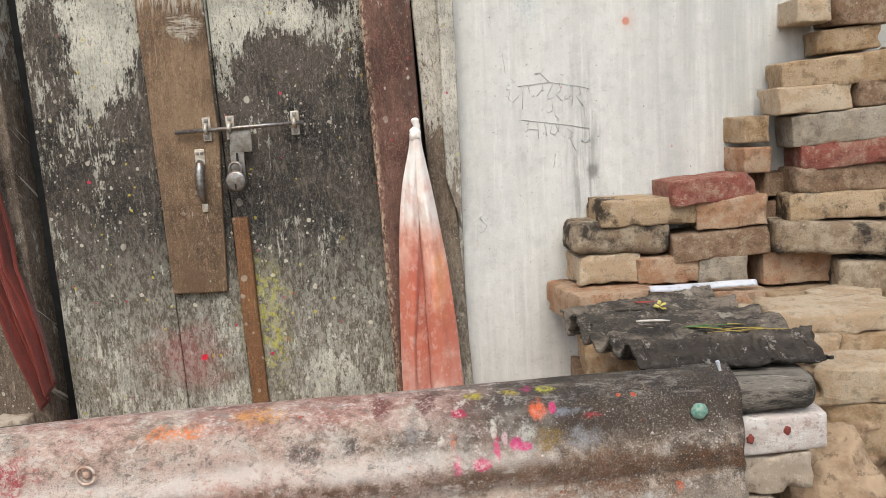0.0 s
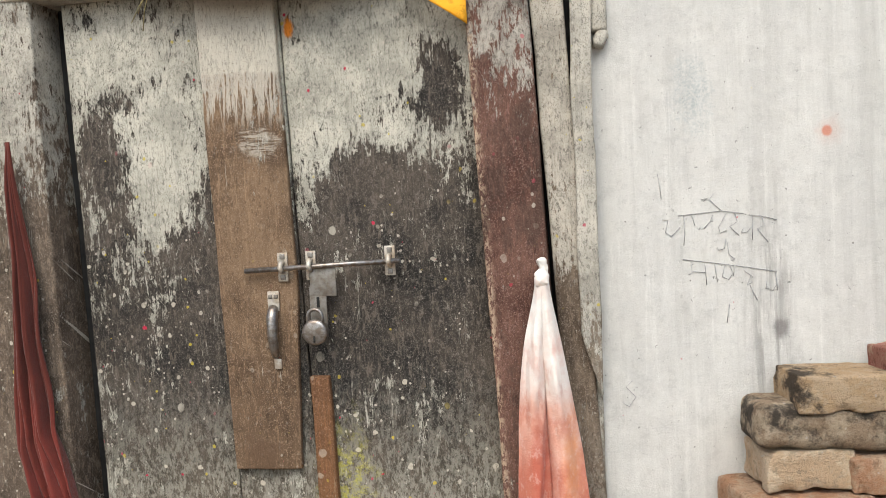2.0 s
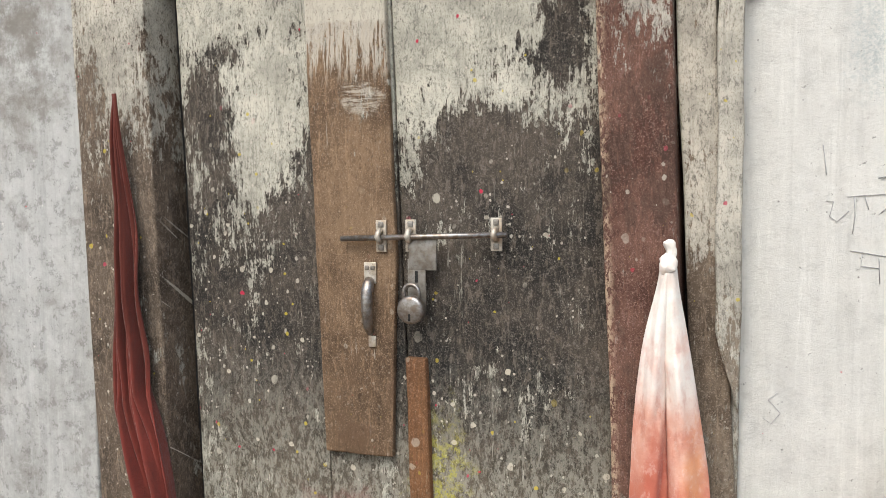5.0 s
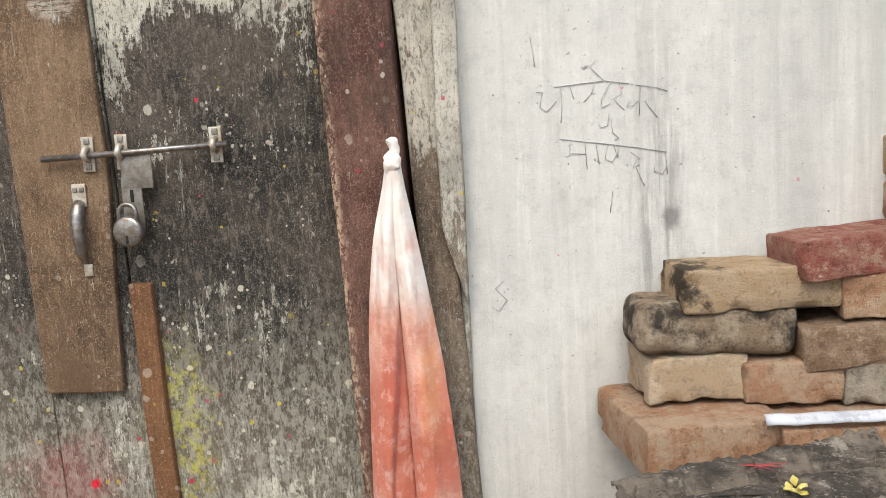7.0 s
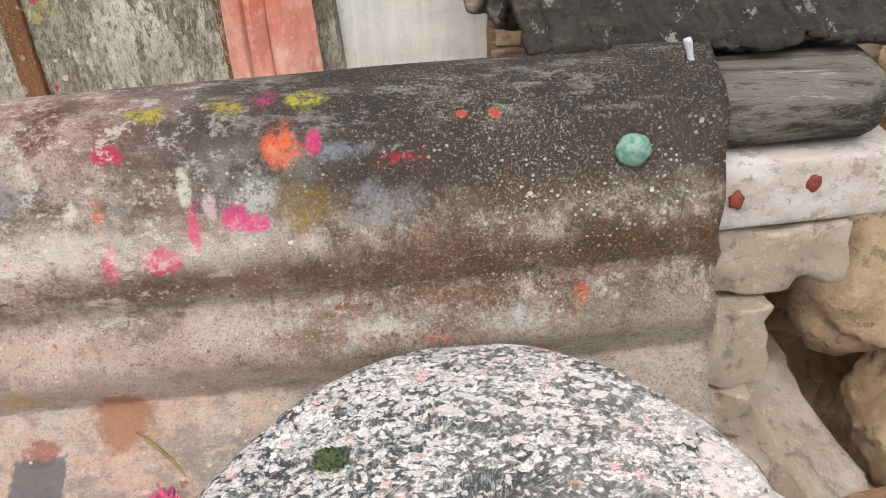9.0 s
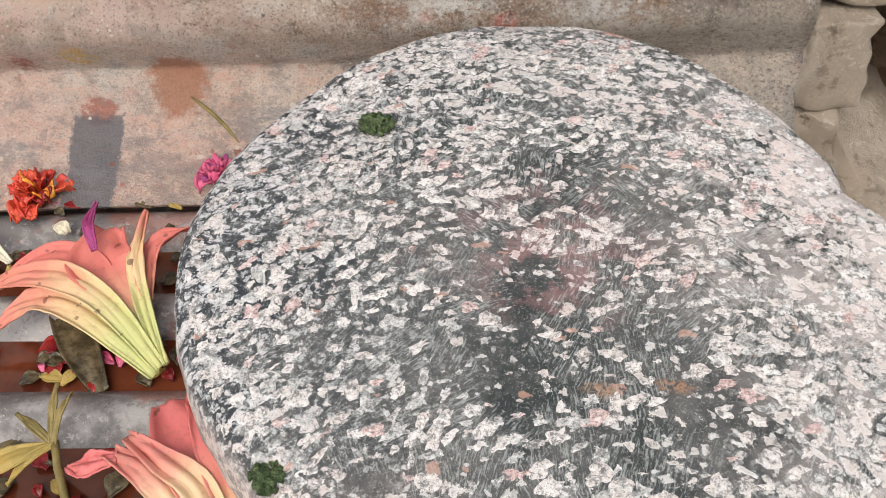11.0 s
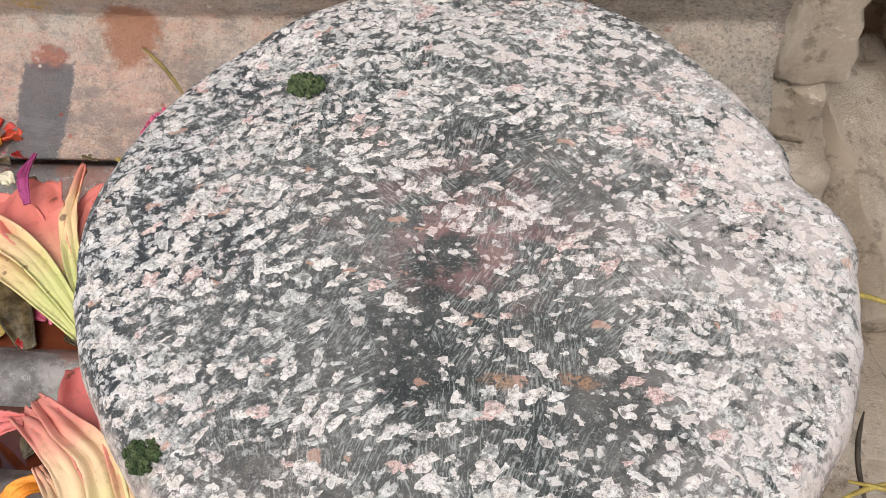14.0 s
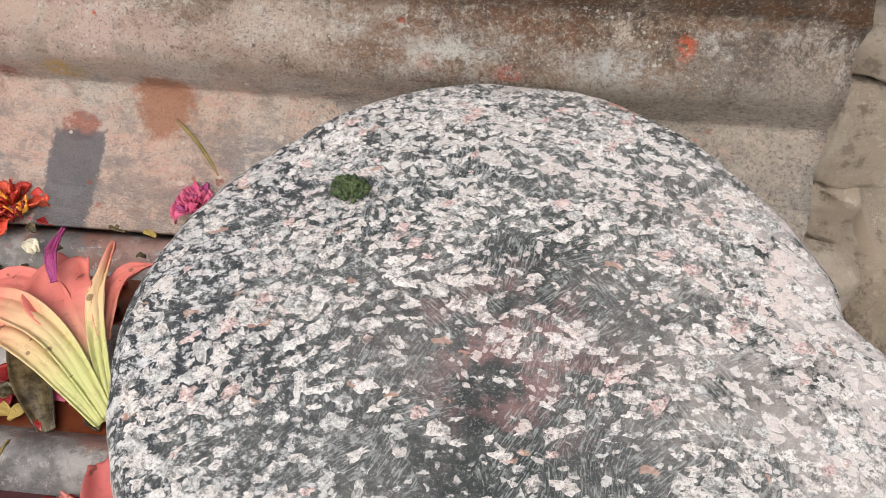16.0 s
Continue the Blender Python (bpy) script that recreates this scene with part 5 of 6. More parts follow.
def flakes():
    """Thin ragged crystals, laid along the stone's swirl, a hair proud of the worn face between."""
    r = random.Random(11)
    verts, faces, laid = [], [], collections.defaultdict(list)
    for _ in range(9000):
        a, q = r.uniform(0, 6.2832), math.sqrt(r.random()) * 0.17
        x, y = 0.232 + q * math.cos(a), 0.9085 + q * math.sin(a)
        u, v = (x - 0.225) / 0.16, (y - 0.885) / 0.16
        rim = max(0.0, min(1.0, (math.hypot(u, v) - 0.45) / 0.4))
        room = 0.0076 - 0.0022 * rim + 0.0034 * noise.noise(Vector((x * 30, y * 30, 2)))
        cell = (int(x / 0.01), int(y / 0.01))
        if any((x - p) ** 2 + (y - s) ** 2 < room * room for i in (-1, 0, 1) for j in (-1, 0, 1) for p, s in laid[cell[0] + i, cell[1] + j]):
            continue
        way = radians(24 - 48 * max(0.0, u) * max(0.0, min(1.0, v + 0.35)) + 42 * max(0.0, -u) + 40 * noise.noise(Vector((x * 24, y * 24, 9))) + r.gauss(0, 22))
        half = r.uniform(0.0022, 0.0062) * (1 - 0.22 * rim)
        wide = half * r.uniform(0.36, 0.72) * (1 + 0.35 * rim)
        ring, seed = [], r.uniform(0, 90)
        for k in range(20):
            b = k * math.pi / 10
            g = 1 + 0.7 * noise.noise(Vector((math.cos(b) * 1.3, math.sin(b) * 1.3, seed))) + 0.6 * noise.noise(Vector((math.cos(b) * 4, math.sin(b) * 4, seed)))
            ex, ey = half * g * math.cos(b), wide * g * math.sin(b)
            ring.append((x + ex * math.cos(way) - ey * math.sin(way), y + ex * math.sin(way) + ey * math.cos(way)))
        heights = [stone_skin(*p) for p in ring]
        top = stone_skin(x, y)
        if top is None or None in heights:
            continue
        laid[cell].append((x, y))
        n = len(verts)
        verts += [(px, py, z + 0.00002) for (px, py), z in zip(ring, heights)]
        verts += [(x + (px - x) * 0.82, y + (py - y) * 0.82, z + 0.00014) for (px, py), z in zip(ring, heights)]
        verts.append((x, y, top + 0.00016))
        for k in range(20):
            m = (k + 1) % 20
            faces.append((n + k, n + m, n + 20 + m, n + 20 + k))
            faces.append((n + 20 + k, n + 20 + m, n + 40))
    me = bpy.data.meshes.new("mineral_speckle")
    me.from_pydata(verts, [], faces)
    me.materials.append(FLAKE)
    for f in me.polygons:
        f.use_smooth = True
    return new("mineral_speckle", me)


stone = tagged(part("grinding_stone", stone_bm(), STONE), "round flat granite stone, dark with pale pink flakes", "stone")
speckle = tagged(flakes(), "pale cream and pink crystals in the stone face", kind="stuff")
speckle.parent = stone


# ---- bricks and rubble ----
def brick(x, y, z, w, h, kind, label, d=0.11, turn=0.0, roll=0.0, seed=0, r=0.008, amp=0.004, name="brick", group="bricks stacked by the wall", tip=0.0, cat="brick"):
    mat = BRICKS.get(kind) or (BEDROCK if kind == "stone" else RUBBLE)
    ob = part(name, rbox(w, d, h, min(r, 0.02) if kind == "sooty" else 0.5 * r, (14, 8, 6), 0.5 * amp if name == "brick" else 0.55 * amp, 24.0, seed + 0.37, chip=0.22 if name == "brick" else 0.45), mat)
    ob.matrix_world = pose(x, y + d / 2, z, tip, roll, turn)
    return tagged(ob, label, cat, group)


LEFT = (
    # x, z, width, height, kind, turn, roll, label
    (0.535, 0.941, 0.180, 0.052, "red", 9, -3, "red brick with pale scratches on top of the stack"),
    (0.405, 0.902, 0.205, 0.056, "stained", 7, 1, "buff brick with one blackened end"),
    (0.585, 0.893, 0.142, 0.062, "orange", -6, -3, "broken orange brick with a rough face"),
    (0.350, 0.851, 0.210, 0.070, "sooty", 5, 3, "rounded soot-blackened brick in the stack"),
    (0.557, 0.828, 0.200, 0.058, "brown", 0, -4, "smooth brown brick in the stack"),
    (0.320, 0.788, 0.130, 0.060, "pale", 8, 0, "pale chipped brick with a broken corner"),
    (0.443, 0.780, 0.125, 0.056, "orange", 4, 0, "broken orange brick stained black"),
    (0.562, 0.776, 0.102, 0.056, "grey", -2, 0, "grey brick end in the stack"),
)
for i, (x, z, w, h, kind, turn, roll, label) in enumerate(LEFT):
    brick(x, 1.79, z, w, h, kind, label, 0.11, turn, roll, i, 0.03 if kind == "sooty" else 0.008, 0.006 if "broken" in label else 0.0035)
brick(0.315, 1.715, 0.722, 0.180, 0.062, "orange", "large orange brick jutting from the stack", 0.20, 12, 0, 21)
brick(0.520, 1.715, 0.716, 0.215, 0.058, "orange", "orange brick under a white strip", 0.19, 0, 0, 22)
brick(0.375, 1.630, 0.675, 0.175, 0.060, "buff", "worn buff brick by the dark sheet", 0.15, 6, 0, 23, amp=0.006)
brick(0.640, 1.60, 0.690, 0.150, 0.060, "pale", "broad worn pale slab in the heap", 0.20, 14, 0, 24, amp=0.008)
for i, z in enumerate((0.432, 0.494, 0.556, 0.618)):
    brick(0.345 + 0.012 * (i % 2), 1.665 + 0.01 * i, z, 0.19, 0.060, ("brown", "orange", "brown", "buff")[i], "brown brick in the lower stack", 0.2, 5 - 3 * i, 0, 30 + i, amp=0.006)
    brick(0.565 + 0.012 * (i % 2), 1.665 + 0.01 * i, z, 0.22, 0.060, ("orange", "brown", "buff", "brown")[i], "orange brown brick in the lower stack", 0.2, 3 * i - 4, 0, 40 + i, amp=0.006)

RIGHT = (
    (0.837, 1.230, 0.13, 0.048, "buff", 0, -3, 0.05, "small buff brick high on the stack"),
    (0.860, 1.285, 0.13, 0.055, "brown", 5, 0, 0.04, "brown broken brick on top of the stack"),
    (0.752, 1.290, 0.07, 0.050, "pale", 0, 0, 0.02, "pale brick end on top of the stack"),
    (0.800, 1.166, 0.230, 0.060, "buff", -4, -4, 0.0, "long buff brick jutting from the stack"),
    (0.745, 1.113, 0.150, 0.054, "pale", 3, -2, 0.0, "buff brick with a whitewashed face"),
    (0.905, 1.122, 0.150, 0.054, "brown", 3, -2, 0.0, "dull red brown brick in the stack"),
    (0.812, 1.056, 0.215, 0.064, "grey", -3, -4, 0.0, "grey stained brick in the stack"),
    (0.825, 1.002, 0.200, 0.056, "red", -3, -3, 0.0, "brick with red paint and a black end"),
    (0.815, 0.950, 0.200, 0.054, "brown", 0, -1, 0.01, "dusty brown brick in the stack"),
    (0.805, 0.896, 0.220, 0.056, "stained", 0, 0, 0.0, "buff brick with a sooty end"),
    (0.790, 0.832, 0.250, 0.066, "sooty", -5, 3, -0.03, "pale brick blackened with soot"),
    (0.715, 0.770, 0.150, 0.070, "orange", 6, 0, 0.02, "worn orange brick low in the stack"),
    (0.860, 0.745, 0.140, 0.075, "sooty", -6, 3, -0.04, "black sooty brick low in the stack"),
    (0.636, 1.057, 0.056, 0.055, "buff", 12, 0, 0.045, "buff brick end with a crumbling face"),
    (0.637, 0.994, 0.060, 0.054, "orange", 10, 0, 0.04, "orange brown brick end"),
    (0.690, 0.940, 0.09, 0.050, "brown", 20, 0, 0.075, "brown brick deep in a hollow"),
    (0.690, 0.880, 0.09, 0.050, "brown", 10, 0, 0.075, "brown brick deep in a hollow"),
)
for i, (x, z, w, h, kind, turn, roll, back, label) in enumerate(RIGHT):
    brick(x, 1.79 + back, z, w, h, kind, label, 0.11, turn, roll, 60 + i, 0.009, 0.005)
for i in range(8):
    brick(1.02 + 0.01 * (i % 3), 1.80, 0.75 + 0.062 * i, 0.2, 0.058, ("brown", "buff", "orange")[i % 3], "dusty brick in the stack", 0.11, 4 * (i % 3) - 4, 0, 90 + i, amp=0.005)
for i, (x, z, w) in enumerate(((0.75, 0.70, 0.22), (0.97, 0.70, 0.2), (0.78, 0.64, 0.2), (0.98, 0.64, 0.2))):
    brick(x, 1.72, z, w, 0.058, "buff", "dusty buff brick low in the stack", 0.17, 3, 0, 110 + i, amp=0.006)

# flat stones and rubble right of the dark sheet
STONES = (
    (0.665, 1.45, 0.735, 0.23, 0.16, 0.036, "pale", -4, "long flat pale stone lying on the heap"),
    (0.615, 1.43, 0.700, 0.050, 0.10, 0.040, "pale", 3, "small pale brick end on the heap"),
    (0.715, 1.43, 0.690, 0.135, 0.12, 0.058, "buff", -4, "rough buff brick on the heap"),
    (0.640, 1.33, 0.662, 0.150, 0.16, 0.062, "pale", -6, "rough pale stone on the heap"),
    (0.650, 1.33, 0.590, 0.125, 0.14, 0.086, "buff", -14, "rounded mud-coloured boulder in the heap"),
    (0.780, 1.36, 0.640, 0.140, 0.16, 0.090, "buff", 10, "rough stone bedded in mud"),
    (0.766, 1.66, 0.715, 0.110, 0.10, 0.045, "pale", 22, "wedge-shaped pale stone on the heap"),
    (0.437, 1.185, 0.590, 0.105, 0.13, 0.056, "stone", 4, "flat pale stone under the board"),
    (0.407, 1.165, 0.522, 0.054, 0.10, 0.074, "stone", 8, "worn upright stone under the ledge"),
    (0.410, 1.160, 0.462, 0.050, 0.10, 0.050, "stone", -6, "small brown stone under the ledge"),
    (0.414, 1.130, 0.405, 0.054, 0.10, 0.070, "stone", 0, "grey stone at the foot of the ledge"),
    (0.445, 0.960, 0.300, 0.110, 0.15, 0.080, "stone", 20, "dusty grey brick beside the round stone"),
    (0.520, 0.900, 0.300, 0.120, 0.20, 0.060, "stone", -8, "grey stone in the gap beside the platform"),
)
for i, (x, y, z, w, d, h, kind, turn, label) in enumerate(STONES):
    brick(x, y, z, w, h, kind, label, d, turn, 0, 130 + i, 0.010, 0.009, "rubble_stone", "rubble beside the ledge", 0.0, "stone")
brick(0.560, 1.060, 0.335, 0.095, 0.100, "orange", "pinkish brick standing in the gap by the bank", 0.10, 14, 0, 178, 0.008, 0.006, "brick", "rubble beside the ledge")
sloped = part("flat_stone", rbox(0.085, 0.235, 0.040, 0.003, (10, 18, 4), 0.007, 18, 7, chip=0.5), BEDROCK)
sloped.matrix_world = pose(0.490, 1.198, 0.384, 22, 22, 27)
tagged(sloped, "long flat grey stone leaning down from the ledge", "stone", "rubble beside the ledge")


def bank(u, v):
    x, z = 0.40 + 0.9 * u, -0.02 + 0.66 * v
    p = Vector((x * 7, z * 7, 1.0))
    y = 1.365 - 0.06 * (1 - v) + 0.04 * noise.noise(p) + 0.05 * abs(noise.noise(p * 1.7)) + 0.04 * noise.noise(p * 3.3) + 0.022 * noise.noise(p * 8) - 0.05 * u
    y += 0.10 * max(0.0, min(1.0, (0.44 - z) / 0.10)) * max(0.0, 1 - 2 * u)
    return Vector((x, y, z))


tagged(part("mud_bank", sheet_grid(bank, 150, 110, 0.03), BANK), "crumbling brown mud bank below the bricks", "mud bank", kind="structure")


def boulder(x, y, z, w, d, h, seed, label):
    """A broken lump with flat faces, sharp ridges and a crumbling skin."""
    bm = bmesh.new()
    bmesh.ops.create_icosphere(bm, subdivisions=5, radius=0.5)
    r = random.Random(seed)
    cuts = [(Vector((r.uniform(-1, 1), r.uniform(-1, 1), r.uniform(-1, 1))).normalized(), r.uniform(0.33, 0.44)) for _ in range(11)]
    for v in bm.verts:
        for n, far in cuts:
            over = v.co.dot(n) - far
            if over > 0:
                v.co -= n * over * 0.92
        q = v.co * 3.0 + Vector((seed, 0, 0))
        v.co *= 1 + 0.16 * noise.noise(q) - 0.14 * abs(noise.noise(q * 2.1)) + 0.05 * noise.noise(q * 5) + 0.025 * noise.noise(q * 13)
    bm.transform(pose(x, y, z) @ Matrix.Diagonal((w, d, h, 1)))
    tagged(part("boulder", bm, BANK), label, "boulder", "rubble beside the ledge")


boulder(0.570, 1.300, 0.520, 0.20, 0.18, 0.18, 3, "large craggy brown boulder overhanging a dark crack")
boulder(0.625, 1.260, 0.370, 0.15, 0.16, 0.16, 8, "reddish brown lump of mud below the boulder")
boulder(0.720, 1.280, 0.470, 0.17, 0.17, 0.20, 14, "craggy brown lump in the mud bank")


# ---- dark corrugated scrap over the beam ----
def scrap(u, v):
    left = 0.262 - 0.075 * v + 0.014 * noise.noise(Vector((v * 9, 0, 3))) + 0.005 * noise.noise(Vector((v * 34, 0, 3))) + 0.004 * noise.noise(Vector((v * 90, 0, 3)))
    right = 0.535 - 0.05 * v + 0.018 * noise.noise(Vector((v * 7, 0, 9))) + 0.006 * noise.noise(Vector((v * 30, 0, 9)))
    x = left + (right - left) * u
    y = 1.215 + (0.30 + 0.115 * u) * v + (0.010 * noise.noise(Vector((u * 9, 0, 5))) + 0.008 * noise.noise(Vector((u * 30, 0, 5))) + 0.004 * noise.noise(Vector((u * 80, 0, 5)))) * (1 - 2 * v)
    z = 0.757 + 0.017 * math.cos(v * 4.6 * 2 * math.pi + 2.6) + 0.004 * noise.noise(Vector((u * 30, v * 22, 0))) - 0.004 * v + 0.006 * noise.noise(Vector((u * 5, v * 7, 0))) + 0.006 * u
    return Vector((x, y, z))


tagged(part("corrugated_scrap", sheet_grid(scrap, 130, 160, 0.005), SLAB), "sooty black scrap of corrugated sheet with torn edges", "metal sheet")


def strip(u, v):
    s = 2 * v - 1
    return Vector((0.392 + 0.212 * u, 1.722 + 0.007 * s, 0.756 + 0.005 * s + 0.004 * (1 - s * s) + 0.004 * u + 0.0015 * noise.noise(Vector((u * 8, v, 0)))))


tagged(part("white_strip", sheet_grid(strip, 40, 6, 0.0012), WHITE_STRIP), "crumpled white plastic strip on the bricks", "plastic strip")


# ---- writing: the cloth banner over the door and pencil scribbles ----
banner = thing("cloth_banner", "faded printed banner with red lettering hung over the lintel", "banner")


def banner_at(u, v):
    x = -0.690 + 0.50 * u
    low = 1.588 - 0.022 * math.sin(min(1.0, u * 1.25) * math.pi) + 0.030 * max(0.0, u - 0.55) / 0.45
    z = low + (1.80 - low) * v
    y = 1.851 - 0.010 * math.exp(-((v - 0.06) / 0.07) ** 2) + 0.003 * math.sin(u * 17 + v * 5) + 0.003 * noise.noise(Vector((u * 6, v * 6, 0)))
    return Vector((x, y, z))


bp = Paint("faded_print")
bcol = bp.mix(bp.step(bp.noise(9.0, 6.0, 0.7), 0.40, 0.60), (0.30, 0.28, 0.27), (0.19, 0.15, 0.18))
bcol = bp.mix(bp.math("MULTIPLY", bp.step(bp.noise(16.0, 5.0), 0.55, 0.66), 0.7), bcol, (0.45, 0.10, 0.12))
bcol = bp.mix(bp.math("MULTIPLY", bp.step(bp.noise(21.0, 5.0), 0.58, 0.68), 0.6), bcol, (0.14, 0.15, 0.32))
bcol = bp.mix(bp.math("MULTIPLY", bp.step(bp.noise(90.0, 6.0, 0.75), 0.54, 0.66), 0.5), bcol, (0.60, 0.57, 0.52))
PRINT = bp.done(bcol, 0.6, bp.noise(60.0, 4.0), 0.3, 0.002)
part("banner_sheet", sheet_grid(banner_at, 60, 30, 0.0015), PRINT, banner)
RED_INK = simple("faded_red_ink", (0.42, 0.045, 0.04), (0.32, 0.06, 0.06), 60.0, 0.6)
WHITE_INK = simple("faded_white_ink", (0.50, 0.44, 0.41), (0.36, 0.30, 0.29), 60.0, 0.6)


def lettering(text, x, z, size, width, y, mat, grow, roll):
    cu = bpy.data.curves.new("lettering", "FONT")
    cu.body, cu.size, cu.extrude, cu.offset, cu.resolution_u = text, size, 0.0006, grow, 3
    tmp = new("lettering", cu)
    me = bpy.data.meshes.new_from_object(tmp.evaluated_get(bpy.context.evaluated_depsgraph_get()))
    bpy.data.objects.remove(tmp)
    xs = [v.co.x for v in me.vertices] or [0.0, 1.0]
    k = width / max(1e-3, max(xs) - min(xs))
    me.transform(Matrix.Diagonal((k, 1, 1, 1)))
    me.materials.append(mat)
    ob = new("lettering", me)
    ob.parent = banner
    ob.matrix_basis = pose(x, y, z, 90, roll, 0)


for text, x, z, size, width, roll in (("चण्डेश्वर", -0.610, 1.650, 0.062, 0.285, -1.5), ("महादेव", -0.560, 1.597, 0.050, 0.215, -3.0)):
    lettering(text, x, z, size, width, 1.8365, WHITE_INK, 0.0025, roll)
    lettering(text, x, z, size, width, 1.8350, RED_INK, 0.0, roll)

tassel = thing("withered_garland", "withered orange red garland scrap hanging under the lintel", "garland")
for k in range(9):
    a = random.Random(40 + k)
    part("garland_petal", rbox(0.011, 0.004, 0.016, 0.0018, (3, 2, 3), 0.003, 90, k, m=pose(-0.692 + a.uniform(-0.012, 0.012), 1.852, 1.600 + a.uniform(-0.014, 0.010), a.uniform(-30, 30), a.uniform(-50, 50), a.uniform(-30, 30))), TASSEL, tassel)
for k, tip in enumerate(((-0.735, 1.545), (-0.715, 1.530), (-0.722, 1.560))):
    part("garland_stem", tube([(-0.695, 1.854, 1.600), ((tip[0] - 0.700) / 2, 1.856, (tip[1] + 1.600) / 2 - 0.004), (tip[0], 1.862, tip[1])], 0.0009, 5), TASSEL_STEM, tassel)

scribble = thing("pencil_scribble", "faint grey pencil scribbles on the whitewashed wall", "scribble")


def stroke(pts):
    return tube([(x, 1.9136, z) for x, z in pts], 0.0006, 5)


HAND = (
    "185,238 330,228 400,240", "420,245 462,250 510,265", "130,248 150,250 140,290 160,303 190,275", "203,238 205,290 200,335",
    "230,240 240,272", "300,240 290,262 270,282", "262,190 285,185 270,195", "305,172 290,190 315,215 330,228",
    "345,235 318,280 322,300 345,290", "340,320 335,350 315,355 312,345", "372,235 380,265 355,280 385,310",
    "400,285 392,300 410,300 425,285", "432,248 428,325", "460,250 470,280 445,290 480,335", "345,330 350,370 368,385 355,390",
    "195,380 300,395 410,412 505,430", "225,388 222,425 212,430", "225,420 270,425", "268,395 272,465", "300,400 308,455",
    "335,400 325,440 345,450 360,430 350,405", "365,405 362,440", "400,425 420,440 405,470 425,460", "415,470 438,520",
    "500,430 505,490", "470,460 468,480 490,490 505,465", "345,530 335,590", "120,100 126,140 130,180",
    "10,770 -16,792 18,826 -8,858 -30,842",
)
for line in HAND:
    pts = [tuple(float(c) for c in pair.split(",")) for pair in line.split()]
    pts = [(0.168 + 0.000471 * (a - 194), 1.174 - 0.000503 * (b - 236)) for a, b in pts]
    part("pencil_stroke", stroke(pts), PENCIL, scribble)


# ---- fixings on the sheet ----
GREEN_CAP = simple("verdigris_cap", (0.09, 0.23, 0.18), (0.24, 0.33, 0.27), 190.0, 0.75)
RUSTY = simple("rusty_washer", (0.38, 0.22, 0.15), (0.58, 0.50, 0.43), 60.0, 0.7)
cap = part("roofing_nail", ball(0.0113, 0.006, 0.0113, 0.10, 2), GREEN_CAP)
cap.matrix_world = pose(0.324, 1.144, 0.702)
tagged(cap, "verdigris green domed roofing nail in the sheet", "nail")
ring = bmesh.new()
tube([(0.0115 * math.cos(k * math.pi / 10), -0.003, 0.0115 * math.sin(k * math.pi / 10)) for k in range(20)] + [(0.0115, -0.003, 0.0)], 0.0019, 6, ring)
washer = thing("nail_washer", "rusty nail with a ring washer in the sheet", "washer", at=(-0.466, 1.050, 0.692))
part("washer_ring", ring, RUSTY, washer)
part("nail_head", rbox(0.010, 0.010, 0.010, 0.004, (3, 2, 3), 0.001, 60, 3), RUSTY, washer)
for x, z in ((0.455, 0.656), (0.402, 0.648)):
    dot = part("red_spot", ball(0.0050, 0.002, 0.0065, 0.4, x * 9), simple("red_paint", (0.22, 0.05, 0.035), (0.16, 0.03, 0.025), 90.0))
    dot.matrix_world = pose(x, 1.124 + SLOPE * x, z)
    tagged(dot, "dried red paint spot on the limewashed board", "paint spot")
drip = part("white_feather", rbox(0.0055, 0.004, 0.024, 0.0018, (2, 2, 4), 0.002, 60, 3), WHITE_STRIP)
drip.matrix_world = pose(0.366, 1.192, 0.745, 10, -12, 0)
tagged(drip, "small white feather hanging under the dark sheet", "feather")

# ---- small things behind the beam ----
brick(0.172, 1.69, 0.455, 0.075, 0.105, "orange", "pinkish brick standing by the wall", 0.06, 4, 0, 171, name="brick", group="bricks by the threshold")
offcut = part("wooden_offcut", slab_bm(-0.040, 0.105, 1.70, 1.725, 0.40, 0.520, 0.004, (6, 2, 3), 0.003, 20, 3), PALE_WOOD)
tagged(offcut, "pale wooden offcut standing behind the beam", "wood")
tri = sheet_grid(lambda u, v: Vector((0.205 + 0.026 * u, 1.74 - 0.02 * u, 0.42 + 0.055 * u + v * (0.03 + 0.022 * u))), 6, 6, 0.002)
tagged(part("red_pennant", tri, simple("red_cloth", (0.30, 0.02, 0.015), (0.38, 0.03, 0.02), 30.0)), "small red cloth pennant by the bricks", "pennant")
foot = part("plaster_foot", rbox(0.075, 0.07, 0.10, 0.008, (4, 3, 4), 0.004, 20, 8, m=pose(-0.965, 1.835, 0.475)), RUBBLE)
tagged(foot, "pale plaster block at the foot of the frame", "plaster block")

# ---- litter on the dark sheet ----
STRAW = simple("yellow_straw", (0.30, 0.21, 0.05), (0.40, 0.31, 0.08), 40.0, 0.7)
GRASS = simple("green_grass_blade", (0.05, 0.12, 0.03), (0.11, 0.18, 0.05), 40.0, 0.6)
TWIG = simple("burnt_twig", (0.03, 0.025, 0.02), (0.08, 0.06, 0.045), 40.0, 0.8)
YELLOW = simple("yellow_petal", (0.50, 0.40, 0.04), (0.60, 0.52, 0.20), 60.0, 0.6)


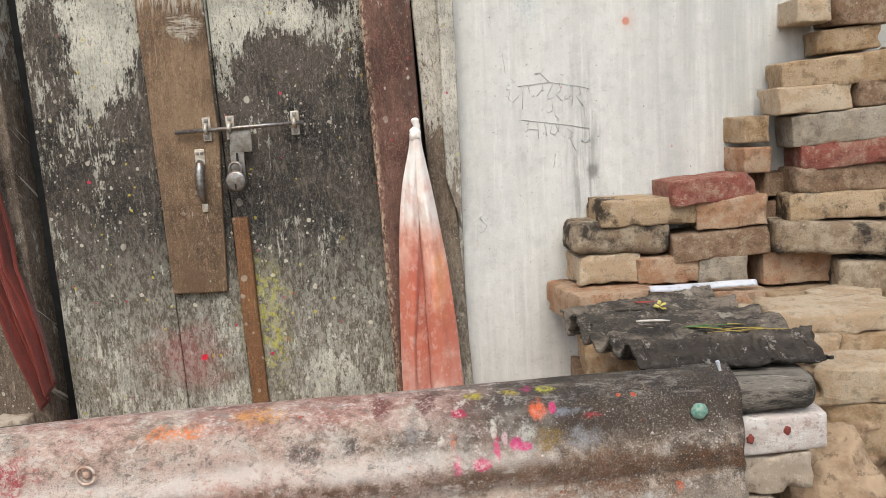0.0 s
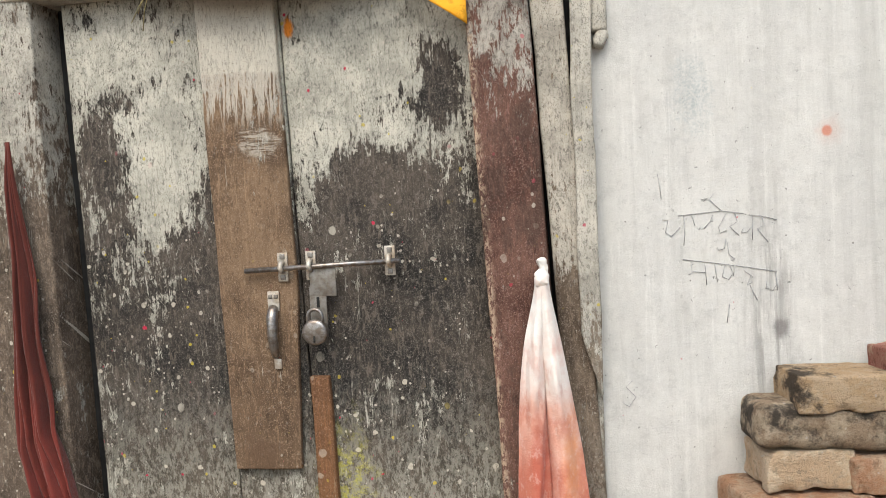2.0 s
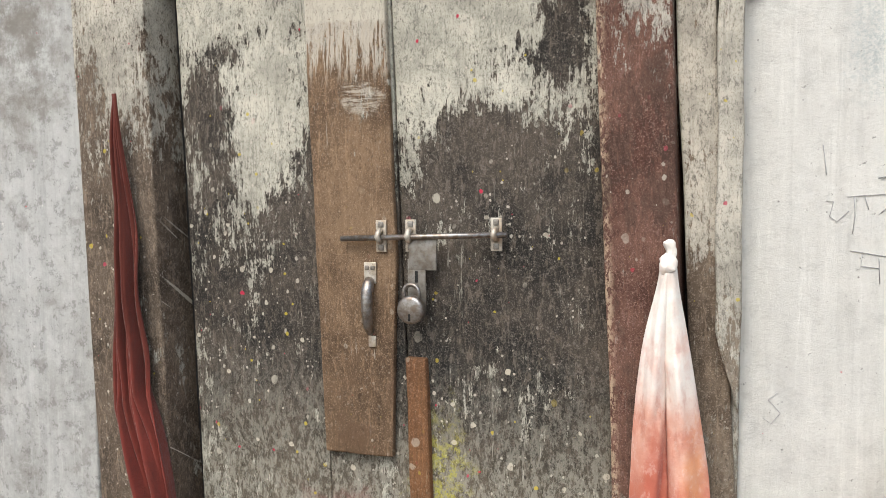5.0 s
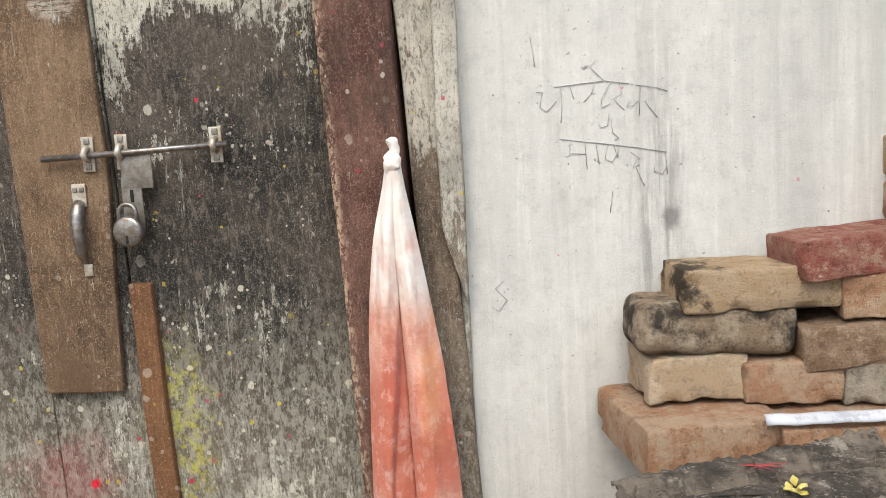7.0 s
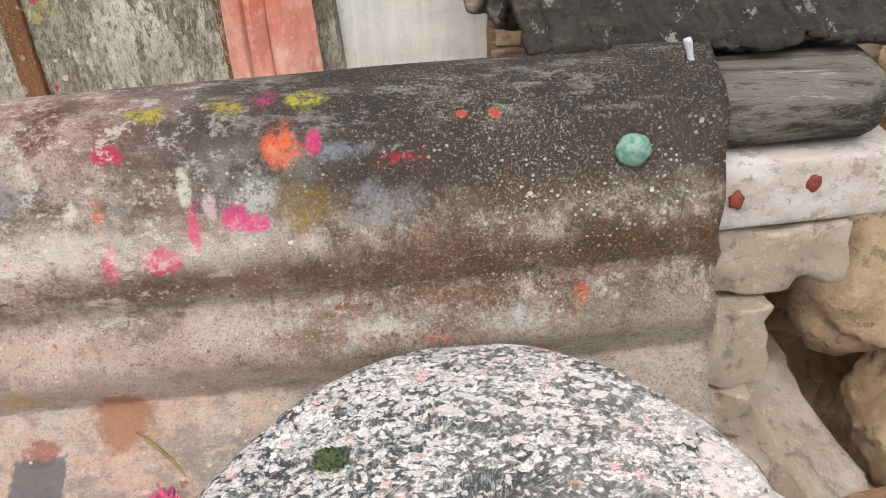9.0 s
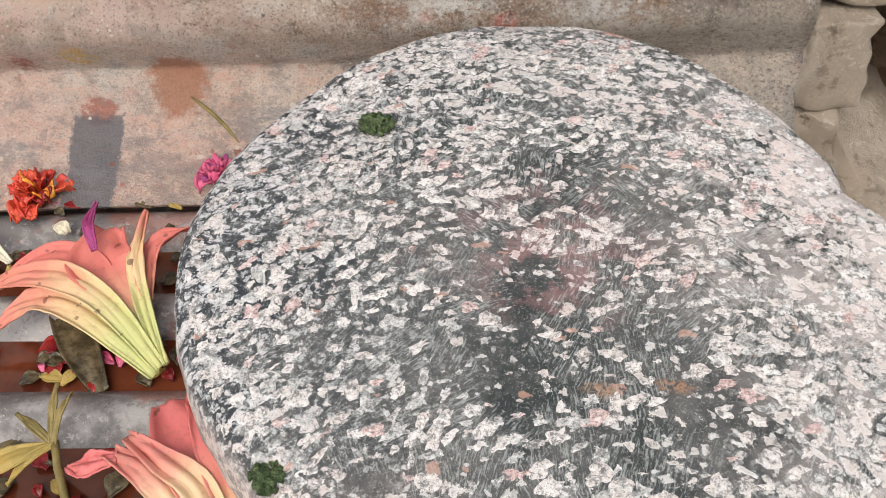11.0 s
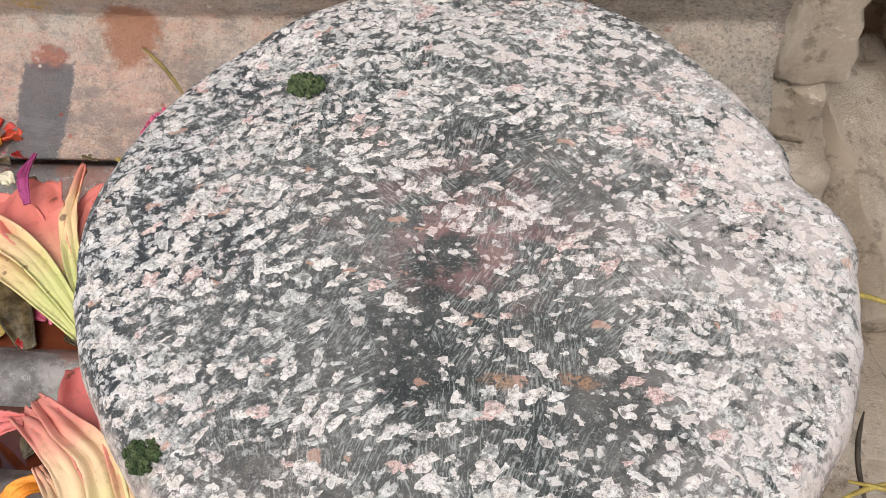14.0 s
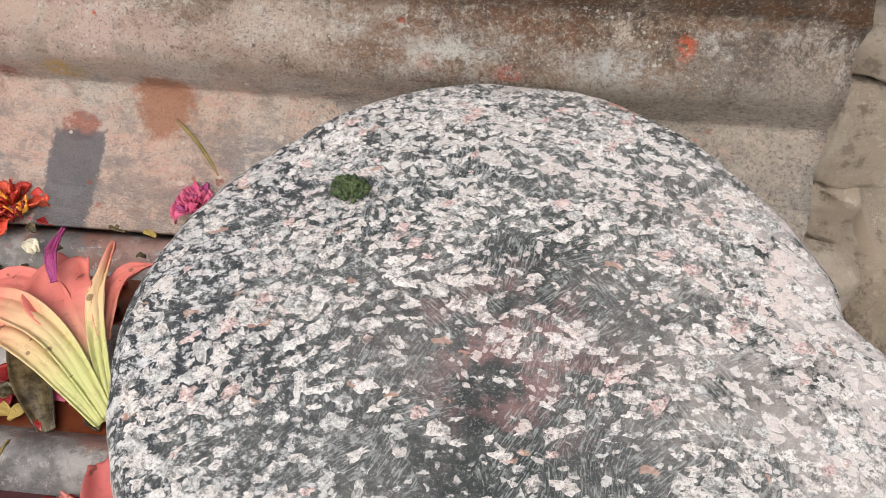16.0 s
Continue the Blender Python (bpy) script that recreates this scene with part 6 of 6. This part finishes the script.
def blade(x, y, z, length, turn, mat, label, name, cat, bend=0.004, r=0.0016):
    pts = [(length * (k / 6 - 0.5), bend * math.sin(k / 6 * math.pi), 0.0) for k in range(7)]
    ob = part(name, tube(pts, r, 5, None, (0.5, 0.9, 1, 1, 1, 0.8, 0.3)), mat)
    ob.matrix_world = pose(x, y, z, 0, 2, turn)
    return tagged(ob, label, cat, "litter on the dark sheet")


for x, y, length, turn, mat, r in ((0.405, 1.335, 0.09, -4, STRAW, 0.0018), (0.395, 1.328, 0.07, 6, GRASS, 0.0022), (0.380, 1.318, 0.06, -12, GRASS, 0.002), (0.40, 1.300, 0.07, -30, STRAW, 0.0014), (0.415, 1.285, 0.08, 8, STRAW, 0.0014), (0.455, 1.345, 0.08, 2, STRAW, 0.002), (0.44, 1.300, 0.07, 6, STRAW, 0.0016), (0.47, 1.285, 0.08, -3, STRAW, 0.0018), (0.455, 1.288, 0.035, 55, STRAW, 0.0014)):
    blade(x, y, 0.7735, length, turn, mat, "green grass blade on the dark sheet" if mat is GRASS else "dry yellow straw on the dark sheet", "grass_blade" if mat is GRASS else "straw", "litter", 0.004, 0.62 * r)
for x, y, length, turn in ((0.335, 1.34, 0.08, -12), (0.365, 1.325, 0.07, -20), (0.42, 1.31, 0.03, -50), (0.30, 1.47, 0.05, 6)):
    blade(x, y, 0.7725, length, turn, TWIG, "burnt black twig on the dark sheet", "twig", "twig", 0.003, 0.0022)
blade(0.320, 1.385, 0.772, 0.055, 2, simple("white_cord", (0.62, 0.58, 0.52), (0.5, 0.45, 0.4), 60.0), "short piece of white cord on the sheet", "cord", "cord", 0.002, 0.0021)
for k in range(5):
    leaf_ob = part("yellow_petal", rbox(0.011, 0.006, 0.0022, 0.001, (4, 3, 1), 0.003, 70, k), YELLOW)
    leaf_ob.matrix_world = pose(0.352 + 0.007 * math.cos(k * 1.9), 1.476 + 0.007 * math.sin(k * 1.9), 0.772 + 0.002 * k, 12 * k, 10, 70 * k)
    tagged(leaf_ob, "crumpled yellow petal on the dark sheet", "petal", "yellow petals")
for k in range(4):
    blade(0.335 + 0.006 * k, 1.545 + 0.004 * (k % 2), 0.768, 0.035, 15 * k - 20, RED_INK, "red thread on the dark sheet", "thread", "thread", 0.006, 0.0006)


# ---- fallen flowers in the wet hollows ----
def petal_paint(name, base, near, far, tip, reach):
    p = Paint(name)
    d = p.node("ShaderNodeVectorMath", {0: p.place, 1: base}, operation="DISTANCE").outputs["Value"]
    d = p.math("ADD", d, p.math("MULTIPLY", p.math("SUBTRACT", p.noise(50.0, 4.0), 0.5), reach * 0.35))
    col = p.mix(p.step(d, 0.25 * reach, 0.62 * reach), near, far)
    col = p.mix(p.step(d, 0.60 * reach, 0.95 * reach), col, tip)
    col = p.mix(p.math("MULTIPLY", p.step(p.noise(150.0, 6.0, 0.8), 0.54, 0.62), 0.35), col, tuple(c * 0.5 for c in far))
    col = p.mix(p.math("MULTIPLY", p.specks(160, 0.25, 0.12), 0.7), col, (0.12, 0.05, 0.03))
    m = p.done(col, 0.55, p.noise(140.0, 4.0), 0.3, 0.001)
    p.bsdf.inputs["Subsurface Weight"].default_value = 0.08
    p.bsdf.inputs["Subsurface Radius"].default_value = (0.004, 0.003, 0.002)
    return m


def petal(path, widths, cup=0.3, ruffle=0.0, seed=0, ribs=0.0012):
    """A curved, ribbed petal along a path of three or more points."""
    def at(u, v):
        c = spline(path, u)
        d = (spline(path, min(1, u + 0.02)) - spline(path, max(0, u - 0.02))).normalized()
        side = d.cross(Vector((0, 0, 1))).normalized()
        w = spline([(w, 0, 0) for w in widths], u).x
        s = 2 * v - 1
        rib = ribs * (math.cos(s * 4.6 + 0.8 * u) + 0.35 * math.cos(s * 9.0 + seed)) * min(1.0, w / 0.008)
        lift = cup * w * s * s + rib + ruffle * noise.noise(Vector((u * 4, s * 1.6, seed))) * (0.2 + u * u) + 0.25 * ruffle * noise.noise(Vector((u * 16, s * 6, seed)))
        return c + side * w * s + Vector((0, 0, lift))
    return sheet_grid(at, 26, 16, 0.0009)


LILY_A = petal_paint("wilted_petal", (0.028, 0.893, 0.497), (0.50, 0.50, 0.20), (0.64, 0.46, 0.25), (0.60, 0.21, 0.15), 0.108)
CORAL_A = petal_paint("coral_throat_petal", (0.028, 0.893, 0.497), (0.55, 0.46, 0.22), (0.60, 0.25, 0.17), (0.58, 0.16, 0.13), 0.085)
lily = thing("wilted_flower", "wilted flower, pale yellow throat fading to coral red", "flower", "wilted flowers")
for k, (path, widths, mat) in enumerate((
    ([(0.027, 0.894, 0.496), (0.006, 0.927, 0.509), (-0.006, 0.953, 0.517), (-0.009, 0.984, 0.523)], (0.003, 0.005, 0.005, 0.001), LILY_A),
    ([(0.006, 0.932, 0.504), (-0.001, 0.958, 0.511), (0.004, 0.973, 0.514), (0.022, 0.984, 0.514)], (0.003, 0.006, 0.005, 0.0008), CORAL_A),
    ([(0.027, 0.894, 0.495), (-0.004, 0.926, 0.508), (-0.026, 0.948, 0.513), (-0.030, 0.974, 0.517)], (0.004, 0.010, 0.019, 0.009), CORAL_A),
    ([(-0.012, 0.930, 0.506), (-0.036, 0.946, 0.512), (-0.066, 0.950, 0.511), (-0.104, 0.940, 0.494)], (0.006, 0.012, 0.009, 0.001), CORAL_A),
    ([(0.026, 0.892, 0.496), (-0.012, 0.920, 0.512), (-0.045, 0.932, 0.517), (-0.075, 0.934, 0.511), (-0.100, 0.933, 0.497)], (0.004, 0.008, 0.010, 0.007, 0.001), LILY_A),
    ([(0.024, 0.888, 0.494), (-0.018, 0.912, 0.506), (-0.048, 0.922, 0.508), (-0.072, 0.917, 0.501), (-0.092, 0.905, 0.487)], (0.004, 0.009, 0.010, 0.007, 0.001), LILY_A),
)):
    part("petal", petal(path, widths, 0.42, 0.006, k, 0.0014), mat, lily)
LILY_B = petal_paint("coral_petal", (0.112, 0.765, 0.500), (0.50, 0.52, 0.22), (0.64, 0.46, 0.28), (0.60, 0.21, 0.17), 0.092)
CORAL_B = petal_paint("coral_hood_petal", (0.118, 0.760, 0.500), (0.52, 0.50, 0.22), (0.60, 0.22, 0.17), (0.58, 0.15, 0.14), 0.105)
lily2 = thing("wilted_flower", "wilted flower with coral red petals, leaning on the stone", "flower", "wilted flowers")
for k, (path, widths, mat) in enumerate((
    ([(0.122, 0.762, 0.500), (0.101, 0.800, 0.513), (0.072, 0.836, 0.517), (0.048, 0.864, 0.510)], (0.013, 0.016, 0.020, 0.012), CORAL_B),
    ([(0.128, 0.758, 0.504), (0.108, 0.796, 0.519), (0.084, 0.832, 0.523), (0.062, 0.858, 0.517)], (0.007, 0.009, 0.010, 0.003), CORAL_B),
    ([(0.098, 0.760, 0.500), (0.077, 0.798, 0.517), (0.057, 0.815, 0.521), (0.028, 0.830, 0.511)], (0.010, 0.0085, 0.008, 0.005), LILY_B),
    ([(0.112, 0.760, 0.505), (0.087, 0.806, 0.522), (0.061, 0.822, 0.524), (0.034, 0.838, 0.513)], (0.010, 0.0085, 0.007, 0.003), LILY_B),
    ([(0.034, 0.826, 0.514), (0.019, 0.822, 0.511), (0.006, 0.8225, 0.504)], (0.004, 0.007, 0.001), CORAL_B),
    ([(0.085, 0.758, 0.495), (0.068, 0.790, 0.508), (0.050, 0.806, 0.510)], (0.006, 0.005, 0.002), LILY_B),
)):
    part("petal", petal(path, widths, 0.38, 0.006, 10 + k, 0.0016), mat, lily2)

STEM = simple("olive_stem", (0.17, 0.13, 0.04), (0.26, 0.19, 0.07), 60.0, 0.6)
DRY_LEAF = simple("yellowed_leaf", (0.40, 0.27, 0.07), (0.30, 0.22, 0.06), 60.0, 0.6)
sprig = thing("flower_stalk", "broken olive stalk with dry sepals", "stalk")
part("stalk", tube([(0.036, 0.765, 0.500), (0.020, 0.795, 0.503), (0.002, 0.822, 0.507), (-0.004, 0.834, 0.510)], 0.0021, 8), STEM, sprig)
for k, (tip, w) in enumerate((((-0.012, 0.862, 0.518), 0.0024), ((-0.002, 0.858, 0.518), 0.002), ((-0.032, 0.848, 0.508), 0.0026), ((-0.046, 0.808, 0.500), 0.007), ((-0.022, 0.812, 0.502), 0.003))):
    base = Vector((-0.004, 0.832, 0.510))
    part("sepal", petal([tuple(base), tuple(base.lerp(Vector(tip), 0.5) + Vector((0, 0, 0.004))), tip], (0.002, w, 0.0006), 0.3, 0.002, k), DRY_LEAF if k > 2 else STEM, sprig)

GREEN_LEAF = simple("dark_green_leaf", (0.02, 0.055, 0.025), (0.065, 0.135, 0.055), 55.0, 0.45, 0.0, 0.8, 0.002, 8.0)
BROWN_LEAF = simple("sodden_brown_leaf", (0.045, 0.034, 0.018), (0.14, 0.105, 0.055), 90.0, 0.18)
RED_PETAL = simple("wet_red_petal", (0.15, 0.010, 0.012), (0.30, 0.022, 0.016), 60.0, 0.15)
SCARLET = simple("scarlet_petal", (0.50, 0.035, 0.022), (0.62, 0.10, 0.04), 60.0, 0.45)
PURPLE = simple("magenta_petal", (0.20, 0.022, 0.09), (0.34, 0.05, 0.17), 50.0, 0.45)
PINK = simple("pink_petal", (0.48, 0.05, 0.14), (0.62, 0.14, 0.24), 60.0, 0.5)
ORANGE = simple("orange_petal", (0.72, 0.22, 0.02), (0.78, 0.36, 0.05), 60.0, 0.5)
CREAM = simple("cream_petal", (0.66, 0.58, 0.42), (0.72, 0.66, 0.52), 60.0, 0.5)


def loose(name, path, widths, mat, label, cat, group="", seed=0, ruffle=0.003):
    return tagged(part(name, petal(path, widths, 0.2, ruffle, seed, 0.0007 if name == "leaf" else 0.0003), mat), label, cat, group)


loose("leaf", [(-0.012, 0.768, 0.494), (0.000, 0.788, 0.498), (0.012, 0.808, 0.494)], (0.004, 0.020, 0.002), GREEN_LEAF, "dark green wet leaf in a puddle", "leaf", seed=1)
loose("leaf", [(0.060, 0.755, 0.492), (0.052, 0.775, 0.496), (0.046, 0.792, 0.494)], (0.004, 0.016, 0.002), GREEN_LEAF, "dark green leaf beside the stone", "leaf", seed=2)
loose("leaf", [(-0.058, 0.935, 0.482), (-0.036, 0.912, 0.481), (-0.012, 0.885, 0.477)], (0.007, 0.011, 0.005), BROWN_LEAF, "sodden brown leaf lying in red water", "leaf", seed=3)
loose("petal", [(-0.028, 0.950, 0.5235), (-0.037, 0.966, 0.5285), (-0.041, 0.986, 0.5265)], (0.002, 0.0036, 0.001), PURPLE, "curled purple petal lying on the wilted flower", "petal", "fallen petals", 4)
loose("petal", [(0.040, 0.772, 0.498), (0.054, 0.790, 0.501), (0.068, 0.806, 0.498)], (0.0015, 0.003, 0.001), PURPLE, "curled purple petal beside the stalk", "petal", "fallen petals", 5)
loose("petal", [(0.034, 0.788, 0.497), (0.040, 0.797, 0.501), (0.050, 0.806, 0.498)], (0.004, 0.006, 0.004), ORANGE, "small orange petal in the water", "petal", "fallen petals", 6)
loose("petal", [(0.010, 0.768, 0.497), (0.012, 0.778, 0.503), (0.016, 0.790, 0.500)], (0.004, 0.004, 0.001), CORAL_B, "pink petal tip on a leaf", "petal", "fallen petals", 7)
loose("petal", [(-0.150, 0.985, 0.493), (-0.125, 0.975, 0.496), (-0.100, 0.962, 0.492)], (0.003, 0.006, 0.002), CREAM, "pale petal with a red edge", "petal", "fallen petals", 8)
loose("petal", [(-0.086, 0.998, 0.492), (-0.080, 0.994, 0.494), (-0.075, 0.990, 0.492)], (0.003, 0.005, 0.003), CREAM, "small cream petal on the sheet", "petal", "fallen petals", 9)
loose("petal", [(-0.128, 0.925, 0.488), (-0.112, 0.915, 0.491), (-0.098, 0.918, 0.488)], (0.004, 0.010, 0.004), PINK, "faded pink petal on the sheet", "petal", "fallen petals", 10)
rng = random.Random(4)
for k in range(210):
    x = rng.uniform(-0.20, 0.055)
    v = rng.choice((0.985, 0.905, 0.833, 1.035)) + rng.uniform(-0.018, 0.018)
    y, a, r = v + SLOPE * x, rng.uniform(0, 6.28), rng.uniform(0.0025, 0.009)
    if (x - 0.232) ** 2 + (y - 0.912) ** 2 < 0.031:
        continue
    d = Vector((math.cos(a), math.sin(a), 0)) * r
    c = Vector((x, y, 0.4755 if v < 1.0 else 0.492))
    mat = rng.choice((RED_PETAL, RED_PETAL, BROWN_LEAF, BROWN_LEAF, BROWN_LEAF, PINK, DRY_LEAF))
    name = {RED_PETAL: "wet red petal in the puddle", BROWN_LEAF: "brown rotted leaf scrap", PINK: "fallen pink petal scrap", DRY_LEAF: "yellowed leaf scrap in water"}[mat]
    loose("petal", [tuple(c - d), tuple(c + Vector((0, 0, 0.002))), tuple(c + d)], (0.001, r * rng.uniform(0.5, 0.9), 0.001), mat, name, "petal", "fallen petals", 20 + k, 0.0015)


def blossom(name, c, size, mats, label, count, seed):
    ob = thing(name, label, "flower")
    ob.location = c
    r = random.Random(seed)
    for k in range(count):
        a, q = r.uniform(0, 6.28), r.uniform(0.1, 1.0)
        d = Vector((math.cos(a) * size * q, math.sin(a) * size * q, 0))
        z = size * 0.55 * (1 - q) + 0.003
        part("petal", petal([tuple(d * 0.3 + Vector((0, 0, z * 0.6))), tuple(d * 0.8 + Vector((0, 0, z + 0.003))), tuple(d * 1.15 + Vector((0, 0, z)))], (size * 0.15, size * 0.32, size * 0.12), 0.5, 0.006, seed * 9 + k), r.choice(mats), ob)


blossom("red_flower", (-0.106, 1.020, 0.492), 0.025, (RED_PETAL, SCARLET, SCARLET, SCARLET, ORANGE), "crumpled red and orange flower head", 16, 3)
blossom("pink_flower", (0.016, 1.038, 0.503), 0.017, (PINK, PINK, PURPLE), "crushed pink flower head by the stone", 14, 5)
blade(0.012, 1.060, 0.536, 0.060, -42, STEM, "thin olive flower stem leaning on the stone", "stem", "stem", 0.002, 0.0014)

MOSS = simple("dark_moss", (0.05, 0.085, 0.028), (0.16, 0.20, 0.085), 200.0, 0.95, 0.0, 1.0, 0.004)
for c, size in (((0.141, 0.981, 0.606), 0.0085), ((0.133, 0.789, 0.5855), 0.0065)):
    clump = bmesh.new()
    r = random.Random(int(size * 9000))
    for k in range(90):
        a, q = r.uniform(0, 6.28), r.uniform(0, 1) ** 0.6 * size
        rbox(0.0022, 0.0022, 0.0036, 0.001, (1, 1, 1), 0.0010, 300, k, clump, pose(c[0] + q * math.cos(a), c[1] + q * math.sin(a), c[2] - 0.002, r.uniform(-40, 40), r.uniform(-40, 40), 0))
    tagged(part("moss_clump", clump, MOSS), "small dark green moss clump on the stone", "moss")

# ---- scraps in the gap beside the round stone ----
for x, y, z, length, turn, mat in ((0.425, 0.975, 0.50, 0.05, -4, STRAW), (0.47, 0.90, 0.43, 0.07, -12, STRAW), (0.455, 0.905, 0.43, 0.05, 20, STRAW), (0.44, 0.98, 0.43, 0.05, 60, TWIG), (0.45, 0.93, 0.42, 0.06, 85, TWIG)):
    blade(x, y, z, length, turn, mat, "dry yellow straw in the gap" if mat is STRAW else "dark twig in the gap", "straw" if mat is STRAW else "twig", "litter", 0.004, 0.0016)
loose("petal", [(0.452, 0.865, 0.425), (0.458, 0.878, 0.432), (0.462, 0.892, 0.428)], (0.003, 0.008, 0.003), RED_PETAL, "red petal fallen in the gap", "petal", "fallen petals", 77)
